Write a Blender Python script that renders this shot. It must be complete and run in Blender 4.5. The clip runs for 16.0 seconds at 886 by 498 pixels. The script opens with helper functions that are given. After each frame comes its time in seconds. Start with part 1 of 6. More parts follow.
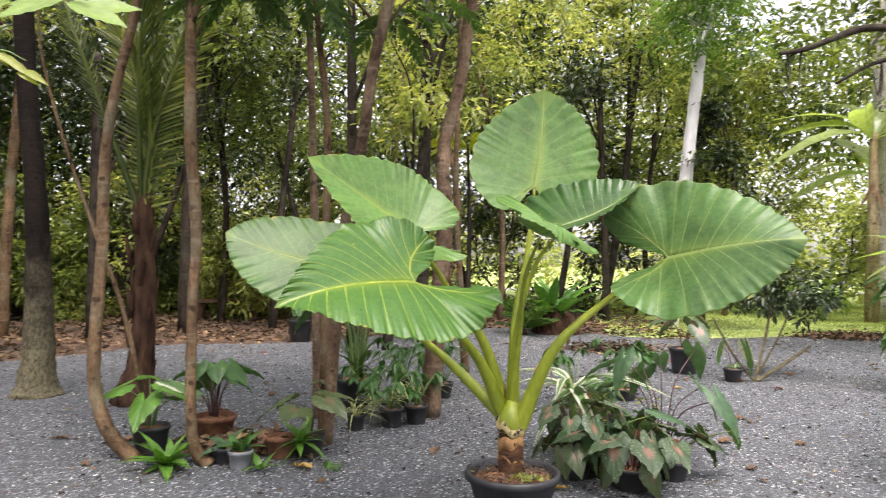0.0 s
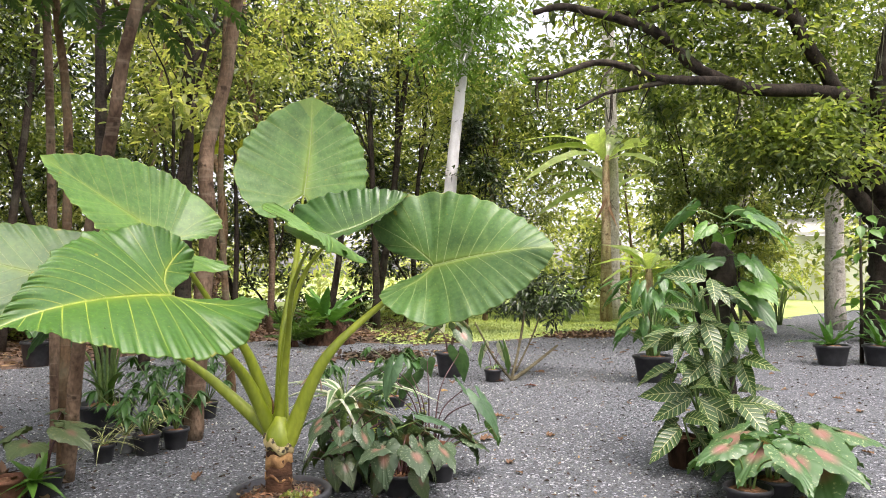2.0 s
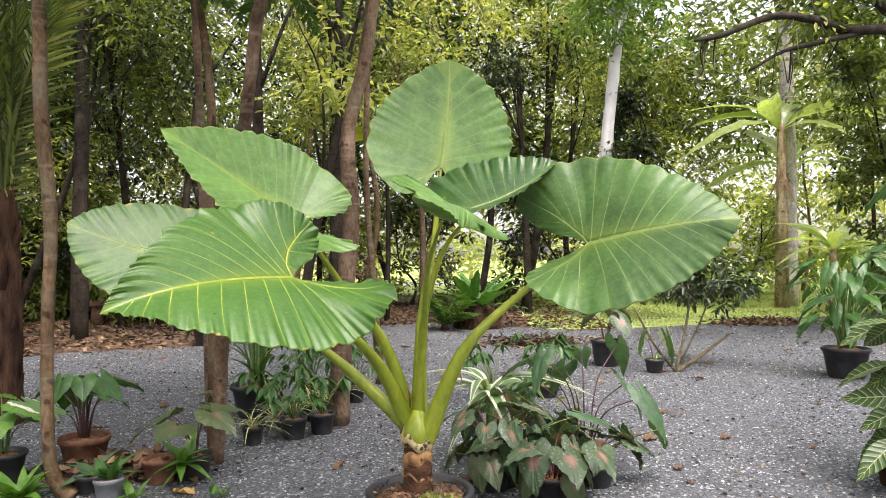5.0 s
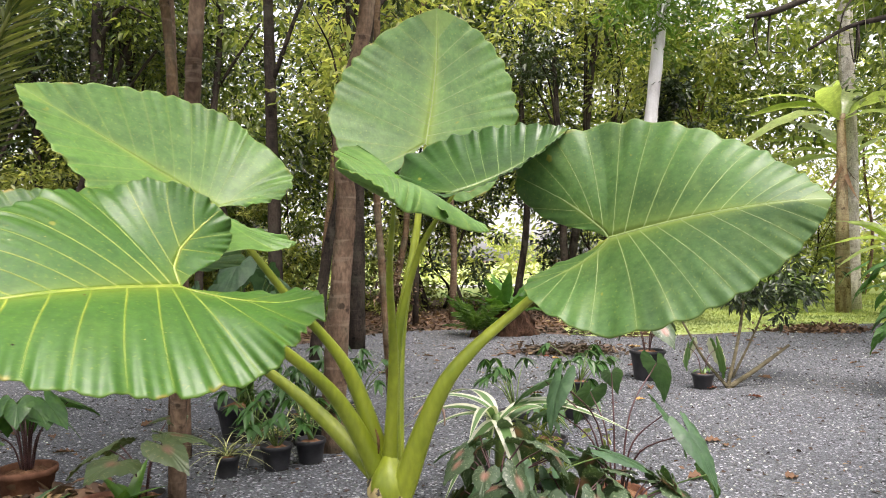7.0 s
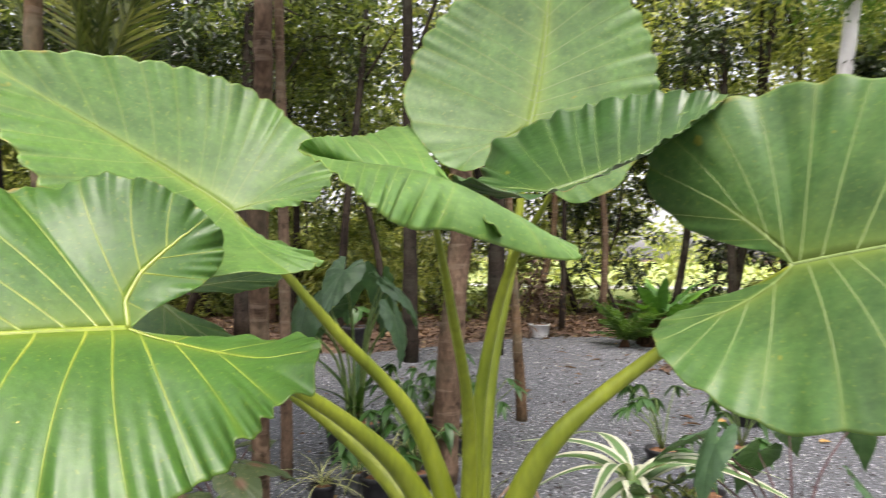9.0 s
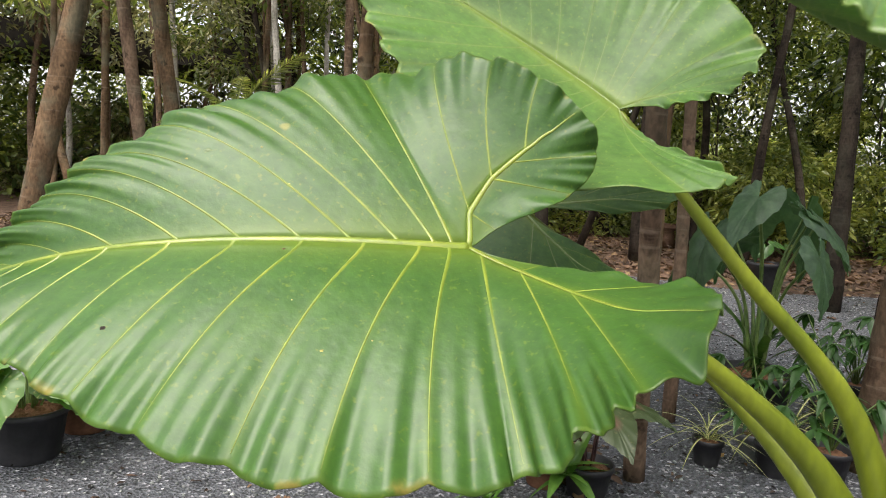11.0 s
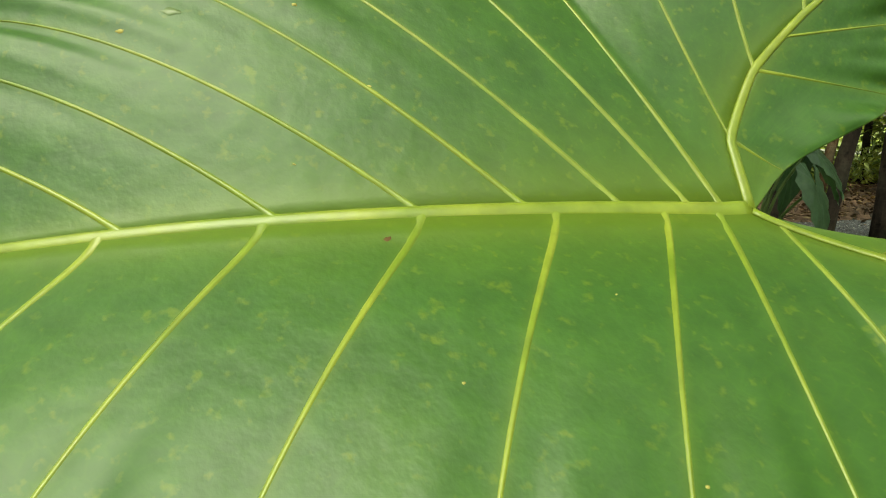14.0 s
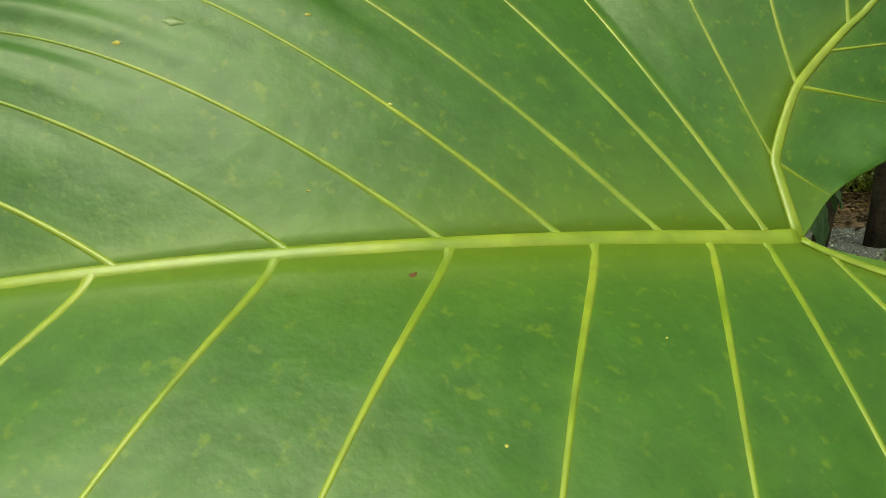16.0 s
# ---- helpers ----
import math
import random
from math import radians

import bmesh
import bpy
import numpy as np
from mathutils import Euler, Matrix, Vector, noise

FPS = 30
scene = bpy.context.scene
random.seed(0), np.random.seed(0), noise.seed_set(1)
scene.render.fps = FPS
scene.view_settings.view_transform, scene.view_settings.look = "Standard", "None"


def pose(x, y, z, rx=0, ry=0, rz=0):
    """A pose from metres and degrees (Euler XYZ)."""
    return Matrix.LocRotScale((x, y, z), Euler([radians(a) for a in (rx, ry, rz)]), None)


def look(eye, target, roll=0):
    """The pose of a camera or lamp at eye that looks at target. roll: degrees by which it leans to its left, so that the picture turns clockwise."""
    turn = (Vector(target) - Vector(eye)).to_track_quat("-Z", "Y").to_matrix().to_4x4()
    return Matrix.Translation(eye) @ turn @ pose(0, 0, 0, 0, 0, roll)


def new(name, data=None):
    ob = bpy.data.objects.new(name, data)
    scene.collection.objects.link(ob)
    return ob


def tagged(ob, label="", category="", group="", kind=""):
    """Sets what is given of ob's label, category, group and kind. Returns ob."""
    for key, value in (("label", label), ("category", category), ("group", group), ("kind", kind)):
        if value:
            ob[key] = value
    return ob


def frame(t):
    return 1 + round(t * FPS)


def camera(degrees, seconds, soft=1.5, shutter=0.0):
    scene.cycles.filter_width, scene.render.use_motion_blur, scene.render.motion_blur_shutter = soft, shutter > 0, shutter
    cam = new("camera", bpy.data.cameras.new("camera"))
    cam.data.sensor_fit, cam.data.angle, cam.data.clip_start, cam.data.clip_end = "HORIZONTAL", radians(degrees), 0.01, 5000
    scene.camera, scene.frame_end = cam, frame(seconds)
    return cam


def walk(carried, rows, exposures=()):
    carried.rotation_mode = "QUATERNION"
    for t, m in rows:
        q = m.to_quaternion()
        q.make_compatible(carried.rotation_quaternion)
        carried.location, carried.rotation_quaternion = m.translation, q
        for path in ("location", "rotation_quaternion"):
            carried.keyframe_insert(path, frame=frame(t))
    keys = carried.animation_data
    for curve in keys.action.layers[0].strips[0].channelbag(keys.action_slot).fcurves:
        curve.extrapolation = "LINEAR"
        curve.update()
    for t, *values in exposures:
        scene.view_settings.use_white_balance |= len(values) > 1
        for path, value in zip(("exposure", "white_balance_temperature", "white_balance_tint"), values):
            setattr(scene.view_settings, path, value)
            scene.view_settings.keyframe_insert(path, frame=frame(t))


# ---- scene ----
cam = camera(64.1, 16.0, soft=1.0, shutter=0.3)
PATH = [
    (0, (0.203, 0.021, 1.402), (0.11, 2.019, 1.439), 0.6),
    (0.5, (0.203, 0.057, 1.414), (0.35, 2.05, 1.478), 0.3),
    (1, (0.216, 0.074, 1.412), (0.637, 2.028, 1.475), 0.2),
    (1.5, (0.231, 0.075, 1.404), (0.761, 2.002, 1.464), -0.3),
    (2, (0.224, 0.072, 1.399), (0.763, 1.996, 1.467), -0.2),
    (2.5, (0.231, 0.078, 1.401), (0.809, 1.992, 1.463), -0.3),
    (3, (0.234, 0.075, 1.405), (0.762, 2.003, 1.467), -0.5),
    (3.5, (0.264, 0.072, 1.401), (0.662, 2.032, 1.444), -0.3),
    (4, (0.327, 0.114, 1.404), (0.557, 2.101, 1.45), 0.9),
    (4.5, (0.332, 0.303, 1.388), (0.488, 2.297, 1.413), 0.4),
    (7, (0.629, 1.315, 1.373), (0.625, 3.315, 1.404), -0.7),
    (7.5, (0.795, 1.539, 1.407), (0.798, 3.538, 1.443), 2.4),
    (8, (0.882, 1.754, 1.422), (0.925, 3.753, 1.425), 3.2),
    (8.5, (0.812, 1.901, 1.436), (0.614, 3.89, 1.487), 1.2),
    (9, (0.781, 2.039, 1.448), (0.342, 3.99, 1.469), 0.4),
    (9.5, (0.823, 2.186, 1.449), (-0.171, 3.92, 1.381), 1.8),
    (10, (0.779, 2.291, 1.449), (-0.552, 3.774, 1.28), 3.5),
    (12.5, (0.335, 2.566, 1.390), (-1.046, 3.977, 1.073), 2.4),
    (13, (0.235, 2.624, 1.402), (-1.106, 4.057, 1.018), 1.9),
    (13.5, (0.126, 2.640, 1.385), (-1.120, 4.165, 1.010), 1.5),
    (14, (0.055, 2.660, 1.376), (-1.121, 4.230, 0.988), 1.5),
    (14.5, (0.031, 2.675, 1.383), (-1.155, 4.249, 1.043), 1.4),
    (15, (0.012, 2.678, 1.386), (-1.153, 4.260, 1.018), 1.5),
    (15.5, (0.013, 2.679, 1.386), (-1.152, 4.261, 1.018), 1.6),
    (16, (0.014, 2.681, 1.384), (-1.149, 4.265, 1.011), 1.8),
]
walk(cam, [(t, look(eye, target, roll)) for t, eye, target, roll in PATH], exposures=[(0.0, 1.72, 6650, 20), (9.0, 1.63, 6650, 20), (10.0, 1.5, 6650, 19), (12.5, 1.06, 6800, 5), (14, 0.9, 7800, -10), (16, 0.71, 8500, -20)])

# ---- world and light ----
world = bpy.data.worlds.new("sky")
scene.world = world
world.use_nodes = True
wn = world.node_tree
sky = wn.nodes.new("ShaderNodeTexSky")
sky.sky_type, sky.sun_disc = "NISHITA", False
sky.sun_elevation, sky.sun_rotation = radians(68), radians(160)
sky.dust_density, sky.ozone_density, sky.air_density = 3.0, 1.0, 1.0
pale = wn.nodes.new("ShaderNodeHueSaturation")
pale.inputs["Saturation"].default_value = 0.3
wn.links.new(sky.outputs[0], pale.inputs["Color"])
wn.links.new(pale.outputs[0], wn.nodes["Background"].inputs[0])
wn.nodes["Background"].inputs[1].default_value = 0.15
sun = new("sun", bpy.data.lights.new("sun", "SUN"))
sun.data.energy, sun.data.angle, sun.data.color = 1.5, radians(40), (1.0, 0.955, 0.88)
sun.matrix_world = look((2.5, -5.0, 14.0), (0.6, 0.4, 0.0))


# ---- materials ----
def node_mat(name):
    m = bpy.data.materials.new(name)
    m.use_nodes = True
    nt = m.node_tree
    return m, nt, nt.nodes["Principled BSDF"]


def ramp(nt, fac, stops):
    r = nt.nodes.new("ShaderNodeValToRGB")
    el = r.color_ramp.elements
    el[0].position, el[0].color = stops[0][0], (*stops[0][1], 1)
    el[1].position, el[1].color = stops[-1][0], (*stops[-1][1], 1)
    for p, c in stops[1:-1]:
        e = el.new(p)
        e.color = (*c, 1)
    nt.links.new(fac, r.inputs[0])
    return r.outputs[0]


def tex(nt, kind, scale, detail=4, coord="Object", stretch=None):
    co = nt.nodes.new("ShaderNodeTexCoord").outputs[coord]
    if stretch:
        mp = nt.nodes.new("ShaderNodeMapping")
        mp.inputs["Scale"].default_value = stretch
        nt.links.new(co, mp.inputs[0])
        co = mp.outputs[0]
    n = nt.nodes.new("ShaderNodeTex" + kind)
    n.inputs["Scale"].default_value = scale
    if kind == "Noise":
        n.inputs["Detail"].default_value = detail
    nt.links.new(co, n.inputs["Vector"])
    return n


def mix(nt, fac, a, b, mode="MIX"):
    n = nt.nodes.new("ShaderNodeMix")
    n.data_type, n.blend_type = "RGBA", mode
    for sock, v in ((n.inputs[0], fac), (n.inputs[6], a), (n.inputs[7], b)):
        if isinstance(v, (int, float)):
            sock.default_value = v
        elif isinstance(v, tuple):
            sock.default_value = (*v, 1)
        else:
            nt.links.new(v, sock)
    return n.outputs[2]


def bump(nt, bsdf, height, strength, distance):
    b = nt.nodes.new("ShaderNodeBump")
    b.inputs["Strength"].default_value, b.inputs["Distance"].default_value = strength, distance
    nt.links.new(height, b.inputs["Height"])
    nt.links.new(b.outputs[0], bsdf.inputs["Normal"])


def through_light(nt, bsdf, colour, amount):
    """Thin green tissue lets part of the light through."""
    t = nt.nodes.new("ShaderNodeBsdfTranslucent")
    nt.links.new(colour, t.inputs[0])
    m = nt.nodes.new("ShaderNodeMixShader")
    m.inputs[0].default_value = amount
    nt.links.new(bsdf.outputs[0], m.inputs[1])
    nt.links.new(t.outputs[0], m.inputs[2])
    nt.links.new(m.outputs[0], nt.nodes["Material Output"].inputs[0])


def foliage_mat(name, dark, light, rough=0.4, thin=0.3, yellow=None):
    """Small leaves in one mesh: colour by leaf, and mottled."""
    m, nt, b = node_mat(name)
    geo = nt.nodes.new("ShaderNodeNewGeometry")
    stops = [(0.0, dark), (0.85 if yellow else 1.0, light)]
    if yellow:
        stops += [(0.97, yellow), (1.0, yellow)]
    c = ramp(nt, geo.outputs["Random Per Island"], stops)
    n = tex(nt, "Noise", 3.0, 3)
    c = mix(nt, n.outputs[0], c, mix(nt, 1.0, c, (0.55, 0.6, 0.5), "MULTIPLY"))
    # whole boughs differ in tint, dark to bright: shading put into the colour
    bough = tex(nt, "Noise", 0.55, 2)
    c = mix(nt, 1.0, c, ramp(nt, bough.outputs[0], [(0.36, (0.42, 0.52, 0.5)), (0.5, (0.95, 0.97, 0.95)), (0.64, (1.24, 1.24, 1.12))]), "MULTIPLY")
    nt.links.new(c, b.inputs["Base Color"])
    b.inputs["Roughness"].default_value = rough
    through_light(nt, b, mix(nt, 1.0, c, (1.6, 1.6, 0.9), "MULTIPLY"), thin)
    return m


def plain_mat(name, a, c, scale=8, rough=0.6, bumpy=0.3, dist=0.01, stretch=None, metal=0.0, fine=60):
    m, nt, b = node_mat(name)
    n = tex(nt, "Noise", scale, 6, stretch=stretch)
    f = tex(nt, "Noise", fine, 4, stretch=stretch)
    col = ramp(nt, n.outputs[0], [(0.3, a), (0.7, c)])
    col = mix(nt, 0.35, col, mix(nt, 1.0, col, f.outputs[0], "OVERLAY"))
    nt.links.new(col, b.inputs["Base Color"])
    b.inputs["Roughness"].default_value, b.inputs["Metallic"].default_value = rough, metal
    b.inputs["Specular IOR Level"].default_value = 0.12 if rough > 0.75 else 0.5
    h = nt.nodes.new("ShaderNodeMath")
    nt.links.new(n.outputs[0], h.inputs[0]), nt.links.new(f.outputs[0], h.inputs[1])
    bump(nt, b, h.outputs[0], bumpy, dist)
    return m


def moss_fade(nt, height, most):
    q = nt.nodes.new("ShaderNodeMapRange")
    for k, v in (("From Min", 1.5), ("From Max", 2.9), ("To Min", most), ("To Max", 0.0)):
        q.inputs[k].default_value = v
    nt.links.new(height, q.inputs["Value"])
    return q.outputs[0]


def bark_mat(name, dark, light, ring=(0.5, 0.4, 0.32), rings=0.35, lichen=0.0, moss=0.0):
    """Smooth bark: mottled along the trunk, fine pale rings across it, dark scars, and grey-green lichen patches."""
    m, nt, b = node_mat(name)
    n = tex(nt, "Noise", 7, 6, stretch=(1, 1, 0.35))
    f = tex(nt, "Noise", 50, 5, stretch=(1, 1, 0.5))
    r = tex(nt, "Noise", 26, 3, stretch=(0.12, 0.12, 1))
    s = tex(nt, "Noise", 11, 4)
    l = tex(nt, "Noise", 3.2, 6)
    c = ramp(nt, n.outputs[0], [(0.32, dark), (0.52, tuple((p + q) / 2 for p, q in zip(dark, light))), (0.7, light)])
    c = mix(nt, 0.55, c, mix(nt, 1.0, c, ramp(nt, f.outputs[0], [(0.35, (0.4, 0.4, 0.4)), (0.65, (1.3, 1.3, 1.3))]), "MULTIPLY"))
    c = mix(nt, ramp(nt, r.outputs[0], [(0.58, (0, 0, 0)), (0.68, (rings, rings, rings))]), c, ring)
    c = mix(nt, ramp(nt, s.outputs[0], [(0.60, (0, 0, 0)), (0.68, (0.8, 0.8, 0.8))]), c, tuple(0.35 * k for k in dark))
    if lichen:
        c = mix(nt, ramp(nt, l.outputs[0], [(0.5, (0, 0, 0)), (0.66, (lichen, lichen, lichen))]), c, (0.17, 0.18, 0.12))
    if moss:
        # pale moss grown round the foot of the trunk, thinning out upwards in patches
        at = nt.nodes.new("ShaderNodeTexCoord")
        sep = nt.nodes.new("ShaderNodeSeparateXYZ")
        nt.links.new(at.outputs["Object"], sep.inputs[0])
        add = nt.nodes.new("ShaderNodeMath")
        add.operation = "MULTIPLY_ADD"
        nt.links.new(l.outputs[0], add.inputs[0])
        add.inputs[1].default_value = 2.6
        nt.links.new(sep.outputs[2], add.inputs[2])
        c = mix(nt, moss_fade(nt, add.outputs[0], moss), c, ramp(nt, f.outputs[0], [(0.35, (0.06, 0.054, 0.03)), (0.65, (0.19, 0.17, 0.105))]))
    nt.links.new(c, b.inputs["Base Color"])
    b.inputs["Roughness"].default_value, b.inputs["Specular IOR Level"].default_value = 0.8, 0.15
    h = nt.nodes.new("ShaderNodeMath")
    nt.links.new(f.outputs[0], h.inputs[0]), nt.links.new(r.outputs[0], h.inputs[1])
    bump(nt, b, h.outputs[0], 0.6, 0.012)
    return m


def blade_mat(name, green, pale, rough=0.32, thin=0.22, veined=False, shine=0.5, wax=0.0, mottle=1.0):
    """Leaf tissue with yellowish mottling, a faint net of fine veins and a waxy sheen. veined: paler along the leaf's own veins."""
    m, nt, b = node_mat(name)
    n1 = tex(nt, "Noise", 5, 5)
    n2 = tex(nt, "Noise", 45, 5)
    n3 = tex(nt, "Noise", 13, 6)
    cells = tex(nt, "Voronoi", 90)
    cells.feature = "DISTANCE_TO_EDGE"
    dark = tuple((1 - 0.34 * mottle) * g for g in green)
    c = ramp(nt, n1.outputs[0], [(0.3, dark), (0.6, green), (0.8, pale if mottle == 1 else green)])
    c = mix(nt, 0.35, c, mix(nt, 1.0, c, ramp(nt, n2.outputs[0], [(0.35, (0.55, 0.62, 0.4)), (0.65, (1.25, 1.2, 1.0))]), "MULTIPLY"))
    c = mix(nt, ramp(nt, n3.outputs[0], [(0.48, (0, 0, 0)), (0.72, (0.6 * mottle,) * 3)]), c, pale)
    net = ramp(nt, cells.outputs[0], [(0.0, (1.14, 1.12, 0.95)), (0.08, (1, 1, 1))])
    c = mix(nt, 0.6, c, mix(nt, 1.0, c, net, "MULTIPLY"))
    spots = tex(nt, "Noise", 16, 2)
    c = mix(nt, ramp(nt, spots.outputs[0], [(0.745, (0, 0, 0)), (0.78, (0.6, 0.6, 0.6))]), c, (0.30, 0.28, 0.03))
    if veined:
        uv = nt.nodes.new("ShaderNodeUVMap")
        sep = nt.nodes.new("ShaderNodeSeparateXYZ")
        nt.links.new(uv.outputs[0], sep.inputs[0])
        # faint cross veins between the main ones
        far = nt.nodes.new("ShaderNodeMapping")
        far.inputs["Scale"].default_value = (2.2, 26.0, 1.0)
        fine = nt.nodes.new("ShaderNodeTexNoise")
        fine.inputs["Scale"].default_value, fine.inputs["Detail"].default_value, fine.inputs["Distortion"].default_value = 1.0, 5, 0.6
        nt.links.new(uv.outputs[0], far.inputs[0]), nt.links.new(far.outputs[0], fine.inputs["Vector"])
        c = mix(nt, 0.28, c, mix(nt, 1.0, c, ramp(nt, fine.outputs[0], [(0.38, (0.72, 0.78, 0.7)), (0.62, (1.22, 1.16, 1.05))]), "MULTIPLY"))
        # young tissue along the veins and ribs, and a yellowing margin
        young = tuple(min(1, k * s) for k, s in zip(pale, (1.75, 1.3, 0.8)))
        c = mix(nt, ramp(nt, sep.outputs[0], [(0.0, (0.3, 0.3, 0.3)), (0.05, (0.18, 0.18, 0.18)), (0.11, (0.06, 0.06, 0.06)), (0.2, (0, 0, 0))]), c, young)
        # small yellow flecks
        flecks = tex(nt, "Noise", 115, 3)
        c = mix(nt, ramp(nt, flecks.outputs[0], [(0.6, (0, 0, 0)), (0.74, (0.5, 0.5, 0.5))]), c, young)
        c = mix(nt, ramp(nt, sep.outputs[1], [(0.0, (0.75, 0.75, 0.75)), (0.04, (0.45, 0.45, 0.45)), (0.11, (0.15, 0.15, 0.15)), (0.22, (0, 0, 0)), (0.975, (0, 0, 0)), (1.0, (0.3, 0.3, 0.3))]), c, young)
        # dry yellow patches along the margin
        dry = nt.nodes.new("ShaderNodeMath")
        dry.operation = "MULTIPLY"
        nt.links.new(ramp(nt, sep.outputs[1], [(0.955, (0, 0, 0)), (0.99, (1, 1, 1))]), dry.inputs[0])
        nt.links.new(ramp(nt, n3.outputs[0], [(0.60, (0, 0, 0)), (0.68, (0.8, 0.8, 0.8))]), dry.inputs[1])
        c = mix(nt, dry.outputs[0], c, (0.36, 0.27, 0.06))
    nt.links.new(c, b.inputs["Base Color"])
    b.inputs["Roughness"].default_value = rough
    b.inputs["Specular IOR Level"].default_value = shine
    b.inputs["Coat Weight"].default_value, b.inputs["Coat Roughness"].default_value, b.inputs["Coat IOR"].default_value = wax, 0.42, 1.5
    h = nt.nodes.new("ShaderNodeMath")
    nt.links.new(n2.outputs[0], h.inputs[0]), nt.links.new(n1.outputs[0], h.inputs[1])
    bump(nt, b, h.outputs[0], 0.3, 0.005)
    through_light(nt, b, mix(nt, 1.0, c, (1.5, 1.6, 0.7), "MULTIPLY"), thin)
    return m


def striped_mat(name, base, stripe, count=9.0, slant=0.9, edge=0.75, rough=0.35, middle=0.035):
    """A leaf with pale stripes along its midrib and side veins; the stripes follow the leaf's own map."""
    m, nt, b = node_mat(name)
    uv = nt.nodes.new("ShaderNodeUVMap")
    sep = nt.nodes.new("ShaderNodeSeparateXYZ")
    nt.links.new(uv.outputs[0], sep.inputs[0])

    def math(op, a, c):
        q = nt.nodes.new("ShaderNodeMath")
        q.operation = op
        for s, v in zip(q.inputs, (a, c)):
            if isinstance(v, (int, float)):
                s.default_value = v
            else:
                nt.links.new(v, s)
        return q.outputs[0]
    off = math("ABSOLUTE", math("SUBTRACT", sep.outputs[0], 0.5), 0)
    run = math("SUBTRACT", sep.outputs[1], math("MULTIPLY", off, slant * 0.6))
    wave = math("COSINE", math("MULTIPLY", run, count * 6.2832), 0)
    line = math("GREATER_THAN", wave, edge)
    rib = math("LESS_THAN", off, middle)
    n = tex(nt, "Noise", 20, 4)
    g = mix(nt, n.outputs[0], base, tuple(0.6 * k for k in base))
    c = mix(nt, math("MAXIMUM", line, rib), g, stripe)
    nt.links.new(c, b.inputs["Base Color"])
    b.inputs["Roughness"].default_value = rough
    bump(nt, b, wave, 0.3, 0.004)
    through_light(nt, b, mix(nt, 1.0, c, (1.5, 1.6, 0.8), "MULTIPLY"), 0.2)
    return m


def blotch_mat(name, base, centre, spot, rough=0.4, wide=0.17):
    """Caladium leaf: a coloured heart along the midrib, speckles over the green."""
    m, nt, b = node_mat(name)
    uv = nt.nodes.new("ShaderNodeUVMap")
    g = nt.nodes.new("ShaderNodeTexGradient")
    g.gradient_type = "SPHERICAL"
    mp = nt.nodes.new("ShaderNodeMapping")
    mp.inputs["Location"].default_value, mp.inputs["Scale"].default_value = (-0.5 / wide, -0.42 / wide, 0), (1 / wide, 1 / wide, 1)
    nt.links.new(uv.outputs[0], mp.inputs[0]), nt.links.new(mp.outputs[0], g.inputs[0])
    n = tex(nt, "Noise", 45, 3)
    c = mix(nt, ramp(nt, n.outputs[0], [(0.6, (0, 0, 0)), (0.66, (0.8, 0.8, 0.8))]), base, spot)
    big = tex(nt, "Noise", 14, 3)
    f = mix(nt, 0.5, ramp(nt, g.outputs[1], [(0.05, (0, 0, 0)), (0.7, (1, 1, 1))]), big.outputs[0], "MULTIPLY")
    c = mix(nt, f, c, centre)
    nt.links.new(c, b.inputs["Base Color"])
    b.inputs["Roughness"].default_value = rough
    bump(nt, b, big.outputs[0], 0.3, 0.005)
    through_light(nt, b, mix(nt, 1.0, c, (1.5, 1.6, 0.8), "MULTIPLY"), 0.2)
    return m


def blotch_dark(name):
    """Cream plant tissue with black smudges."""
    m, nt, b = node_mat(name)
    n, big = tex(nt, "Noise", 38, 3), tex(nt, "Noise", 12, 3)
    c = ramp(nt, big.outputs[0], [(0.3, (0.34, 0.25, 0.10)), (0.7, (0.55, 0.48, 0.24))])
    c = mix(nt, ramp(nt, n.outputs[0], [(0.50, (0, 0, 0)), (0.6, (0.95, 0.95, 0.95))]), c, (0.02, 0.014, 0.01))
    nt.links.new(c, b.inputs["Base Color"])
    b.inputs["Roughness"].default_value = 0.7
    bump(nt, b, n.outputs[0], 0.4, 0.006)
    return m


def gravel_mat():
    m, nt, b = node_mat("crushed_grey_stone")
    v = tex(nt, "Voronoi", 62)
    v2 = tex(nt, "Voronoi", 160)
    n = tex(nt, "Noise", 0.9, 5)
    fine = tex(nt, "Noise", 300, 3)
    c = ramp(nt, v.outputs["Color"], [(0.1, (0.015, 0.018, 0.02)), (0.45, (0.052, 0.062, 0.07)), (0.75, (0.1, 0.116, 0.129)), (0.92, (0.66, 0.67, 0.70))])
    c2 = ramp(nt, v2.outputs["Color"], [(0.1, (0.075, 0.078, 0.083)), (0.6, (0.17, 0.175, 0.185)), (0.95, (0.42, 0.42, 0.43))])
    c = mix(nt, 0.3, c, c2)
    c = mix(nt, 0.5, c, mix(nt, 1.0, c, ramp(nt, n.outputs[0], [(0.3, (0.72, 0.72, 0.74)), (0.7, (1.15, 1.14, 1.1))]), "MULTIPLY"))
    nt.links.new(c, b.inputs["Base Color"])
    b.inputs["Roughness"].default_value = 0.75
    bump(nt, b, v.outputs["Distance"], 1.0, 0.02)
    return m


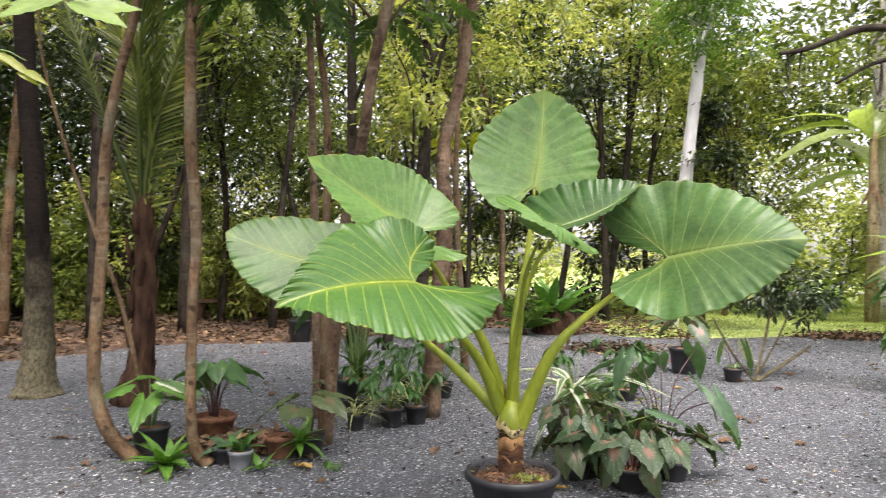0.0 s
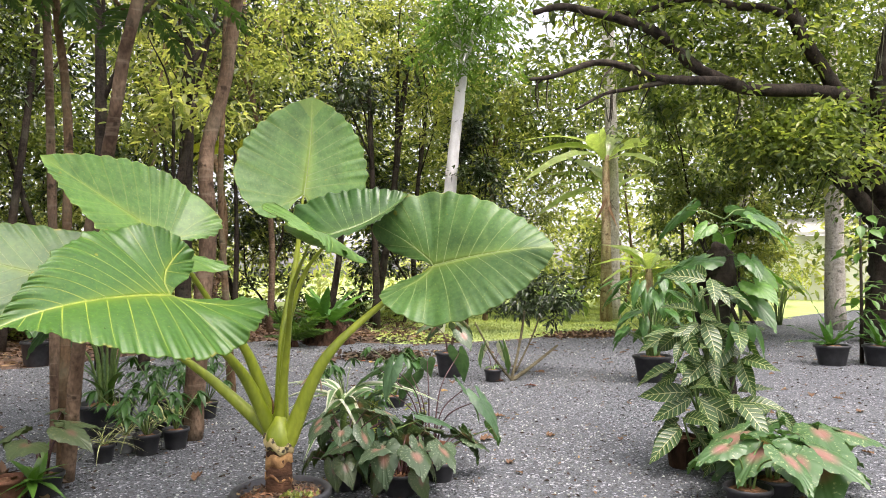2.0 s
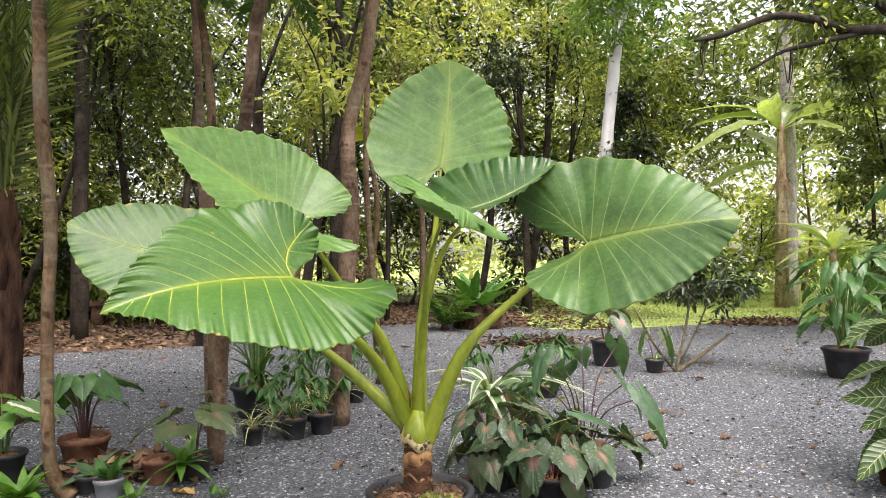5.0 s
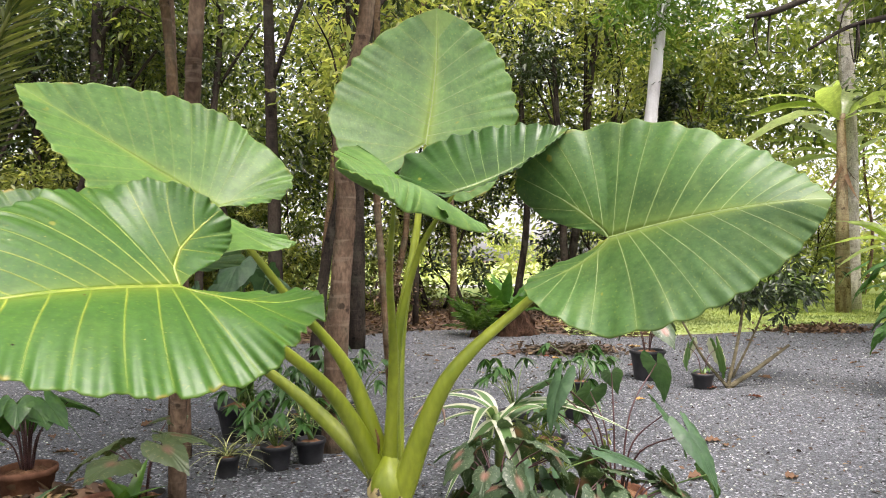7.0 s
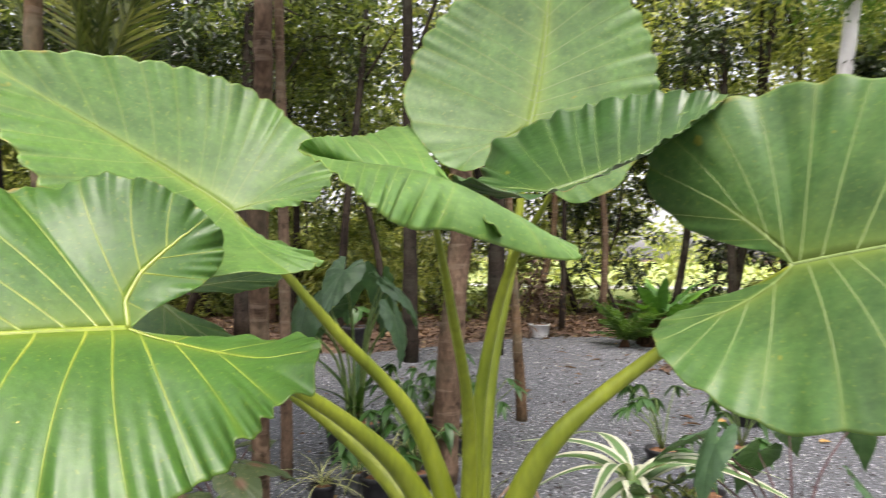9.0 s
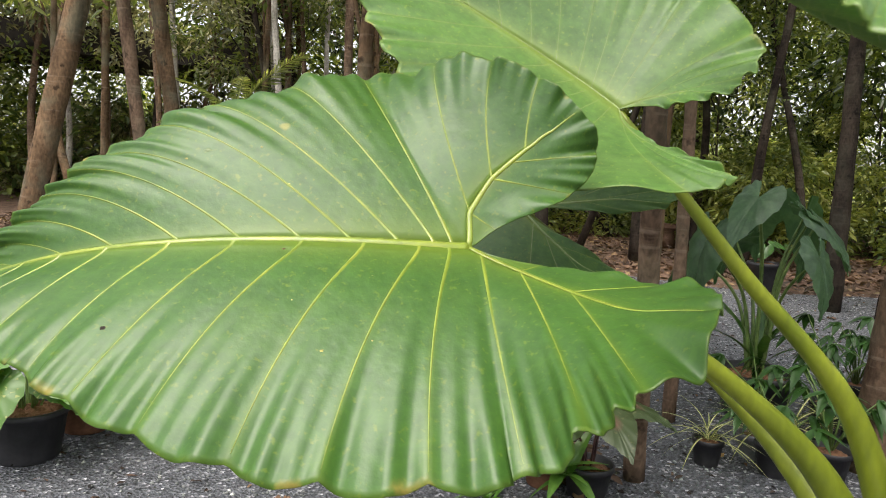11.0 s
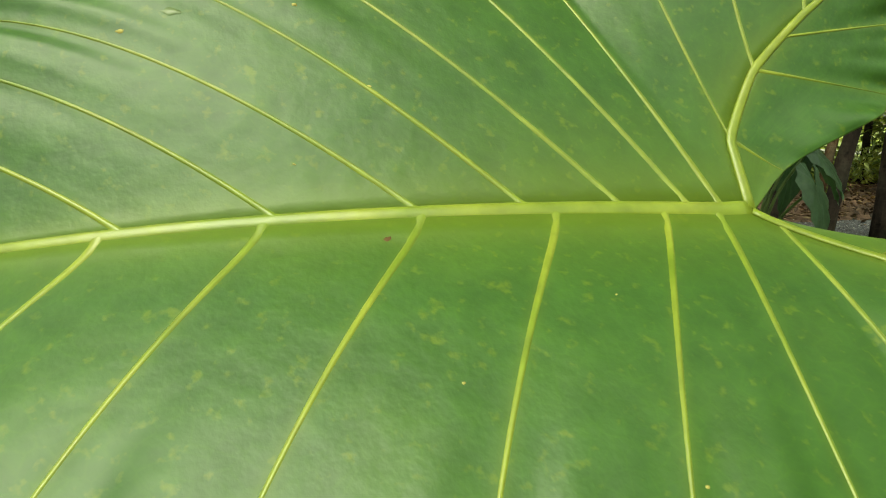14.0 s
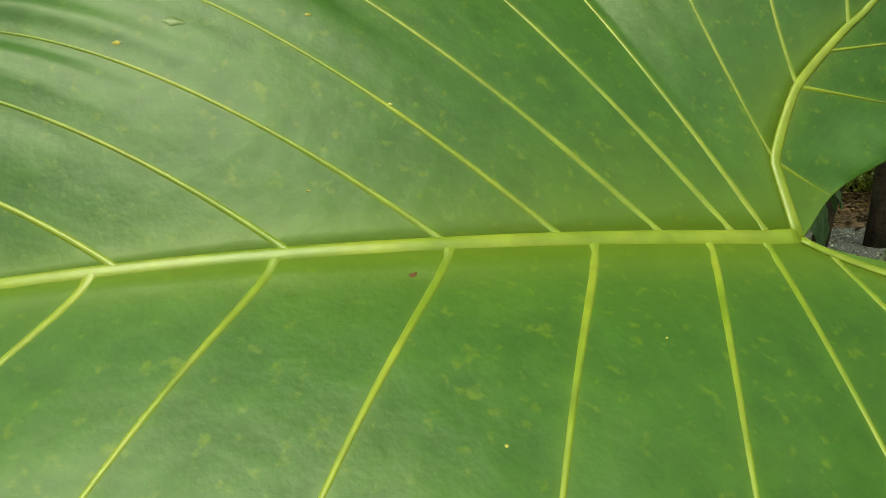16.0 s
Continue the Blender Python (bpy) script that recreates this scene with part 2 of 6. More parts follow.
M = {
    "gravel": gravel_mat(),
    "soil": plain_mat("brown_soil_with_litter", (0.075, 0.05, 0.035), (0.19, 0.128, 0.09), 5, 0.95, 0.7, 0.03),
    # green raised to stand for sunlight that the trees keep off the lawn
    "lawn": plain_mat("short_brightened_lawn", (0.26, 0.34, 0.11), (0.43, 0.5, 0.19), 3, 0.9, 0.6, 0.02),
    "bark": bark_mat("brown_bark", (0.066, 0.041, 0.021), (0.225, 0.145, 0.08), (0.30, 0.23, 0.17), 0.3, 0.45),
    "bark_red": bark_mat("reddish_brown_bark", (0.08, 0.05, 0.031), (0.248, 0.168, 0.11), (0.35, 0.275, 0.2), 0.3, 0.2),
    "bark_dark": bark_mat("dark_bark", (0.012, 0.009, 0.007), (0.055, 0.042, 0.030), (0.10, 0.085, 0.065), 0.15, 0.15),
    # bark nearly black above the moss: canopy shade put into the colour
    "bark_palm": bark_mat("shaded_ringed_palm_bark", (0.005, 0.0035, 0.003), (0.02, 0.014, 0.010), (0.05, 0.04, 0.03), 0.15, moss=0.9),
    "bark_pale": plain_mat("pale_grey_bark", (0.6, 0.58, 0.55), (0.85, 0.84, 0.81), 5, 0.8, 0.4, 0.02, (1, 1, 0.5)),
    "fibre": plain_mat("brown_palm_fibre", (0.018, 0.010, 0.007), (0.12, 0.066, 0.04), 12, 0.95, 1.0, 0.03, (1, 1, 0.25)),
    "blade": blade_mat("giant_leaf_green", (0.05, 0.138, 0.021), (0.1, 0.196, 0.026), 0.42, 0.2, True, 0.45, 0.18, 0.3),
    "blade_dark": blade_mat("giant_leaf_deep_green", (0.036, 0.105, 0.024), (0.06, 0.14, 0.03), 0.32, 0.2, True, 0.5, 0.4),
    # brighter copy of the blade green; light missing on the leaf put into colour
    "blade_mid": blade_mat("giant_leaf_brightened_green", (0.078, 0.176, 0.048), (0.12, 0.215, 0.06), 0.46, 0.25, True, 0.45, 0.15),
    "blade_young": blade_mat("giant_leaf_light_green", (0.118, 0.255, 0.058), (0.17, 0.305, 0.08), 0.42, 0.28, True, 0.5, 0.15),
    "sheath_dry": plain_mat("dry_pink_sheath", (0.26, 0.16, 0.11), (0.42, 0.30, 0.22), 30, 0.7, 0.3, 0.004),
    "blemish": plain_mat("dry_blemish", (0.05, 0.025, 0.012), (0.16, 0.09, 0.04), 60, 0.8, 0.3, 0.002),
    "speck": plain_mat("yellow_speck", (0.38, 0.34, 0.06), (0.5, 0.46, 0.15), 60, 0.6, 0.1, 0.002),
    "rib_pale": plain_mat("pale_green_rib", (0.20, 0.29, 0.085), (0.26, 0.35, 0.12), 9, 0.4, 0.05, 0.003),
    "rib": plain_mat("yellow_green_rib", (0.14, 0.215, 0.02), (0.26, 0.31, 0.04), 16, 0.3, 0.2, 0.003),
    "petiole": plain_mat("yellow_green_stalk", (0.135, 0.185, 0.010), (0.27, 0.32, 0.025), 7, 0.38, 0.15, 0.004, (1, 1, 0.3)),
    "plastic_black": plain_mat("black_plastic", (0.014, 0.014, 0.016), (0.04, 0.04, 0.042), 12, 0.5, 0.1, 0.004),
    "plastic_grey": plain_mat("grey_plastic", (0.16, 0.17, 0.18), (0.26, 0.27, 0.28), 9, 0.55, 0.1, 0.004),
    "plastic_white": plain_mat("white_plastic", (0.6, 0.6, 0.58), (0.8, 0.8, 0.78), 9, 0.5, 0.1, 0.004),
    "terracotta": plain_mat("terracotta", (0.11, 0.05, 0.03), (0.25, 0.125, 0.075), 10, 0.85, 0.3, 0.006),
    "mulch": plain_mat("coir_mulch", (0.13, 0.065, 0.035), (0.33, 0.18, 0.10), 28, 0.95, 1.0, 0.02),
    "corm": plain_mat("brown_stem", (0.028, 0.016, 0.011), (0.11, 0.055, 0.03), 14, 0.8, 0.8, 0.012, (0.7, 0.7, 1.5)),
    "wood_grey": plain_mat("weathered_wood", (0.13, 0.075, 0.05), (0.26, 0.16, 0.11), 8, 0.85, 0.5, 0.01, (1, 6, 6)),
    "render_white": plain_mat("white_painted_wall", (0.74, 0.74, 0.72), (0.82, 0.82, 0.80), 2, 0.85, 0.15, 0.01),
    "roof_dark": plain_mat("dark_roofing", (0.018, 0.016, 0.015), (0.05, 0.045, 0.04), 4, 0.9, 0.4, 0.02),
    "roof_pale": plain_mat("pale_roof_sheet", (0.42, 0.41, 0.38), (0.58, 0.57, 0.54), 4, 0.7, 0.3, 0.02),
    "dry": foliage_mat("dry_leaves", (0.05, 0.027, 0.018), (0.20, 0.115, 0.072), 0.8, 0.1, (0.36, 0.24, 0.13)),
    "dry_dark": foliage_mat("dark_rotting_bits", (0.015, 0.011, 0.009), (0.07, 0.042, 0.028), 0.85, 0.0),
    # green kept very dark, with the woods' deep shade put into it
    "leaf_deep": foliage_mat("shaded_deep_green_leaves", (0.014, 0.028, 0.009), (0.058, 0.088, 0.03), 0.3, 0.18),
    "leaf_old": foliage_mat("old_tree_leaves", (0.05, 0.085, 0.02), (0.24, 0.30, 0.07), 0.35, 0.5, (0.4, 0.42, 0.11)),
    "leaf_mid": foliage_mat("mid_green_leaves", (0.056, 0.1, 0.025), (0.245, 0.285, 0.078), 0.34, 0.45, (0.32, 0.37, 0.1)),
    # bright greens: sunlight on the far foliage is put into the leaf colour
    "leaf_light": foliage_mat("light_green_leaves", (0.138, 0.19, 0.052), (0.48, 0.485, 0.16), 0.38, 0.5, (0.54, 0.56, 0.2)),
    # washed-out olive: the misty haze of the left woods put into the leaf colour
    "leaf_hazy": foliage_mat("hazy_olive_leaves", (0.12, 0.125, 0.07), (0.42, 0.40, 0.26), 0.6, 0.4, (0.45, 0.4, 0.26)),
    "leaf_feather": foliage_mat("feathery_leaves", (0.08, 0.16, 0.03), (0.17, 0.28, 0.06), 0.5, 0.45),
    # blades brightened like the lawn, sunlight included in their colour
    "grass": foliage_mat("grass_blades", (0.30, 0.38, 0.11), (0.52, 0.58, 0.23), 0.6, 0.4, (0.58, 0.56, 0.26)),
    "plant_green": blade_mat("house_plant_green", (0.045, 0.13, 0.025), (0.09, 0.19, 0.035), 0.35),
    "plant_bright": blade_mat("bright_plant_green", (0.09, 0.22, 0.03), (0.16, 0.30, 0.05), 0.38),
    "plant_blue": blade_mat("bluish_leaf_green", (0.06, 0.13, 0.062), (0.10, 0.18, 0.085), 0.4),
    # base colour raised to include the white sky glare on the banana leaves
    "banana": blade_mat("banana_leaf_glare_green", (0.36, 0.46, 0.18), (0.54, 0.58, 0.3), 0.28, 0.45, False, 0.9, 0.7),
    "overhang": blade_mat("pale_overhanging_leaf", (0.24, 0.36, 0.10), (0.34, 0.45, 0.16), 0.45, 0.4),
    "fern_yellow": blade_mat("yellow_fern", (0.30, 0.34, 0.04), (0.44, 0.46, 0.07), 0.45, 0.35),
    "zebra": striped_mat("green_leaf_with_cream_veins", (0.05, 0.11, 0.026), (0.40, 0.42, 0.19), 9, 0.5, 0.945, middle=0.018),
    "spider": striped_mat("green_leaf_with_pale_edges", (0.20, 0.27, 0.07), (0.62, 0.60, 0.32), 0.0, 0.0, 2.0, 0.4, 0.22),
    "whitestripe": striped_mat("white_edged_leaf", (0.66, 0.68, 0.52), (0.10, 0.19, 0.06), 0.0, 0.0, 2.0, 0.4, 0.27),
    "caladium": blotch_mat("caladium_green_and_pink", (0.055, 0.125, 0.036), (0.32, 0.125, 0.115), (0.27, 0.32, 0.15), wide=0.26),
    "caladium_grey": blotch_mat("speckled_caladium", (0.06, 0.10, 0.045), (0.36, 0.17, 0.13), (0.24, 0.28, 0.18), wide=0.22),
    "variegated": blotch_mat("variegated_yellow_green", (0.08, 0.18, 0.03), (0.36, 0.38, 0.09), (0.42, 0.44, 0.15)),
    "pale_leaf": blade_mat("pale_broad_leaf", (0.20, 0.30, 0.08), (0.34, 0.43, 0.14), 0.38, 0.35, False, 0.7),
    "caladium_dark": blotch_mat("brownish_caladium", (0.055, 0.085, 0.028), (0.17, 0.085, 0.06), (0.13, 0.135, 0.06)),
    "moss": foliage_mat("grey_moss", (0.16, 0.15, 0.11), (0.30, 0.29, 0.22), 0.9, 0.3),
    "stone": foliage_mat("loose_stone", (0.05, 0.053, 0.06), (0.27, 0.28, 0.295), 0.7, 0.0, (0.7, 0.7, 0.7)),
    "bark_grey": bark_mat("grey_palm_bark", (0.34, 0.31, 0.26), (0.68, 0.64, 0.56), (0.72, 0.68, 0.6), 0.5, 0.12),
    "banana_stem": bark_mat("banana_stem", (0.20, 0.13, 0.07), (0.56, 0.48, 0.30), (0.24, 0.15, 0.08), 0.5, 0.2),
    "dry_blade": blade_mat("dry_brown_leaf", (0.16, 0.085, 0.045), (0.30, 0.19, 0.10), 0.8, 0.1),
    "dry_red": blade_mat("reddish_dry_leaf", (0.20, 0.06, 0.03), (0.34, 0.12, 0.07), 0.7, 0.1),
    "dry_yellow": blade_mat("yellow_dry_leaf", (0.48, 0.30, 0.10), (0.60, 0.42, 0.2), 0.7, 0.15),
    "concrete": plain_mat("pale_path", (0.5, 0.49, 0.46), (0.66, 0.65, 0.62), 1.5, 0.9, 0.2, 0.02),
    "scar_pale": blotch_dark("cream_leaf_scar"),
    "moss_bark": plain_mat("mossy_palm_foot", (0.07, 0.062, 0.036), (0.17, 0.15, 0.09), 9, 0.95, 0.9, 0.03, (1, 1, 2)),
    "scar": plain_mat("orange_leaf_scar", (0.10, 0.05, 0.025), (0.44, 0.26, 0.11), 17, 0.8, 0.5, 0.008),
    "stem_dark": plain_mat("dark_purple_stem", (0.04, 0.015, 0.018), (0.10, 0.045, 0.04), 20, 0.5, 0.2, 0.003),
    "stem_green": plain_mat("green_stem", (0.07, 0.13, 0.03), (0.16, 0.24, 0.06), 20, 0.5, 0.2, 0.003),
}


# ---- mesh tools ----
def mesh(name, verts, faces, material, uv=None, smooth=True):
    V = np.asarray(verts, dtype=np.float32)
    me = bpy.data.meshes.new(name)
    if isinstance(faces, np.ndarray):
        k = faces.shape[1]
        me.vertices.add(len(V)), me.loops.add(faces.size), me.polygons.add(len(faces))
        me.vertices.foreach_set("co", V.ravel())
        me.loops.foreach_set("vertex_index", faces.ravel().astype(np.int32))
        me.polygons.foreach_set("loop_start", np.arange(0, faces.size, k, dtype=np.int32))
        me.update(calc_edges=True)
    else:
        me.from_pydata(V.tolist(), [], faces)
    if uv is not None:
        lay = me.uv_layers.new(name="map")
        idx = np.empty(len(me.loops), dtype=np.int32)
        me.loops.foreach_get("vertex_index", idx)
        lay.data.foreach_set("uv", np.asarray(uv, dtype=np.float32)[idx].ravel())
    if smooth:
        me.polygons.foreach_set("use_smooth", np.ones(len(me.polygons), dtype=bool))
    me.materials.append(material)
    return me


def part(name, me, parent, label="", m=None):
    ob = new(name, me)
    ob.parent = parent
    if m is not None:
        ob.matrix_basis = m
    return tagged(ob, label) if label else ob


def thing(name, label, category, at=(0, 0, 0), turn=0.0, group="", kind="", size=1.0):
    ob = new(name)
    ob.matrix_basis = pose(*at, 0, 0, turn) @ Matrix.Scale(size, 4)
    ob.empty_display_size = 0.1
    return tagged(ob, label, category, group, kind)


def glide(points, n):
    P = np.asarray(points, float)
    P = np.vstack([2 * P[0] - P[1], P, 2 * P[-1] - P[-2]])
    out = []
    for i in range(1, len(P) - 2):
        p0, p1, p2, p3 = P[i - 1:i + 3]
        for t in np.arange(n) / n:
            out.append(0.5 * (2 * p1 + (p2 - p0) * t + (2 * p0 - 5 * p1 + 4 * p2 - p3) * t * t + (3 * p1 - p0 - 3 * p2 + p3) * t ** 3))
    out.append(P[-2])
    return np.array(out)


def tube(path, radii, sides=8, rough=0.0, rng=None, flat=1.0, ref=None):
    """Verts and quads of a round bar along a path, closed at its ends."""
    P = np.asarray(path, float)
    R = np.interp(np.linspace(0, 1, len(P)), np.linspace(0, 1, len(radii)), radii)
    T = np.gradient(P, axis=0)
    T /= np.linalg.norm(T, axis=1)[:, None] + 1e-9
    if ref is None:
        ref = np.array([1.0, 0, 0]) if abs(T[0][0]) < 0.8 else np.array([0, 1.0, 0])
    V = []
    for p, t, r in zip(P, T, R):
        a = np.cross(t, ref)
        a /= np.linalg.norm(a) + 1e-9
        ref = np.cross(a, t)
        b = ref
        ang = np.arange(sides) * 2 * np.pi / sides
        rr = r * (1 + (rng.normal(0, rough, sides) if rough and rng is not None else 0))
        V.append(p + (np.cos(ang) * rr)[:, None] * a + (np.sin(ang) * rr * flat)[:, None] * b)
    n = len(P)
    V = np.vstack(V)
    F = []
    for i in range(n - 1):
        for j in range(sides):
            k = (j + 1) % sides
            F.append([i * sides + j, i * sides + k, (i + 1) * sides + k, (i + 1) * sides + j])
    F.append(list(range(sides))[::-1])
    F.append([(n - 1) * sides + j for j in range(sides)])
    return V, F


def lathe(profile, sides=28):
    V, F, n = [], [], len(profile)
    for i in range(sides):
        a = 2 * math.pi * i / sides
        V += [(r * math.cos(a), r * math.sin(a), z) for r, z in profile]
    for i in range(sides):
        k = (i + 1) % sides
        F += [[i * n + j, k * n + j, k * n + j + 1, i * n + j + 1] for j in range(n - 1)]
    return np.array(V), F


def leaf_cloud(P, D, length, width, rng, fold=0.25, droop=0.15):
    """Many small leaves: each two quads, creased along its middle, with a drooping tip."""
    n = len(P)
    D = D / (np.linalg.norm(D, axis=1)[:, None] + 1e-9)
    up = np.array([0, 0, 1.0]) + rng.normal(0, 0.45, (n, 3))
    S = np.cross(D, up)
    S /= np.linalg.norm(S, axis=1)[:, None] + 1e-9
    N = np.cross(S, D)
    L = (length * rng.uniform(0.65, 1.3, n))[:, None]
    W = (width * rng.uniform(0.7, 1.25, n))[:, None]
    z = np.array([0, 0, -1.0])
    a = P + D * L * 0.33 + z * L * droop * 0.2
    b = P + D * L * 0.72 + z * L * droop * 0.6
    tip = P + D * L + z * L * droop * 1.3
    V = np.stack([P, a + S * W * 0.5 + N * W * fold, b + S * W * 0.36 + N * W * fold * 0.6, tip, b - S * W * 0.36 + N * W * fold * 0.6, a - S * W * 0.5 + N * W * fold], 1)
    F = np.array([[0, 1, 2, 3], [0, 3, 4, 5]])[None] + (np.arange(n) * 6)[:, None, None]
    return V.reshape(-1, 3), F.reshape(-1, 4)


def clumped(centres, radius, per, rng, flat=0.7):
    C = np.repeat(centres, per, axis=0)
    off = rng.normal(0, 1, (len(C), 3))
    off *= (radius * rng.uniform(0.2, 1, len(C)) ** 0.5 / (np.linalg.norm(off, axis=1) + 1e-9))[:, None]
    off[:, 2] *= flat
    D = off * np.array([1, 1, 0.5]) + rng.normal(0, 0.35 * radius, off.shape) - np.array([0, 0, 0.15 * radius])
    return C + off, D


def blade(length, width, profile, droop=0.3, fold=0.15, nu=10, nv=4, wave=0.0, arch=1.6, cup=0.0):
    """A single leaf from its foot along +y; profile gives the half width along it. The map runs 0..1 across and along."""
    V, U = [], []
    for i in range(nu + 1):
        t = i / nu
        w = profile(t) * width / 2
        y, z = length * t, -droop * length * t ** arch
        for j in range(-nv, nv + 1):
            s = j / nv
            V.append((s * w, y * (1 - 0.25 * droop * t), z + fold * abs(s) * w + cup * s * s * w + wave * width * math.sin(9 * t * math.pi + (1.5 if j > 0 else 0)) * s * s * 0.2))
            U.append((0.5 + s / 2, t))
    m = 2 * nv + 1
    F = [[i * m + j, i * m + j + 1, (i + 1) * m + j + 1, (i + 1) * m + j] for i in range(nu) for j in range(m - 1)]
    return np.array(V), F, U


def oval(t):
    return max(0.02, math.sin(math.pi * min(1, 0.03 + 0.97 * t) ** 0.8))


def lance(t):
    return max(0.02, math.sin(math.pi * (0.06 + 0.94 * t) ** 0.6))


def strap(t):
    return max(0.03, min(1, 0.45 + 2 * t) * (1 - t ** 3))


def heart(length, width, droop=0.25, wave=0.3, n=22, rings=6, ears=0.3):
    """A heart or arrow shaped blade; the stalk meets it at the origin, the tip points along +y, the ears back."""
    half = glide([(0, 0), (-0.25 * ears, 0.06), (-0.85 * ears, 0.16), (-ears, 0.30), (-0.7 * ears, 0.43), (0.0, 0.5), (0.3, 0.43), (0.6, 0.27), (0.85, 0.1), (1, 0)], 3)
    V, F, U = [(0, 0, 0)], [], [(0.5, 0.3)]
    ring = np.vstack([half, half[-2:0:-1] * [1, -1]])
    k = len(ring)
    for r in range(1, rings + 1):
        f = r / rings
        for a, (u, v) in enumerate(ring):
            y, x = u * f * length, v * f * width
            z = -droop * length * (max(0, u) * f) ** 2 + 0.25 * abs(x) - 0.9 * x * x / width + wave * 0.05 * width * f * f * math.sin(a * 2.1)
            V.append((x, y, z))
            U.append((0.5 + v * f, 0.3 + 0.7 * u * f))
    for a in range(k):
        F.append([0, 1 + a, 1 + (a + 1) % k])
        for r in range(rings - 1):
            o = 1 + r * k
            F.append([o + a, o + k + a, o + k + (a + 1) % k, o + (a + 1) % k])
    return np.array(V), F, U


def turn_to(at, yaw, tilt, roll=0.0, size=1.0):
    """Place a leaf: yaw round z (0 is +y), tilt up from level."""
    return Matrix.Translation(at) @ Euler((radians(tilt), radians(roll), radians(yaw))).to_matrix().to_4x4() @ Matrix.Scale(size, 4)


def aim(at, ahead, face, size=1.0):
    """Place a leaf pointing ahead, its upper face turned towards face."""
    y = Vector(ahead).normalized()
    z = Vector(face)
    z = (z - y * z.dot(y)).normalized()
    x = y.cross(z)
    return Matrix.Translation(at) @ Matrix((x, y, z)).transposed().to_4x4() @ Matrix.Scale(size, 4)


# ---- setting ----
def sheet(name, outline, z, material, label, step=0.0):
    bm = bmesh.new()
    f = bm.faces.new([bm.verts.new((x, y, z)) for x, y in outline])
    bmesh.ops.triangulate(bm, faces=[f])
    me = bpy.data.meshes.new(name)
    bm.to_mesh(me)
    bm.free()
    me.materials.append(material)
    return tagged(new(name, me), label, "ground", kind="structure")


rng = np.random.default_rng(4)
sheet("ground", [(-400, -300), (400, -300), (400, 600), (-400, 600)], 0.0, M["soil"], "brown soil under trees strewn with dry leaves")


def wavy(points, amount, seed):
    r = np.random.default_rng(seed)
    return [(x + r.normal(0, amount), y + r.normal(0, amount)) for x, y in glide(points, 8)[:, :2]]


YARD = wavy([(-14, -6), (-12, 3), (-9, 7.5), (-6.2, 9.2), (-4.8, 11.3), (-2.6, 12.2), (-0.6, 14.6), (1.2, 15.2), (3.4, 13.6), (5.5, 13.9), (7.6, 14.9), (10.5, 15.8), (14, 17), (26, 20), (30, -6)], 0.07, 3)
sheet("gravel_yard", YARD, 0.006, M["gravel"], "grey crushed stone yard with scattered dry leaves")
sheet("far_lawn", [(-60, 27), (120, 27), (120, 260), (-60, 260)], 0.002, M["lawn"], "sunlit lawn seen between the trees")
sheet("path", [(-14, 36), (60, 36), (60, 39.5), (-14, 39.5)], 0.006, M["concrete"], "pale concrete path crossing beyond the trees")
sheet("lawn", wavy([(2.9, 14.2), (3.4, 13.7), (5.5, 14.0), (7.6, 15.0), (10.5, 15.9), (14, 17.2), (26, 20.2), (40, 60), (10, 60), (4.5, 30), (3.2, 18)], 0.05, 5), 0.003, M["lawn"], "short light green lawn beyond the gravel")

# ---- the giant elephant ear plant ----
EDGE = [(0, 0), (-.07, .035), (-.22, .09), (-.31, .17), (-.29, .27), (-.17, .365), (.03, .41), (.25, .405), (.48, .34), (.68, .245), (.84, .14), (.94, .06), (1, 0)]
# per side: where each vein leaves the midrib or the rib of the ear (u, v) and where on the margin it ends (q);
# the third value of the head is the margin place of the ear's rib, the second that of the leaf's foot, the first the veins' bow
EARS = [(0, 0, 0), (1.4, -.07, .05), (2.2, -.135, .095), (3.0, -.2, .14), (3.7, -.145, .10), (4.3, -.095, .068), (4.9, -.05, .036), (5.7, 0, 0)]
PLAIN = ((-.02, 5.7, 3.0), EARS + [(6.3, .045, 0), (7.1, .11, 0), (7.7, .177, 0), (8.1, .25, 0), (8.65, .348, 0), (9.1, .45, 0), (9.6, .555, 0), (10.2, .66, 0), (10.9, .77, 0), (11.4, .88, 0), (12, 1, 0)])
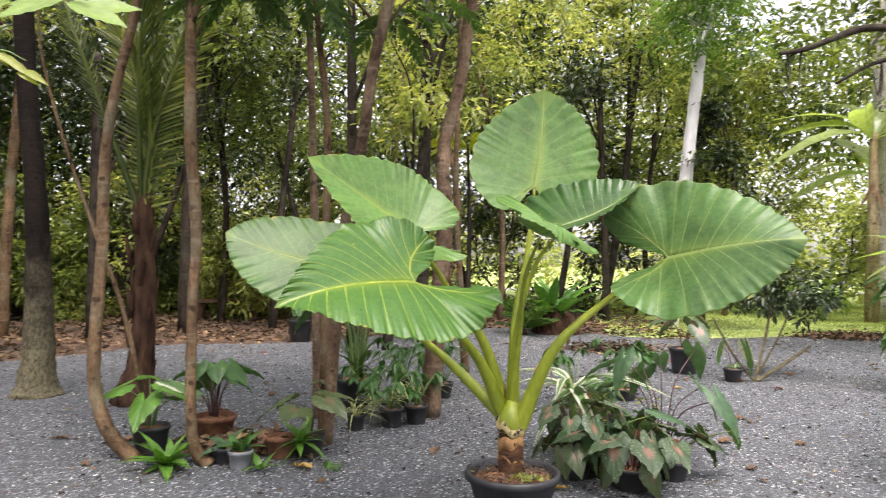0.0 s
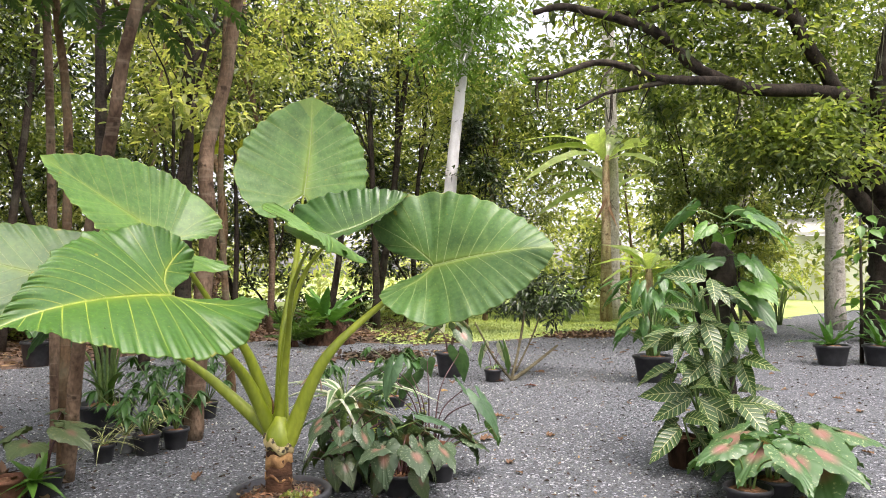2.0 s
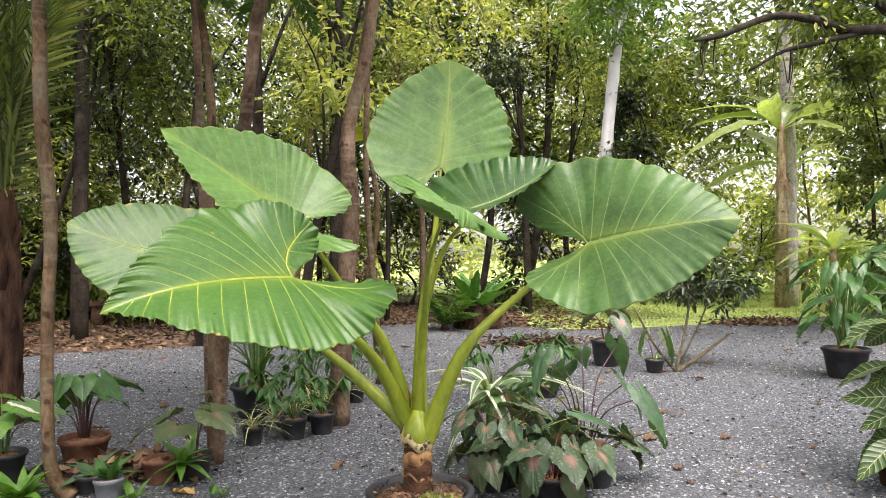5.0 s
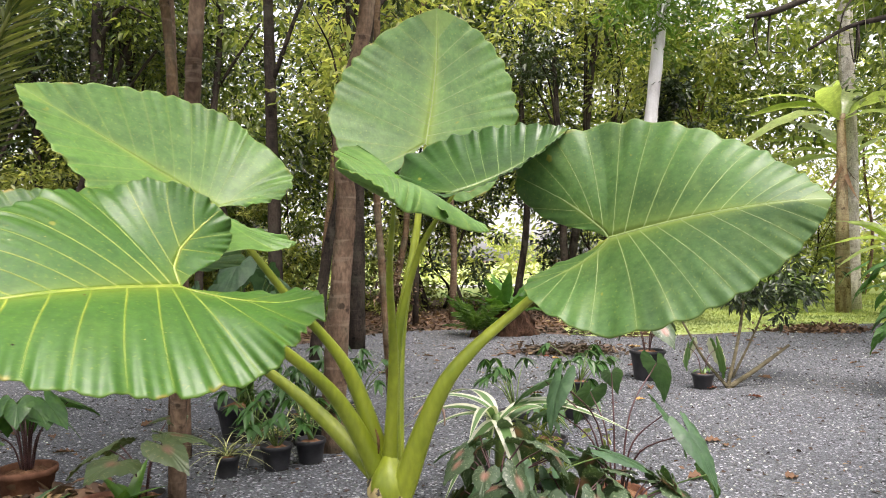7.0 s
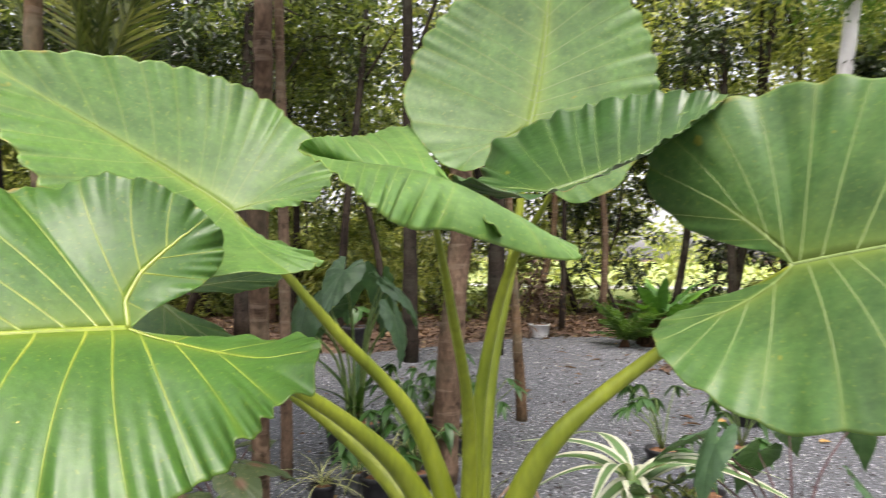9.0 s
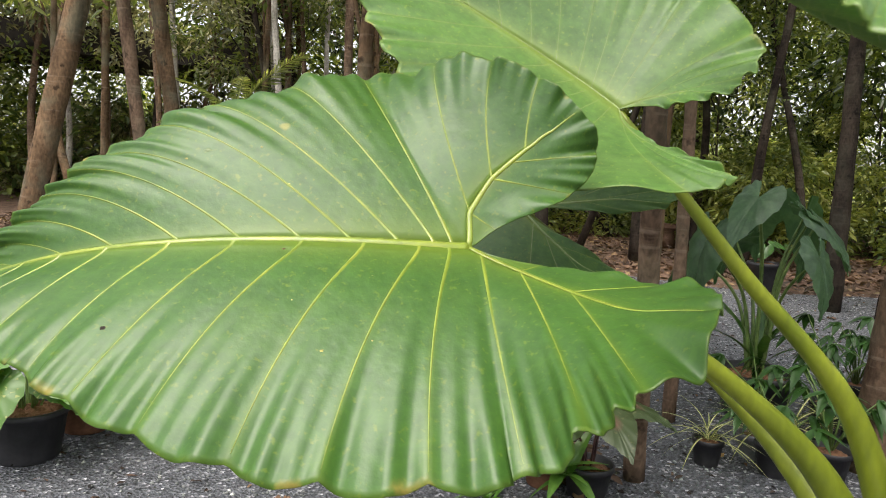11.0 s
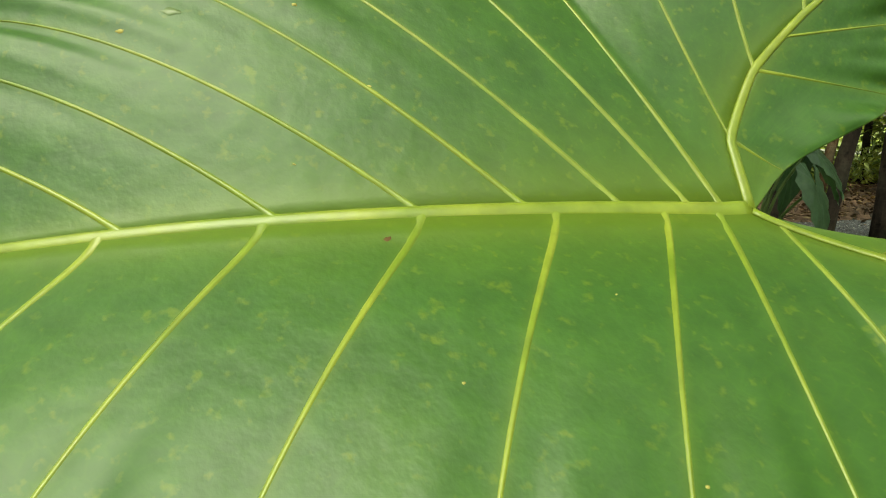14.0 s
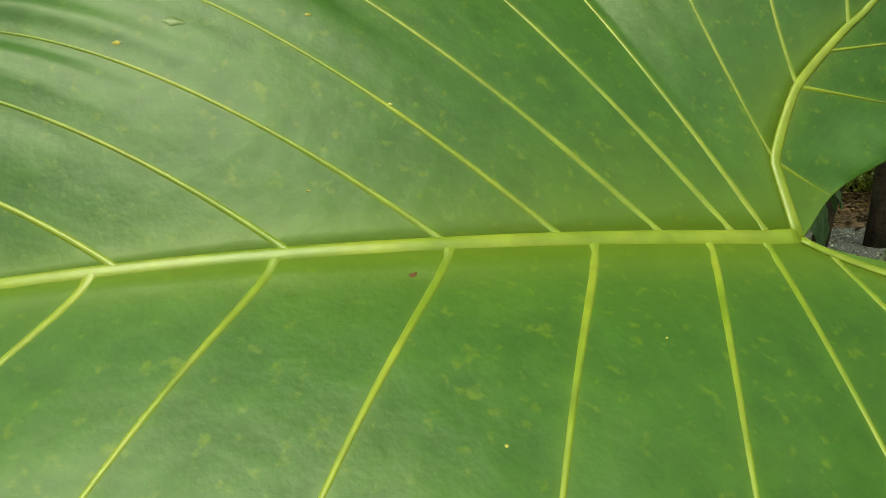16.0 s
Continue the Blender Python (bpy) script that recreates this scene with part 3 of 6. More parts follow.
VEINED = {
    "front": (((-.085, 5.8, 3.55), [(0, 0, .002), (0.9, -.036, .053), (2.0, -.107, .106), (2.8, -.15, .132), (3.55, -.235, .178), (4.2, -.19, .154), (4.74, -.107, .106), (5.39, -.036, .053), (5.8, 0, .002), (6.2, .025, 0), (7.03, .049, 0), (7.81, .103, 0), (8.35, .177, 0), (8.9, .255, 0), (9.26, .357, 0), (9.67, .466, 0), (10.2, .595, 0), (10.75, .71, 0), (11.35, .84, 0), (12, 1, 0)]),
              ((.021, 6.0, 3.6), [(0, 0, 0), (1.2, -.063, .063), (2.4, -.13, .133), (3.6, -.2, .2), (4.85, -.13, .133), (5.27, -.063, .063), (5.77, -.012, .012), (6.0, 0, 0), (6.26, .031, 0), (6.76, .073, 0), (7.19, .158, 0), (7.68, .255, 0), (8.11, .367, 0), (8.52, .484, 0), (9.1, .61, 0), (9.7, .715, 0), (10.4, .81, 0), (11.3, .9, 0), (12, 1, 0)])),
    "right": (((-.012, 6.0, 3.86), [(0, 0, 0), (1.0, -.024, .03), (1.8, -.06, .06), (2.8, -.11, .105), (3.86, -.17, .155), (4.6, -.11, .105), (5.2, -.06, .06), (5.67, -.024, .03), (6.0, 0, 0), (6.35, .018, 0), (6.98, .074, 0), (7.66, .159, 0), (8.28, .263, 0), (8.93, .366, 0), (9.5, .488, 0), (10.14, .593, 0), (10.64, .678, 0), (11.3, .83, 0), (12, 1, 0)]),
              ((.03, 6.1, 4.1), [(0, 0, 0), (1.2, -.043, .045), (2.2, -.1, .095), (3.2, -.15, .135), (4.1, -.2, .17), (4.7, -.15, .135), (5.28, -.1, .095), (5.77, -.043, .045), (6.1, 0, 0), (6.55, .037, 0), (7.15, .088, 0), (7.62, .139, 0), (8.1, .213, 0), (8.55, .322, 0), (9.12, .443, 0), (9.7, .56, 0), (10.4, .68, 0), (11.2, .83, 0), (12, 1, 0)])),
    "top": (((0, 5.8, 3.0), [(0, 0, 0), (1.6, -.1, .07), (3.0, -.2, .14), (4.0, -.12, .085), (5.0, -.05, .036), (5.8, 0, 0), (6.39, .02, 0), (7.0, .12, 0), (7.5, .197, 0), (7.92, .285, 0), (8.5, .43, 0), (9.5, .589, 0), (10.6, .74, 0), (12, 1, 0)]),
            ((.035, 5.8, 3.0), [(0, 0, 0), (1.6, -.1, .07), (3.0, -.2, .14), (4.0, -.12, .085), (5.0, -.05, .036), (5.8, 0, 0), (6.49, .05, 0), (7.0, .11, 0), (7.44, .17, 0), (7.97, .25, 0), (8.48, .345, 0), (9.11, .462, 0), (9.7, .575, 0), (10.6, .74, 0), (12, 1, 0)])),
}


def along(knots, q):
    """Points of a smooth line through knots, at knot numbers q."""
    fine = glide(knots, 16)
    x = np.arange(len(fine)) / 16
    return np.stack([np.interp(q, x, fine[:, k]) for k in range(2)], -1)


class GiantLeaf:
    """The blade as a smooth bent sheet: foot, along, across, and how it bends; pleated between its veins, ruffled at the margin."""

    def __init__(self, foot, ahead, across, bend, curl, crease, twist, spread, lean, sweep, ear_a, ear_b, veins=(PLAIN, PLAIN), ruffle=0.010, pleat=0.006, seed=1):
        self.C = np.array([foot, ahead, across, bend, curl, crease, twist, spread, lean, sweep, ear_a, ear_b], float)
        self.bow, self.foot_q, self.rib_q, self.axis, self.veins = {}, {}, {}, {}, {}
        for side, ((bow, foot_q, rib_q), knots) in zip((1, -1), veins):
            self.bow[side], self.foot_q[side], self.rib_q[side], self.axis[side] = bow, foot_q, rib_q, np.array(knots, float)
            self.veins[side] = [k[0] for k in knots[1:-1] if k[0] != foot_q]
        self.ruffle, self.pleat, self.seed = ruffle, pleat, seed
        self.scallop = {6: 0.004, 4: 0.026, 3: 0.02}.get(seed, 0.016)
        self.size = np.linalg.norm(ahead)

    def count(self, q, side):
        """How many veins lie before the margin place q."""
        return np.interp(q, self.veins[side], np.arange(len(self.veins[side])))

    def flat(self, q, rho, side):
        k = self.axis[side]
        a, e = np.stack([np.interp(q, k[:, 0], k[:, n]) for n in (1, 2)], -1), along(EDGE, q)
        far = np.linalg.norm(e - a, axis=-1)[..., None]
        c = 0.5 * (a + e) + np.array([2.4 * self.bow[side], 0.0]) * np.clip((q - 4.5) / 2, 0, 1)[..., None] * far
        r = rho[..., None]
        scallop = self.scallop * (np.abs(np.sin(np.pi * self.count(q, side))) - 0.6) * np.clip(q / 2, 0, 1) * np.clip((12 - q) / 2, 0, 1)
        e = e + (e - a) * scallop[..., None] * 2.0
        p = a * (1 - r) ** 2 + 2 * c * r * (1 - r) + e * r ** 2
        return p[..., 0], p[..., 1] * side

    def bent(self, u, v):
        a = np.sqrt(v * v + 0.0004) - 0.02
        B = np.stack([np.ones_like(u), u, v, u * u, v * v, a, u * v, u * a, v * a, u * u * v, np.maximum(-u, 0) * np.maximum(v, 0) * 4, np.maximum(-u, 0) * np.maximum(-v, 0) * 4], -1)
        return B @ self.C

    def normal(self, q, rho, side):
        u, v = self.flat(np.array([q]), np.array([rho]), side)
        n = np.cross(self.bent(u + 1e-3, v) - self.bent(u - 1e-3, v), self.bent(u, v + 1e-3) - self.bent(u, v - 1e-3))[0]
        return n / np.linalg.norm(n)

    def surface(self, q, rho, side, lift=0.0):
        u, v = self.flat(q, rho, side)
        p = self.bent(u, v)
        du, dv = self.bent(u + 1e-3, v) - self.bent(u - 1e-3, v), self.bent(u, v + 1e-3) - self.bent(u, v - 1e-3)
        n = np.cross(du, dv)
        n /= np.linalg.norm(n, axis=-1)[..., None] + 1e-12
        if n.reshape(-1, 3)[:, 2].mean() < 0:
            n = -n
        k = self.count(q, side)
        hump = np.sin(np.pi * k) ** 2
        wide = np.clip(np.interp(q, [0, 1.5, 3, 6, 10, 12], [0.2, 0.6, 0.9, 1, 0.7, 0.2]), 0, 1)
        uneven = 0.9 + 0.5 * np.sin(2.7 * np.floor(k) + 1.3 * self.seed + side)
        rise = self.pleat * hump * uneven * np.clip((rho - 0.22) / 0.7, 0, 1) ** 1.6 * 1.5
        s = self.seed * 1.7 + side
        if self.seed == 1 and side < 0:
            wide = wide * (1 + 1.3 * np.exp(-((q - 4.4) / 1.1) ** 2))
        wob = np.sin(2 * np.pi * k + s) * 0.6 + np.sin(2 * np.pi * 1.7 * k + 2.3 * s) * 0.5 + (0.35 if self.seed == 1 else 0.12) * np.sin(2 * np.pi * 3.1 * k + s * 5)
        rise = rise + 0.35 * self.ruffle * np.sin(2 * np.pi * 0.45 * k + 3.0 * rho + s) * rho ** 2 * wide
        rise = rise + self.ruffle * wob * rho ** 4 * wide
        return p + n * (rise + lift)[..., None]

    def band(self, k, side, half):
        """Verts and faces of a low rounded band along the vein k, tapering to the margin."""
        w = np.concatenate([np.linspace(0.0, 0.2, 8), np.linspace(0.24, 0.97, 30)])
        step = 0.01
        gap = np.linalg.norm(self.surface(np.full_like(w, k + step), w, side) - self.surface(np.full_like(w, k - step), w, side), axis=1) / (2 * step)
        wide = half * np.interp(w, [0, 0.04, 0.3, 0.7, 1], [1.5, 1.05, 0.72, 0.4, 0.15]) / np.maximum(gap, 0.02)
        across = np.array([-1, -0.8, -0.4, 0, 0.4, 0.8, 1])
        Q, W = k + wide[:, None] * across, np.repeat(w[:, None], 7, 1)
        low = -0.0008 + (0.0020 + 0.16 * half * np.interp(w, [0, 0.4, 1], [1, 0.5, 0.05]))[:, None] * np.sqrt(1 - across ** 2 + 1e-9)
        V = self.surface(Q, W, side, low).reshape(-1, 3)
        F = [[i * 7 + j, i * 7 + j + 1, i * 7 + j + 8, i * 7 + j + 7] for i in range(len(w) - 1) for j in range(6)]
        F += [[i * 7, i * 7 + 7, i * 7 + 13, i * 7 + 6] for i in range(len(w) - 1)]
        return V, F

    def spot(self, q, rho, side, radius, seed=1):
        """A small uneven patch lying on the blade."""
        r = np.random.default_rng(seed)
        c = self.surface(np.array([q]), np.array([rho]), side)[0]
        eq = np.linalg.norm(self.surface(np.array([q + 0.02]), np.array([rho]), side)[0] - c) / 0.02
        er = np.linalg.norm(self.surface(np.array([q]), np.array([rho + 0.02]), side)[0] - c) / 0.02
        a = np.linspace(0, 2 * math.pi, 14, endpoint=False)
        s = radius * r.uniform(0.65, 1.2, 14)
        ring = self.surface(q + s * np.cos(a) / eq, rho + s * np.sin(a) / er, side, np.full(14, 0.0009))
        top = self.surface(q + 0.7 * s * np.cos(a) / eq, rho + 0.7 * s * np.sin(a) / er, side, np.full(14, 0.0013))
        return np.vstack([ring, top]), [[i, (i + 1) % 14, 14 + (i + 1) % 14, 14 + i] for i in range(14)] + [[14 + i for i in range(14)]]


def giant_leaf(plant, shape, material, stalk, thick=1.0):
    nq, nr = (460 if thick == 1 else 240), 20
    q = np.linspace(0.0, 12.0, nq + 1)
    r = np.concatenate([np.linspace(0, 0.9, nr - 3), [0.95, 0.98, 1.0]])
    V, U, F = [], [], []
    for side in (1, -1):
        Q, R = np.meshgrid(q, r, indexing="ij")
        o = len(V) * Q.size
        V.append(shape.surface(Q, R, side).reshape(-1, 3))
        k = shape.count(Q, side)
        U.append(np.stack([np.abs(k - np.round(k)) * 2, R], -1).reshape(-1, 2))
        m = len(r)
        for i in range(nq):
            for j in range(m - 1):
                f = [o + i * m + j, o + (i + 1) * m + j, o + (i + 1) * m + j + 1, o + i * m + j + 1]
                F.append(f if side > 0 else f[::-1])
    me = mesh("leaf_blade", np.vstack(V), np.array(F), material, np.vstack(U))
    lab = part("leaf_blade", me, plant, "broad ruffled green leaf with pale yellow veins")
    sol = lab.modifiers.new("thickness", "SOLIDIFY")
    sol.thickness, sol.offset = 0.0016, 0
    # ribs: the midrib, the two ribs of the ears, and the side veins, raised bands that follow the blade
    size = shape.size * thick
    rib = M["rib" if thick == 1 else "rib_pale"]
    t = np.linspace(shape.foot_q[1], 11.95, 50)
    mid = shape.surface(t, np.zeros_like(t), 1, 0.0008)
    part("midrib", mesh("midrib", *tube(mid, [0.0066 * size, 0.0058 * size, 0.0036 * size, 0.001 * size], 12, flat=0.3, ref=shape.normal(6.0, 0.05, 1)), rib), lab, "pale yellow-green midrib")
    for side in (1, -1):
        w = np.linspace(0, 1, 40)
        ear_q = shape.foot_q[side] - (shape.foot_q[side] - shape.rib_q[side]) * np.clip(w / 0.74, 0, 1)
        ear_r = 0.85 * np.clip((w - 0.62) / 0.38, 0, 1) ** 1.4
        ear = shape.surface(ear_q, ear_r, side, 0.001)
        part("vein", mesh("vein", *tube(ear, [0.0046 * size, 0.0032 * size, 0.001 * size], 10, flat=0.45, ref=shape.normal(5.4, 0.05, side)), rib), lab)
        for k in shape.veins[side]:
            if k != shape.rib_q[side]:
                big = (0.0036 if k > 5.5 else 0.0028) * (0.6 if k > 10.5 else 1)
                part("vein", mesh("vein", *shape.band(k, side, big * size), rib), lab)
    if thick == 1:
        for i, (q1, r1, side, wide, kind) in enumerate(((7.75, 0.07, -1, 0.0028, "blemish"), (8.25, 0.68, -1, 0.004, "bark_dark"), (8.55, 0.55, 1, 0.006, "blade_dark"), (8.8, 0.56, 1, 0.004, "speck"), (8.33, 0.28, 1, 0.002, "speck"), (6.97, 0.60, -1, 0.004, "speck"), (7.33, 0.40, -1, 0.0018, "speck"), (6.71, 0.55, -1, 0.002, "speck"), (9.03, 0.15, 1, 0.0018, "speck"), (8.13, 0.47, 1, 0.003, "speck"), (6.95, 0.23, -1, 0.0015, "speck"))):
            part("blemish", mesh("blemish", *shape.spot(q1, r1, side, wide * (0.55 if kind == "speck" else 0.85), i), M[kind]), lab, "small dry blemish")
    foot, c1, c2, radii = stalk
    end = shape.bent(np.array(0.0), np.array(0.0))
    down = shape.normal(5.9, 0.02, 1)
    down = down if down[2] < 0 else -down
    root = (0.41 + 0.45 * (foot[0] - 0.41), 4.02 + 0.45 * (foot[1] - 4.02), 0.47)
    path = glide([root, foot, c1, c2, tuple(end + 0.009 * down)], 10)
    radii = [0.045, radii[0] * 0.8, radii[1] * 0.74] + [0.72 * k for k in radii[2:-1]] + [0.5 * radii[-1]]
    part("stalk", mesh("stalk", *tube(path, radii, 12), M["petiole"]), plant)


elephant_ear = thing("elephant_ear_plant", "giant elephant ear plant with huge ruffled green leaves", "plant")
LEAVES = {
    # foot, along, across, bend along, bend across, crease, twist, spread, lean, sweep, the two ears
    "front": (((-0.068, 3.183, 1.311), (-0.567, -0.842, 0.048), (-0.791, 0.143, 0.685), (0.080, 0.322, -0.137), (0.478, 0.469, -0.857), (-0.236, -0.331, 0.414), (0.531, 0.217, -0.087), (0.246, 0.036, -0.185), (0.419, 0.415, -0.220), (0.077, -0.084, -0.295), (0.332, -0.316, 0.172), (0.086, -0.600, 0.317)),
              "blade", ((0.37, 4.07, 0.54), (0.22, 3.94, 0.87), (0.02, 3.64, 1.14), [0.06, 0.048, 0.03, 0.02, 0.016])),
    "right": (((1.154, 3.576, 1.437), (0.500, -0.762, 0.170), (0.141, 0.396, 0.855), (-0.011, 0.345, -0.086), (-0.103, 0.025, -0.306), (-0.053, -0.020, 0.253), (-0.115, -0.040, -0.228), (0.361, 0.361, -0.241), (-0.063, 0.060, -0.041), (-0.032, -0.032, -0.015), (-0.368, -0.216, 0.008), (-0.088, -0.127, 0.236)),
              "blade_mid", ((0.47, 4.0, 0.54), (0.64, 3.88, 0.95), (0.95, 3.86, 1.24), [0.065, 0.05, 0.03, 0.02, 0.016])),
    "top": (((0.555, 4.282, 1.863), (0.123, 0.187, 0.691), (-0.959, -0.221, 0.159), (-0.070, -0.110, -0.090), (0.064, 0.054, -0.072), (-0.054, 0.038, 0.165), (0.054, 0.033, -0.159), (0.066, -0.010, 0.099), (0.040, 0.007, -0.027), (-0.014, 0.006, -0.040), (0.062, -0.017, 0.100), (0.000, 0.000, 0.000)),
            "blade_young", ((0.42, 4.08, 0.56), (0.44, 4.19, 1.05), (0.51, 4.26, 1.47), [0.06, 0.045, 0.03, 0.02, 0.015])),
    "upper_left": (((-0.113, 3.640, 1.555), (-0.305, -0.014, 0.203), (0.049, 0.506, 0.515), (-0.179, -0.295, 0.136), (-0.031, -0.009, -0.121), (0.163, -0.107, 0.177), (0.191, 0.181, 0.134), (-0.078, -0.130, 0.027), (0.003, 0.051, -0.086), (-0.003, -0.027, -0.016), (0.353, -0.084, -0.126), (0.474, 0.269, 0.044)),
                   "blade_young", ((0.38, 4.10, 0.56), (0.25, 4.07, 0.95), (0.06, 3.87, 1.25), [0.06, 0.045, 0.028, 0.02, 0.015])),
    "dark": (((0.660, 3.701, 1.601), (0.474, 0.035, 0.137), (-0.157, 0.563, 0.246), (-0.069, 0.040, 0.089), (-0.024, 0.033, -0.053), (-0.246, 0.074, 0.180), (0.024, -0.001, 0.097), (0.022, -0.068, 0.068), (-0.021, 0.024, -0.004), (0.041, 0.001, 0.009), (0.162, 0.108, -0.045), (-0.145, -0.012, 0.242)),
             "blade_dark", ((0.42, 4.06, 0.57), (0.44, 4.04, 1.03), (0.53, 3.93, 1.39), [0.05, 0.03, 0.022, 0.016, 0.012])),
    "small": (((0.495, 3.244, 1.529), (-0.297, -0.138, 0.146), (0.146, -0.083, 0.043), (0.188, -0.194, -0.086), (-1.388, 2.525, -0.285), (0.527, -0.995, 0.339), (0.075, -0.109, 0.241), (0.124, -0.217, -0.459), (0.329, -1.568, -0.931), (0.043, -0.105, -0.518), (0.232, 0.329, -0.153), (0.144, -0.922, -0.476)),
              "blade_young", ((0.41, 4.04, 0.58), (0.44, 3.88, 1.02), (0.45, 3.61, 1.32), [0.045, 0.03, 0.02, 0.015, 0.011])),
    "back_left": (((-0.407, 3.733, 1.340), (-0.940, -0.189, 0.190), (0.079, 0.380, 0.534), (0.247, 0.104, 0.015), (-0.016, -0.004, 0.017), (-0.124, -0.023, 0.016), (0.043, 0.008, 0.090), (-0.032, -0.018, 0.000), (0.003, -0.001, -0.015), (0.009, 0.002, 0.019), (0.000, -0.000, 0.000), (0.000, 0.000, 0.000)),
                  "blade_mid", ((0.36, 4.10, 0.53), (0.06, 4.18, 0.81), (-0.25, 4.06, 1.09), [0.055, 0.045, 0.028, 0.02, 0.015])),
}
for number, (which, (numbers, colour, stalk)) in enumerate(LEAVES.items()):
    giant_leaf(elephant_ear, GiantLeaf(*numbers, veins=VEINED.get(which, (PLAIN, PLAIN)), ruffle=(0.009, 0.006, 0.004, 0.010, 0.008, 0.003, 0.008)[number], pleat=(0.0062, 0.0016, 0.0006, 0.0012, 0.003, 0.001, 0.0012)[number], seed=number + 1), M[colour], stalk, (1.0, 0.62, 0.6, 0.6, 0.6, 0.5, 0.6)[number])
r1 = np.random.default_rng(8)
corm = tube([(0.41, 4.02, 0.16), (0.41, 4.02, 0.22), (0.405, 4.02, 0.27), (0.41, 4.02, 0.33), (0.41, 4.02, 0.39), (0.41, 4.02, 0.44), (0.41, 4.02, 0.47), (0.41, 4.02, 0.50)], [0.085, 0.072, 0.069, 0.071, 0.066, 0.066, 0.064, 0.05], 24, 0.035, r1)
part("stem", mesh("stem", *corm, M["corm"]), elephant_ear, "stout dark brown stem")
for path, radii, tint, lean, label in (
        ([(0.408, 4.02, 0.375), (0.408, 4.02, 0.383), (0.408, 4.02, 0.41), (0.41, 4.02, 0.44), (0.41, 4.02, 0.448)], [0.062, 0.072, 0.073, 0.072, 0.062], "scar", (0.22, 0.1), "pale orange-brown leaf scar"),
        ([(0.41, 4.02, 0.452), (0.41, 4.02, 0.46), (0.41, 4.02, 0.495), (0.41, 4.02, 0.54)], [0.064, 0.075, 0.083, 0.06], "scar_pale", (-0.18, 0.15), "cream leaf scar with black marks"),
        ([(0.408, 4.02, 0.29), (0.408, 4.02, 0.296), (0.408, 4.02, 0.308), (0.408, 4.02, 0.314)], [0.062, 0.0735, 0.0735, 0.062], "scar", (-0.2, -0.1), "thin brown leaf scar")):
    V, F = tube(path, radii, 24, 0.05, r1)
    V[:, 2] += lean[0] * (V[:, 0] - 0.41) + lean[1] * (V[:, 1] - 4.02) + 0.012 * np.sin(5 * np.arctan2(V[:, 1] - 4.02, V[:, 0] - 0.41))
    part("leaf_scar", mesh("leaf_scar", V, F, M[tint]), elephant_ear, label)
sheath = tube([(0.41, 4.02, 0.45), (0.41, 4.02, 0.49), (0.41, 4.02, 0.55), (0.41, 4.02, 0.64)], [0.060, 0.078, 0.07, 0.02], 20, 0.03, r1)
part("stalk_sheath", mesh("stalk_sheath", *sheath, M["petiole"]), elephant_ear)

part("dry_sheath", mesh("dry_sheath", *tube(glide([(0.51, 3.925, 0.80), (0.56, 3.91, 0.85), (0.60, 3.915, 0.852), (0.62, 3.92, 0.81), (0.622, 3.93, 0.765)], 5), [0.006, 0.010, 0.013, 0.012, 0.005], 8, 0.1, r1, 0.4), M["sheath_dry"]), elephant_ear, "curled pinkish dry edge of a leaf sheath")
part("dry_sheath", mesh("dry_sheath", *tube(glide([(0.372, 3.985, 0.65), (0.374, 3.968, 0.70), (0.362, 3.975, 0.745)], 5), [0.005, 0.012, 0.004], 8, 0.1, r1, 0.5), M["blemish"]), elephant_ear, "brown withered tip of a leaf sheath")


def pot(parent, radius, height, material, label="", soil="mulch", rim=0.02, foot=0.75):
    """A round pot with a rolled rim, wall thickness and soil."""
    t = max(0.006, radius * 0.05)
    prof = [(0.001, 0.0), (radius * foot, 0.0), (radius * foot + 0.004, 0.01), (radius * 0.97, height - rim * 1.4), (radius * 1.05, height - rim * 1.3), (radius * 1.06, height - 0.3 * rim), (radius * 1.03, height), (radius * 0.97, height), (radius * 0.97 - t, height - 0.3 * rim), (radius * 0.9 - t, height - 3 * rim), (0.001, height - 3 * rim)]
    p = part("pot", mesh("pot", *lathe(prof, 32), material), parent, label)
    s = [(0.001, height - 1.0 * rim + 0.12 * radius), (radius * 0.4, height - rim + 0.1 * radius), (radius * 0.7, height - rim), (radius * 0.86, height - 1.5 * rim), (radius * 0.84, height - 2.2 * rim)]
    V, F = lathe(s, 24)
    V += np.random.default_rng(int(radius * 1000)).normal(0, 0.022 * radius, V.shape) * np.array([1, 1, 1])
    part("soil", mesh("soil", V, F, M[soil]), parent)
    return p


big_pot = thing("plant_pot", "large round black plastic pot filled with brown coir mulch", "pot", (0.42, 4.02, 0.006))
pot(big_pot, 0.255, 0.235, M["plastic_black"], rim=0.03)
chips = np.random.default_rng(19)
C = chips.normal(0, 1, (520, 2)) * 0.12
C = C[np.linalg.norm(C, axis=1) < 0.225]
P = np.column_stack([C, 0.232 - 0.10 * np.linalg.norm(C, axis=1) + chips.uniform(0, 0.012, len(C))])
part("mulch", mesh("mulch", *leaf_cloud(P, chips.normal(0, 1, (len(P), 3)) * [1, 1, 0.3], 0.035, 0.014, chips, 0.2, 0.0), M["dry"], smooth=False), big_pot, "loose brown husk chips")["kind"] = "stuff"
W = np.column_stack([chips.normal(0.07, 0.045, 60), chips.normal(-0.13, 0.03, 60), np.full(60, 0.225)])
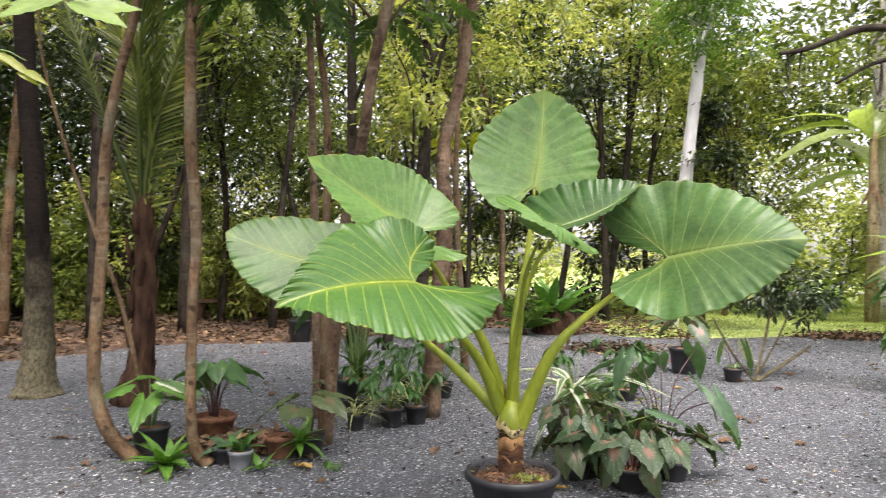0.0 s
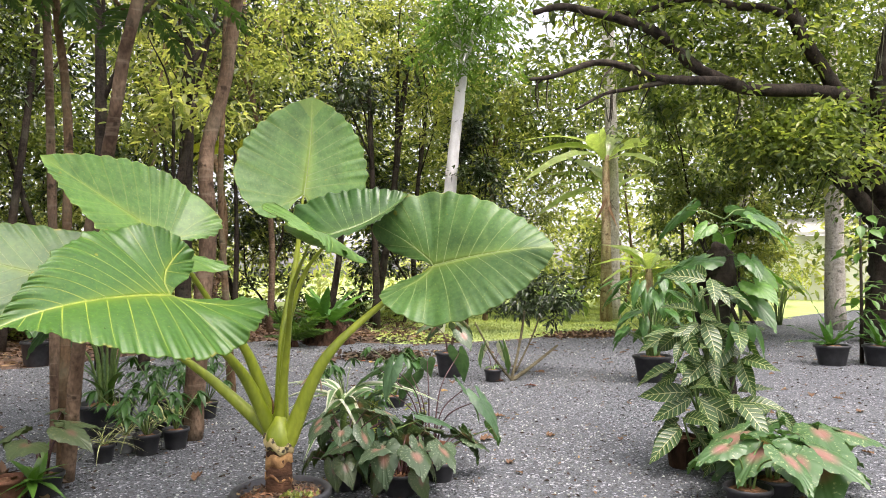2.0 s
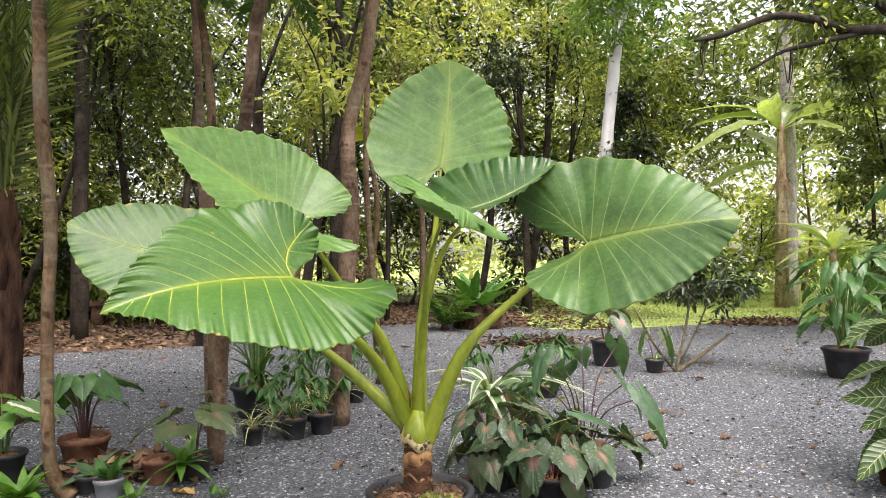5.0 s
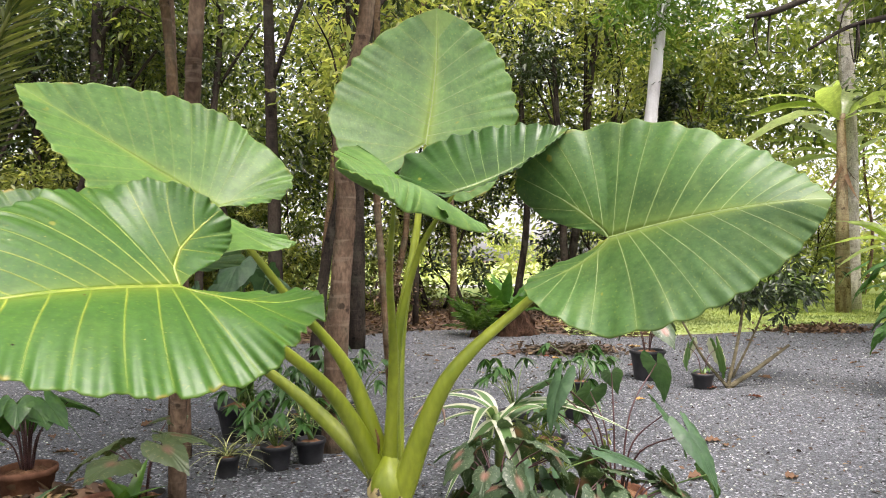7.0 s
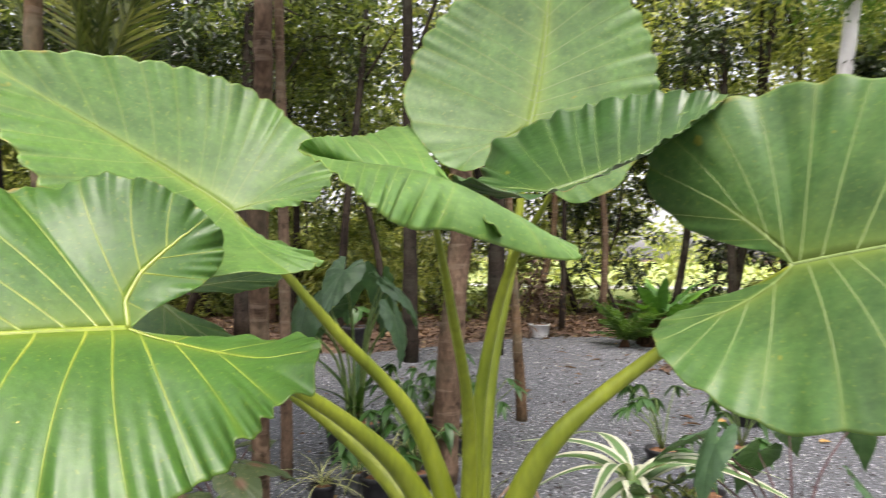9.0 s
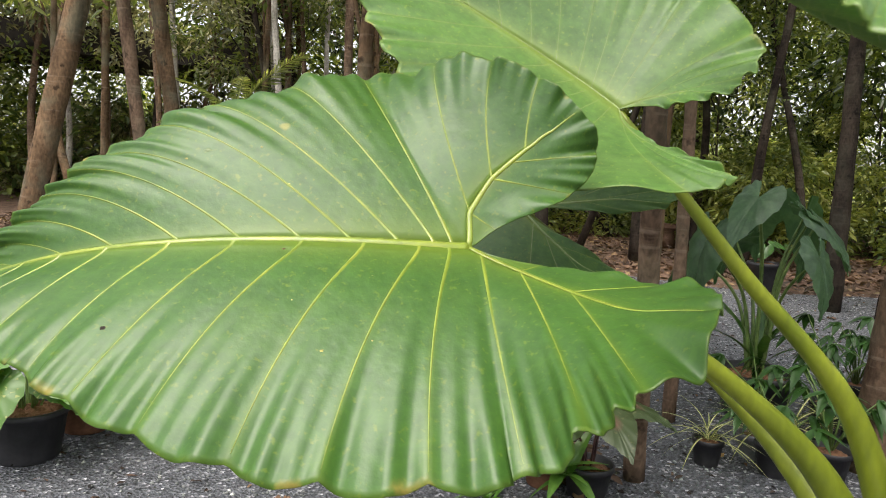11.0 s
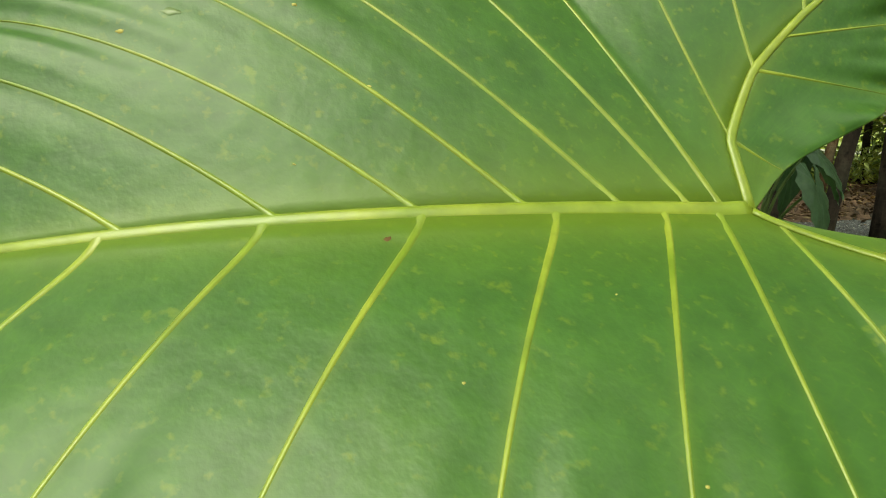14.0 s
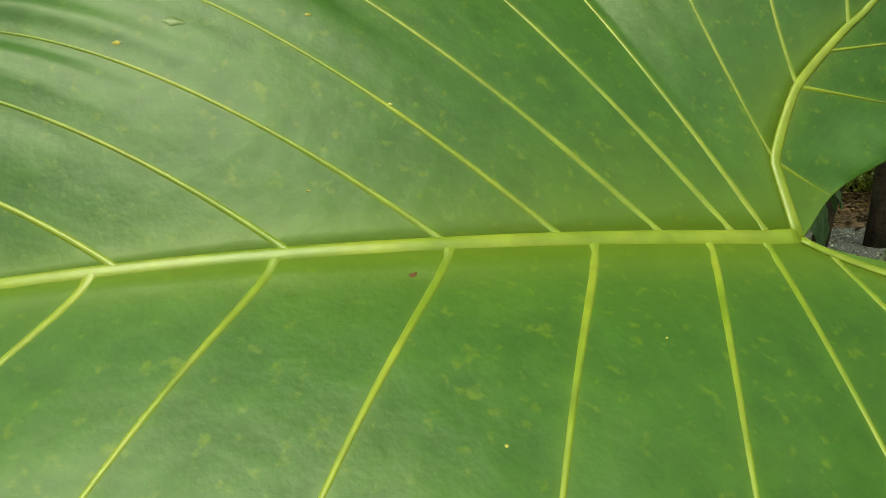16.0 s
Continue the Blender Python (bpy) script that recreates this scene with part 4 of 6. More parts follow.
part("weed_tuft", mesh("weed_tuft", *leaf_cloud(W, chips.normal(0, 0.7, (60, 3)) + [0, 0, 0.8], 0.035, 0.018, chips), M["leaf_light"], smooth=False), big_pot, "small green weeds")["kind"] = "stuff"


# ---- trees ----
def tree(name, label, path, radii, bark, crown=None, limbs=0, seed=1, group="", category="tree", centre=1.0, fork=0.45):
    """A trunk along a path, with limbs and a crown of clumped leaves. crown: (radius, height span, clumps, leaves a clump, length, width, material)."""
    r = np.random.default_rng(seed)
    P = glide(path, 6)
    ob = thing(name, label, category, tuple(P[0]), group=group)
    P = P - P[0]
    part("trunk", mesh("trunk", *tube(P, radii, 12, 0.05, r), M[bark]), ob)
    if not crown:
        return ob
    R, span, clumps, per, ll, lw, lm = crown
    top = P[-1] * [1, 1, centre]
    ends = []
    for i in range(limbs):
        k = int(len(P) * r.uniform(fork, 0.98))
        s = P[min(k, len(P) - 1)]
        a = r.uniform(0, 2 * math.pi)
        e = np.array([math.cos(a) * R * r.uniform(0.5, 0.9), math.sin(a) * R * r.uniform(0.5, 0.9), 0]) + top + np.array([0, 0, r.uniform(-0.3, 0.5) * span])
        m = (s + e) / 2 + np.array([0, 0, 0.15 * span]) + r.normal(0, 0.1, 3)
        line = glide([s, m, e], 5)
        part("limb", mesh("limb", *tube(line, [radii[-1] * 0.7, radii[-1] * 0.4, radii[-1] * 0.12], 6, 0.05, r), M[bark]), ob)
        ends += list(line[4:])
    C = r.normal(0, 1, (clumps, 3))
    C *= (r.uniform(0.35, 1, clumps) / np.linalg.norm(C, axis=1))[:, None]
    C = C * np.array([R, R, span * 0.5]) + top
    if ends:
        pick = r.integers(0, len(ends), clumps)
        C = np.where(r.random(clumps)[:, None] < 0.45, np.array(ends)[pick] + r.normal(0, 0.12 * R, (clumps, 3)), C)
    Q, D = clumped(C, 0.21 * R, per, r)
    part("crown", mesh("crown", *leaf_cloud(Q, D, ll, lw, r), M[lm], smooth=False), ob)
    return ob

# crowns of these slender trees, out of view, are widened to shade the yard
tree("slender_tree", "slender smooth brown tree curving up from the gravel", [(-2.15, 4.87, 0), (-2.33, 4.87, 0.17), (-2.44, 4.87, 0.44), (-2.46, 4.87, 0.76), (-2.42, 4.87, 1.43), (-2.41, 4.87, 2.03), (-2.36, 4.87, 2.51), (-2.2, 4.9, 3.3), (-2.1, 5.0, 4.6)], [0.056, 0.046, 0.041, 0.035, 0.028], "bark", (1.9, 1.5, 120, 22, 0.13, 0.06, "leaf_mid"), 6, 11, fork=0.86)
tree("slender_tree", "slender tree wrapped in rough grey vines", [(-1.59, 4.78, 0), (-1.70, 4.78, 0.13), (-1.73, 4.78, 0.47), (-1.73, 4.78, 1.05), (-1.71, 4.78, 1.63), (-1.76, 4.78, 2.21), (-1.77, 4.78, 2.8), (-1.8, 4.8, 4.6)], [0.05, 0.036, 0.036, 0.042, 0.035], "bark", (1.9, 1.5, 120, 22, 0.13, 0.06, "leaf_mid"), 6, 12, fork=0.86)
tree("leaning_tree", "leaning tree with smooth reddish brown bark", [(-0.925, 5.4, 0), (-0.855, 5.25, 0.61), (-0.765, 5.04, 1.25), (-0.69, 4.87, 1.71), (-0.58, 4.70, 2.09), (-0.515, 4.57, 2.36), (-0.455, 4.47, 2.66), (-0.37, 4.38, 2.96), (0.0, 4.2, 4.4)], [0.05, 0.042, 0.039, 0.037, 0.035, 0.032], "bark_red", (2.1, 1.4, 130, 22, 0.12, 0.05, "leaf_feather"), 7, 13, fork=0.86)
tree("thin_tree", "thin straight brown tree trunk", [(-1.2, 6.3, 0), (-1.22, 6.3, 0.9), (-1.245, 6.3, 1.77), (-1.26, 6.3, 2.22), (-1.3, 6.3, 3.24), (-1.4, 6.3, 5.0)], [0.04, 0.036, 0.032, 0.029], "bark_red", (2.0, 1.4, 110, 22, 0.12, 0.05, "leaf_mid"), 6, 14, fork=0.86)
tree("thin_tree", "thin grey-brown tree trunk beside its twin", [(-0.98, 5.5, 0), (-0.96, 5.47, 0.9), (-0.955, 5.45, 1.72), (-0.954, 5.45, 2.29), (-0.98, 5.45, 2.73), (-1.025, 5.45, 3.08), (-1.06, 5.45, 3.44), (-1.2, 5.5, 4.8)], [0.036, 0.031, 0.028, 0.024], "bark", (1.6, 1.2, 70, 20, 0.12, 0.05, "leaf_mid"), 5, 16, fork=0.86)
tree("curved_tree", "curving tree with smooth reddish brown bark", [(-0.2, 6.45, 0), (-0.16, 6.42, 0.7), (-0.11, 6.4, 1.32), (-0.075, 6.4, 1.78), (-0.1, 6.4, 2.24), (-0.08, 6.5, 2.57), (0.035, 6.6, 3.06), (0.1, 6.6, 3.54), (0.2, 6.5, 4.2), (0.35, 6.5, 5.6)], [0.092, 0.076, 0.066, 0.06, 0.056, 0.05], "bark_red", (1.8, 1.6, 80, 18, 0.14, 0.06, "leaf_feather"), 7, 15, fork=0.86)
tree("thin_tree", "thin mossy grey tree trunk behind the curving tree", [(0.1, 8.3, 0), (0.02, 8.3, 1.2), (-0.04, 8.3, 2.2), (-0.02, 8.3, 3.4), (0.05, 8.3, 6.0)], [0.05, 0.036, 0.031, 0.028], "bark", (1.5, 1.4, 60, 18, 0.14, 0.06, "leaf_mid"), 5, 18, fork=0.86)
tree("palm_tree", "tall palm with flared mossy foot, its ringed trunk darkened for canopy shade", [(-4.25, 7.06, 0), (-4.25, 7.06, 0.14), (-4.24, 7.06, 0.57), (-4.27, 7.06, 1.44), (-4.33, 7.06, 2.31), (-4.42, 7.06, 3.18), (-4.6, 7.06, 5.4)], [0.27, 0.19, 0.155, 0.12, 0.105, 0.10, 0.10], "bark_palm", category="palm")
tree("white_trunk_tree", "tall pale grey tree trunk lit by the sky", [(4.55, 16, 0), (4.75, 16, 2), (4.87, 16, 3.4), (4.99, 16, 4.54), (5.17, 16, 6.06), (5.25, 15.9, 6.7)], [0.17, 0.15, 0.14, 0.13, 0.12], "bark_pale", (1.7, 2.2, 110, 20, 0.2, 0.06, "leaf_feather"), 6, 17, fork=0.86)

# ---- the woods round the yard ----
r2 = np.random.default_rng(21)
WOOD = ["leaf_deep", "leaf_deep", "leaf_mid", "leaf_mid", "leaf_light", "leaf_light"]


def wood_tree(angle, dist, height, seed, leaf=None, dense=1.0, low=False, wide=1.0):
    r = np.random.default_rng(seed)
    x, y = 0.2 - math.sin(radians(angle)) * dist, math.cos(radians(angle)) * dist
    lean = r.normal(0, 0.6, 2)
    sway = r.normal(0, 0.25, 2)
    z0 = height * (0.45 if low else 0.62)
    path = [(x, y, 0), (x + lean[0] * 0.3 + sway[0], y + lean[1] * 0.3 + sway[1], z0 * 0.45), (x + lean[0], y + lean[1], z0), (x + lean[0] * 1.3, y + lean[1] * 1.3, height * 0.8)]
    t = 0.03 + 0.006 * height * r.uniform(0.6, 1.7)
    R = r.uniform(1.5, 2.5) * wide
    big = 0.115 if dist < 17 else 0.145
    tree("shrub" if low else "woodland_tree", "leafy green shrub at the edge of the woods" if low else "woodland tree with dark trunk and dense green crown",
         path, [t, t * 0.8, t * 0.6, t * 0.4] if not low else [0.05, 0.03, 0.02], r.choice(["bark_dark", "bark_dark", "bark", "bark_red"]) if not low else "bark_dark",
         (R * (0.8 if low else 1.0), height * (1.05 if low else 0.85), int((70 if low else 130) * dense), 42, big, big * 0.44, leaf or r.choice(WOOD[:4] if angle > 19 else WOOD[2:])), 6, seed, "shrubs of the woods" if low else "trees of the woods", centre=0.62 if low else 0.95)


def reach(angle):
    """How far the gravel goes in that direction."""
    return float(np.interp(angle, [-60, -35, -20, -8, 2, 12, 24, 40, 74], [15, 20, 15.5, 15.5, 14.8, 13, 12, 10.5, 10.5]))


CLEAR = (-50, -39)
number = 100
for angle, dist, height, leaf in ((-2, 17, 9, "leaf_light"), (-6.5, 19, 9, "leaf_light"), (-10, 19, 9.5, "leaf_light"), (-13.5, 20, 9.0, "leaf_mid"), (3, 17.5, 9, "leaf_mid"), (8, 16.6, 9, "leaf_light"), (20, 16.6, 8.5, "leaf_mid"), (27, 15.4, 8, "leaf_deep"), (-19, 21, 7, "leaf_light"), (-30, 30, 7, "leaf_light"), (-34, 27, 6, "leaf_mid")):
    number += 1
    wood_tree(angle, dist, height, number, leaf, 0.6)
for angle, dist, height, leaf in ((-38.5, 17, 5.5, "leaf_mid"), (-36.5, 18, 4.0, "leaf_light"), (-39.5, 18.5, 4.5, "leaf_mid")):
    number += 1
    wood_tree(angle, dist, height, number, leaf, 0.9, True, 0.55)
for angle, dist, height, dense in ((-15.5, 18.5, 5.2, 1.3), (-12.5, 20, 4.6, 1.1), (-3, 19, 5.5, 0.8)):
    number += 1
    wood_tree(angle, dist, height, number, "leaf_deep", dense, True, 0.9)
for i in range(11):
    number += 1
    angle = 9.5 + 2.8 * i + r2.normal(0, 0.5)
    wood_tree(angle, reach(angle) + 7.0 + 2.0 * (i % 3), 4.2 + 1.2 * ((i * 7) % 3), number, ("leaf_light", "leaf_mid", "leaf_light")[i % 3], 0.6, True)
for i in range(38):
    angle = 76 - i * 3.5 + r2.normal(0, 1.2)
    number += 1
    if -36 < angle < -22 or (angle < 40 and i % 2) or CLEAR[0] < angle < CLEAR[1]:
        continue
    right = angle < -6
    # leaf colour by direction: sunlit, hazy and shaded woods are painted this way
    wood_tree(angle, reach(angle) + r2.uniform(2.5, 10) + (4 if right else 0), r2.uniform(5.5, 10) * (0.8 if right else 1), number, "leaf_light" if right else (("leaf_hazy" if i % 3 else "leaf_mid") if angle > 43 else ("leaf_deep" if angle > 24 else None)), 0.6 if right or angle > 43 else 0.8)
for i in range(62):
    angle = 78 - i * 2.15 + r2.normal(0, 1.0)
    number += 1
    if (-38 < angle < -4 and i % 6) or CLEAR[0] < angle < CLEAR[1]:
        continue
    near = reach(angle) + r2.uniform(3.0, 8.5) + (4 if angle < -10 else 0) + (5 if angle > 12 else 0) + (3 if angle > 43 else 0)
    if -16 < angle < 13 and i % 4:
        continue
    wood_tree(angle, near, r2.uniform(1.3, 3.6), number, "leaf_hazy" if angle > 43 and i % 4 else ("leaf_light" if angle < -6 and i % 3 else None), low=True)

for i in range(46):
    angle = 40 - i * 1.25 + r2.normal(0, 1.0)
    number += 1
    if angle < -12 or i % 4:
        continue
    wood_tree(angle, reach(angle) + r2.uniform(4.0, 8.5) + (3 if angle > 10 else 0), r2.uniform(0.4, 1.1), number, ("leaf_mid", "leaf_light", "leaf_light")[i % 3], 0.35, True)
for angle, dist, height in ((11.5, 18, 1.7), (13.5, 17.2, 2.2), (15.5, 18.6, 1.9), (17.5, 17.6, 2.3), (19.5, 18.4, 2.0), (21.5, 17.4, 1.8)):
    number += 1
    wood_tree(angle, dist, height, number, "leaf_light", 0.55, True, 0.8)
for k, (mat, count, span) in enumerate((("leaf_mid", 640, (20, 30)), ("leaf_light", 520, (24, 36)))):
    far = []
    for i in range(count):
        angle = radians(r2.uniform(-66, 90))
        d = r2.uniform(*span)
        deg = math.degrees(angle)
        zmax = 11.0 if deg < -8 else 13.0
        if (deg < 28 and i % 6 == 0) or (-29 < deg < -22 and i % 5 > 2):
            continue
        zmin = 2.9 if -38 < deg < 44 else 0.2
        if -34 < deg < -19:
            zmin, zmax = 5.3, 9.0
        if CLEAR[0] - 3 < deg < CLEAR[1] + 2:
            d, zmin, zmax = d + 20, 3.6, 17.0
        far.append((0.2 - math.sin(angle) * d, math.cos(angle) * d, zmin + r2.uniform(0.02, 1) ** 1.35 * (zmax - zmin)))
    Q, D = clumped(np.array(far), 1.5, 150, r2)
    tagged(new("far_woods", mesh("far_woods", *leaf_cloud(Q, D, 0.25, 0.12, r2), M[mat], smooth=False)), "distant green woods closing the view behind the trees", "woods", kind="stuff")
beyond_house = [(0.2 + math.sin(radians(a)) * d, math.cos(radians(a)) * d, z) for a, d, z in r2.uniform((36, 44, 4.2), (54, 56, 15), (230, 3))]
Q, D = clumped(np.array(beyond_house), 1.6, 80, r2)
tagged(new("far_woods", mesh("far_woods", *leaf_cloud(Q, D, 0.42, 0.2, r2), M["leaf_mid"], smooth=False)), "green woods rising behind the white house", "woods", kind="stuff")
# clumps of darkened leaves standing for the shade deep among the trees
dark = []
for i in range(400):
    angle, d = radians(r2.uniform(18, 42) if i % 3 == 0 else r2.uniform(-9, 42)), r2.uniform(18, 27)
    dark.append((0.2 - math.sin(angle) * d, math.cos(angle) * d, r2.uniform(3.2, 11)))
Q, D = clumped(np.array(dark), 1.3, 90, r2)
tagged(new("dark_thicket", mesh("dark_thicket", *leaf_cloud(Q, D, 0.2, 0.09, r2), M["leaf_deep"], smooth=False)), "thicket behind the slender trees, its deep shade put into the green", "thicket", kind="stuff")
hedge = []
for i in range(340):
    angle, d = radians(r2.uniform(-52, 66)), r2.uniform(36, 58)
    if -0.62 < angle < -0.3 and i % 3 == 0:
        continue
    hedge.append((0.2 - math.sin(angle) * d, math.cos(angle) * d, 0.2 + (6.2 if -0.56 < angle < -0.34 else 3.6) * r2.uniform(0, 1) ** 1.3))
Q, D = clumped(np.array(hedge), 1.5, 70, r2)
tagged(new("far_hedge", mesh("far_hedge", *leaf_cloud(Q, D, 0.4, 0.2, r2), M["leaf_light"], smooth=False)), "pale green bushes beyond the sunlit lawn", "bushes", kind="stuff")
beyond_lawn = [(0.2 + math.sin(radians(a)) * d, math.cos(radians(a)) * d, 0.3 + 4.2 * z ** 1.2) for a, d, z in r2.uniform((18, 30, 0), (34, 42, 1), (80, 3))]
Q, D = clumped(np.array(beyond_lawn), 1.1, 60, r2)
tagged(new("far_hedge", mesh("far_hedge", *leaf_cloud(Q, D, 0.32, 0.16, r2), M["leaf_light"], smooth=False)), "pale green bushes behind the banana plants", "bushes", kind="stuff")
# unseen ring of foliage added behind the viewpoint to close off sky reflections
back = []
for i in range(300):
    angle = radians(r2.uniform(92, 294))
    d = r2.uniform(14, 24)
    back.append((0.2 - math.sin(angle) * d, math.cos(angle) * d, r2.uniform(0.2, 6.5)))
Q, D = clumped(np.array(back), 1.5, 60, r2)
tagged(new("unseen_woods_behind", mesh("unseen_woods_behind", *leaf_cloud(Q, D, 0.4, 0.2, r2), M["leaf_mid"], smooth=False)), "unseen green woods added behind the viewpoint for reflections", "woods", kind="stuff")

# ---- potted and planted things ----
SHAPES = {}


def shape(key):
    """Leaf meshes, each built once and shared by all leaves of its kind."""
    if key not in SHAPES:
        kind, mat = key.split(":")
        V, F, U = {
            "heart": lambda: heart(0.30, 0.27, 0.22, 0.6, ears=0.36),
            "round": lambda: heart(0.20, 0.21, 0.15, 0.3, ears=0.35),
            "arrow": lambda: heart(0.36, 0.20, 0.3, 0.6, ears=0.38),
            "taro": lambda: heart(0.44, 0.32, 0.35, 0.7, ears=0.36),
            "lance": lambda: blade(0.26, 0.072, lance, 0.35, 0.3),
            "broad": lambda: blade(0.30, 0.10, lance, 0.35, 0.25, 12, 4, 0.15),
            "oval": lambda: blade(0.16, 0.075, oval, 0.3, 0.25),
            "zebra": lambda: blade(0.37, 0.14, oval, 0.38, 0.25, 18, 5, 0.12),
            "strap": lambda: blade(0.34, 0.016, strap, 0.75, 0.35, 12, 1, arch=2.0),
            "widestrap": lambda: blade(0.55, 0.05, strap, 0.6, 0.3, 14, 2, arch=2.0),
            "crinum": lambda: blade(0.62, 0.105, strap, 0.95, 0.3, 16, 2, arch=2.2),
            "fern": lambda: blade(0.9, 0.15, lance, 0.25, 0.35, 18, 4, 0.5),
            "nest": lambda: blade(1.0, 0.22, lambda t: max(0.05, math.sin(math.pi * (0.16 + 0.84 * t) ** 1.2)), 0.3, 0.3, 18, 4, 0.35),
            "lobe": lambda: blade(0.13, 0.04, lance, 0.3, 0.2, 7, 2),
            "tiny": lambda: blade(0.05, 0.02, oval, 0.2, 0.2, 4, 1),
            "banana": lambda: blade(2.3, 0.56, lambda t: min(1, 0.12 + 2.2 * t) * (1 - t ** 5), 0.85, 0.25, 24, 4, 0.2, 2.1),
        }[kind]()
        SHAPES[key] = mesh(kind + "_leaf", V, F, M[mat], U)
    return SHAPES[key]


def stalked(parent, key, n, base_z, height, spread, size, stem, seed, tilt=(-60, -15), thick=0.006, azimuth=None):
    """Leaves on arching stalks from one root."""
    r = np.random.default_rng(seed)
    for i in range(n):
        a = (2.399 * i + r.uniform(-0.4, 0.4)) if azimuth is None else radians(azimuth[i % len(azimuth)] + r.uniform(-12, 12)) + math.pi / 2
        h, s = height * r.uniform(0.55, 1.0), spread * r.uniform(0.35, 1.0)
        e = np.array([math.cos(a) * s, math.sin(a) * s, base_z + h])
        m = np.array([math.cos(a) * s * 0.35, math.sin(a) * s * 0.35, base_z + h * 0.62])
        st = part("stalk", mesh("stalk", *tube(glide([(0.1 * e[0], 0.1 * e[1], base_z - 0.03), m, e], 5), [thick, thick * 0.8, thick * 0.55], 6), M[stem]), parent)
        part("leaf", shape(key), parent, m=turn_to(e, math.degrees(a) - 90 + r.uniform(-15, 15), r.uniform(*tilt), r.uniform(-15, 15), size * r.uniform(0.75, 1.15)))


def rosette(parent, key, n, z, size, seed, tilt=(5, 70), jitter=0.02):
    r = np.random.default_rng(seed)
    for i in range(n):
        a = 137.5 * i + r.uniform(-20, 20)
        t = tilt[0] + (tilt[1] - tilt[0]) * (i / max(1, n - 1)) ** 1.1
        part("leaf", shape(key), parent, m=turn_to((r.normal(0, jitter), r.normal(0, jitter), z), a, t + r.uniform(-8, 8), r.uniform(-12, 12), size * r.uniform(0.75, 1.15)))


def climber(parent, key, n, axis, radius, size, seed, tilt=(-55, 10), short=0.1, facing=None):
    """Leaves on short stalks all up an axis, given as a line of points."""
    r = np.random.default_rng(seed)
    A = glide(axis, 8)
    for i in range(n):
        p = A[int(r.integers(0, len(A)))]
        a = r.uniform(0, 2 * math.pi) if facing is None else radians(facing + r.normal(0, 65))
        rad = radius * r.uniform(0.5, 1.25)
        e = p + np.array([math.cos(a) * rad, math.sin(a) * rad, r.uniform(-0.04, 0.1)])
        part("stalk", mesh("stalk", *tube([p, (p + e) / 2 + [0, 0, short * 0.3], e], [0.006, 0.005, 0.004], 5), M["stem_green"]), parent)
        part("leaf", shape(key), parent, m=turn_to(e, math.degrees(a) - 90 + r.uniform(-25, 25), r.uniform(*tilt), r.uniform(-25, 25), size * r.uniform(0.65, 1.2)))


def spot(x, y, z=0.006):
    return (x, y, z)


# left of the path: small pots at the feet of the slender trees
p = thing("syngonium", "arrowhead plant with pale stalks in a black pot", "potted plant", spot(-2.13, 5.05))
pot(p, 0.13, 0.2, M["plastic_black"])
stalked(p, "heart:plant_bright", 6, 0.19, 0.34, 0.2, 0.8, "stem_green", 31, (-35, 5))
stalked(p, "heart:whitestripe", 3, 0.19, 0.34, 0.24, 0.7, "stem_green", 32, (-35, 5), azimuth=[-60, -100, -20])
p = thing("bird_nest_plant", "bright green rosette plant with lance-shaped leaves growing at ground level", "plant", spot(-1.84, 4.66))
rosette(p, "lance:plant_bright", 20, 0.03, 1.15, 33, (8, 75))
p = thing("peperomia", "round-leaved green plant in a terracotta pot", "potted plant", spot(-1.8, 5.42))
pot(p, 0.155, 0.2, M["terracotta"], rim=0.028)
stalked(p, "round:plant_green", 11, 0.19, 0.42, 0.3, 0.95, "stem_dark", 34, (-70, -10))
p = thing("small_potted_plant", "small leafy plant in a grey plastic pot", "potted plant", spot(-1.36, 4.72))
pot(p, 0.08, 0.125, M["plastic_grey"])
rosette(p, "broad:plant_green", 8, 0.12, 0.62, 35, (25, 80))
p = thing("agave", "grey-green fleshy plant in a black pot beside the slender tree", "potted plant", spot(-1.52, 4.86))
pot(p, 0.09, 0.11, M["plastic_black"])
rosette(p, "broad:plant_blue", 7, 0.1, 0.75, 36, (10, 55))
p = thing("seedling", "small bright green seedling on the gravel", "plant", spot(-1.2, 4.68))
rosette(p, "lance:plant_bright", 6, 0.02, 0.6, 37, (20, 70))
p = thing("clay_pot", "weathered orange terracotta pot with dry soil", "pot", spot(-1.17, 5.02))
pot(p, 0.105, 0.15, M["terracotta"], rim=0.02)
p = thing("caladium", "caladium with broad brownish green leaves on dark stalks", "potted plant", spot(-0.98, 5.08))
pot(p, 0.11, 0.15, M["plastic_black"])
stalked(p, "heart:caladium_dark", 6, 0.14, 0.36, 0.27, 0.8, "stem_dark", 38, (-30, 5), azimuth=[170, 110, -120, -60, 60, -10])
p = thing("leafy_plant", "bright green leafy plant beside the leaning tree", "plant", spot(-1.0, 4.93))
rosette(p, "lance:plant_bright", 14, 0.14, 0.9, 39, (-25, 70))
p = thing("weed", "tuft of small bright green weeds on the gravel", "plant", spot(-0.73, 4.72))
rosette(p, "tiny:plant_bright", 16, 0.015, 1.2, 40, (10, 80), 0.035)

# between the trees: the big pot of taro and the row of small spider plants
p = thing("taro", "tall taro with hanging bluish green leaves in a black pot", "potted plant", spot(-0.93, 6.85))
pot(p, 0.23, 0.28, M["plastic_black"], rim=0.03)
stalked(p, "taro:plant_blue", 9, 0.26, 1.1, 0.48, 0.92, "stem_green", 41, (-75, -30), 0.013)
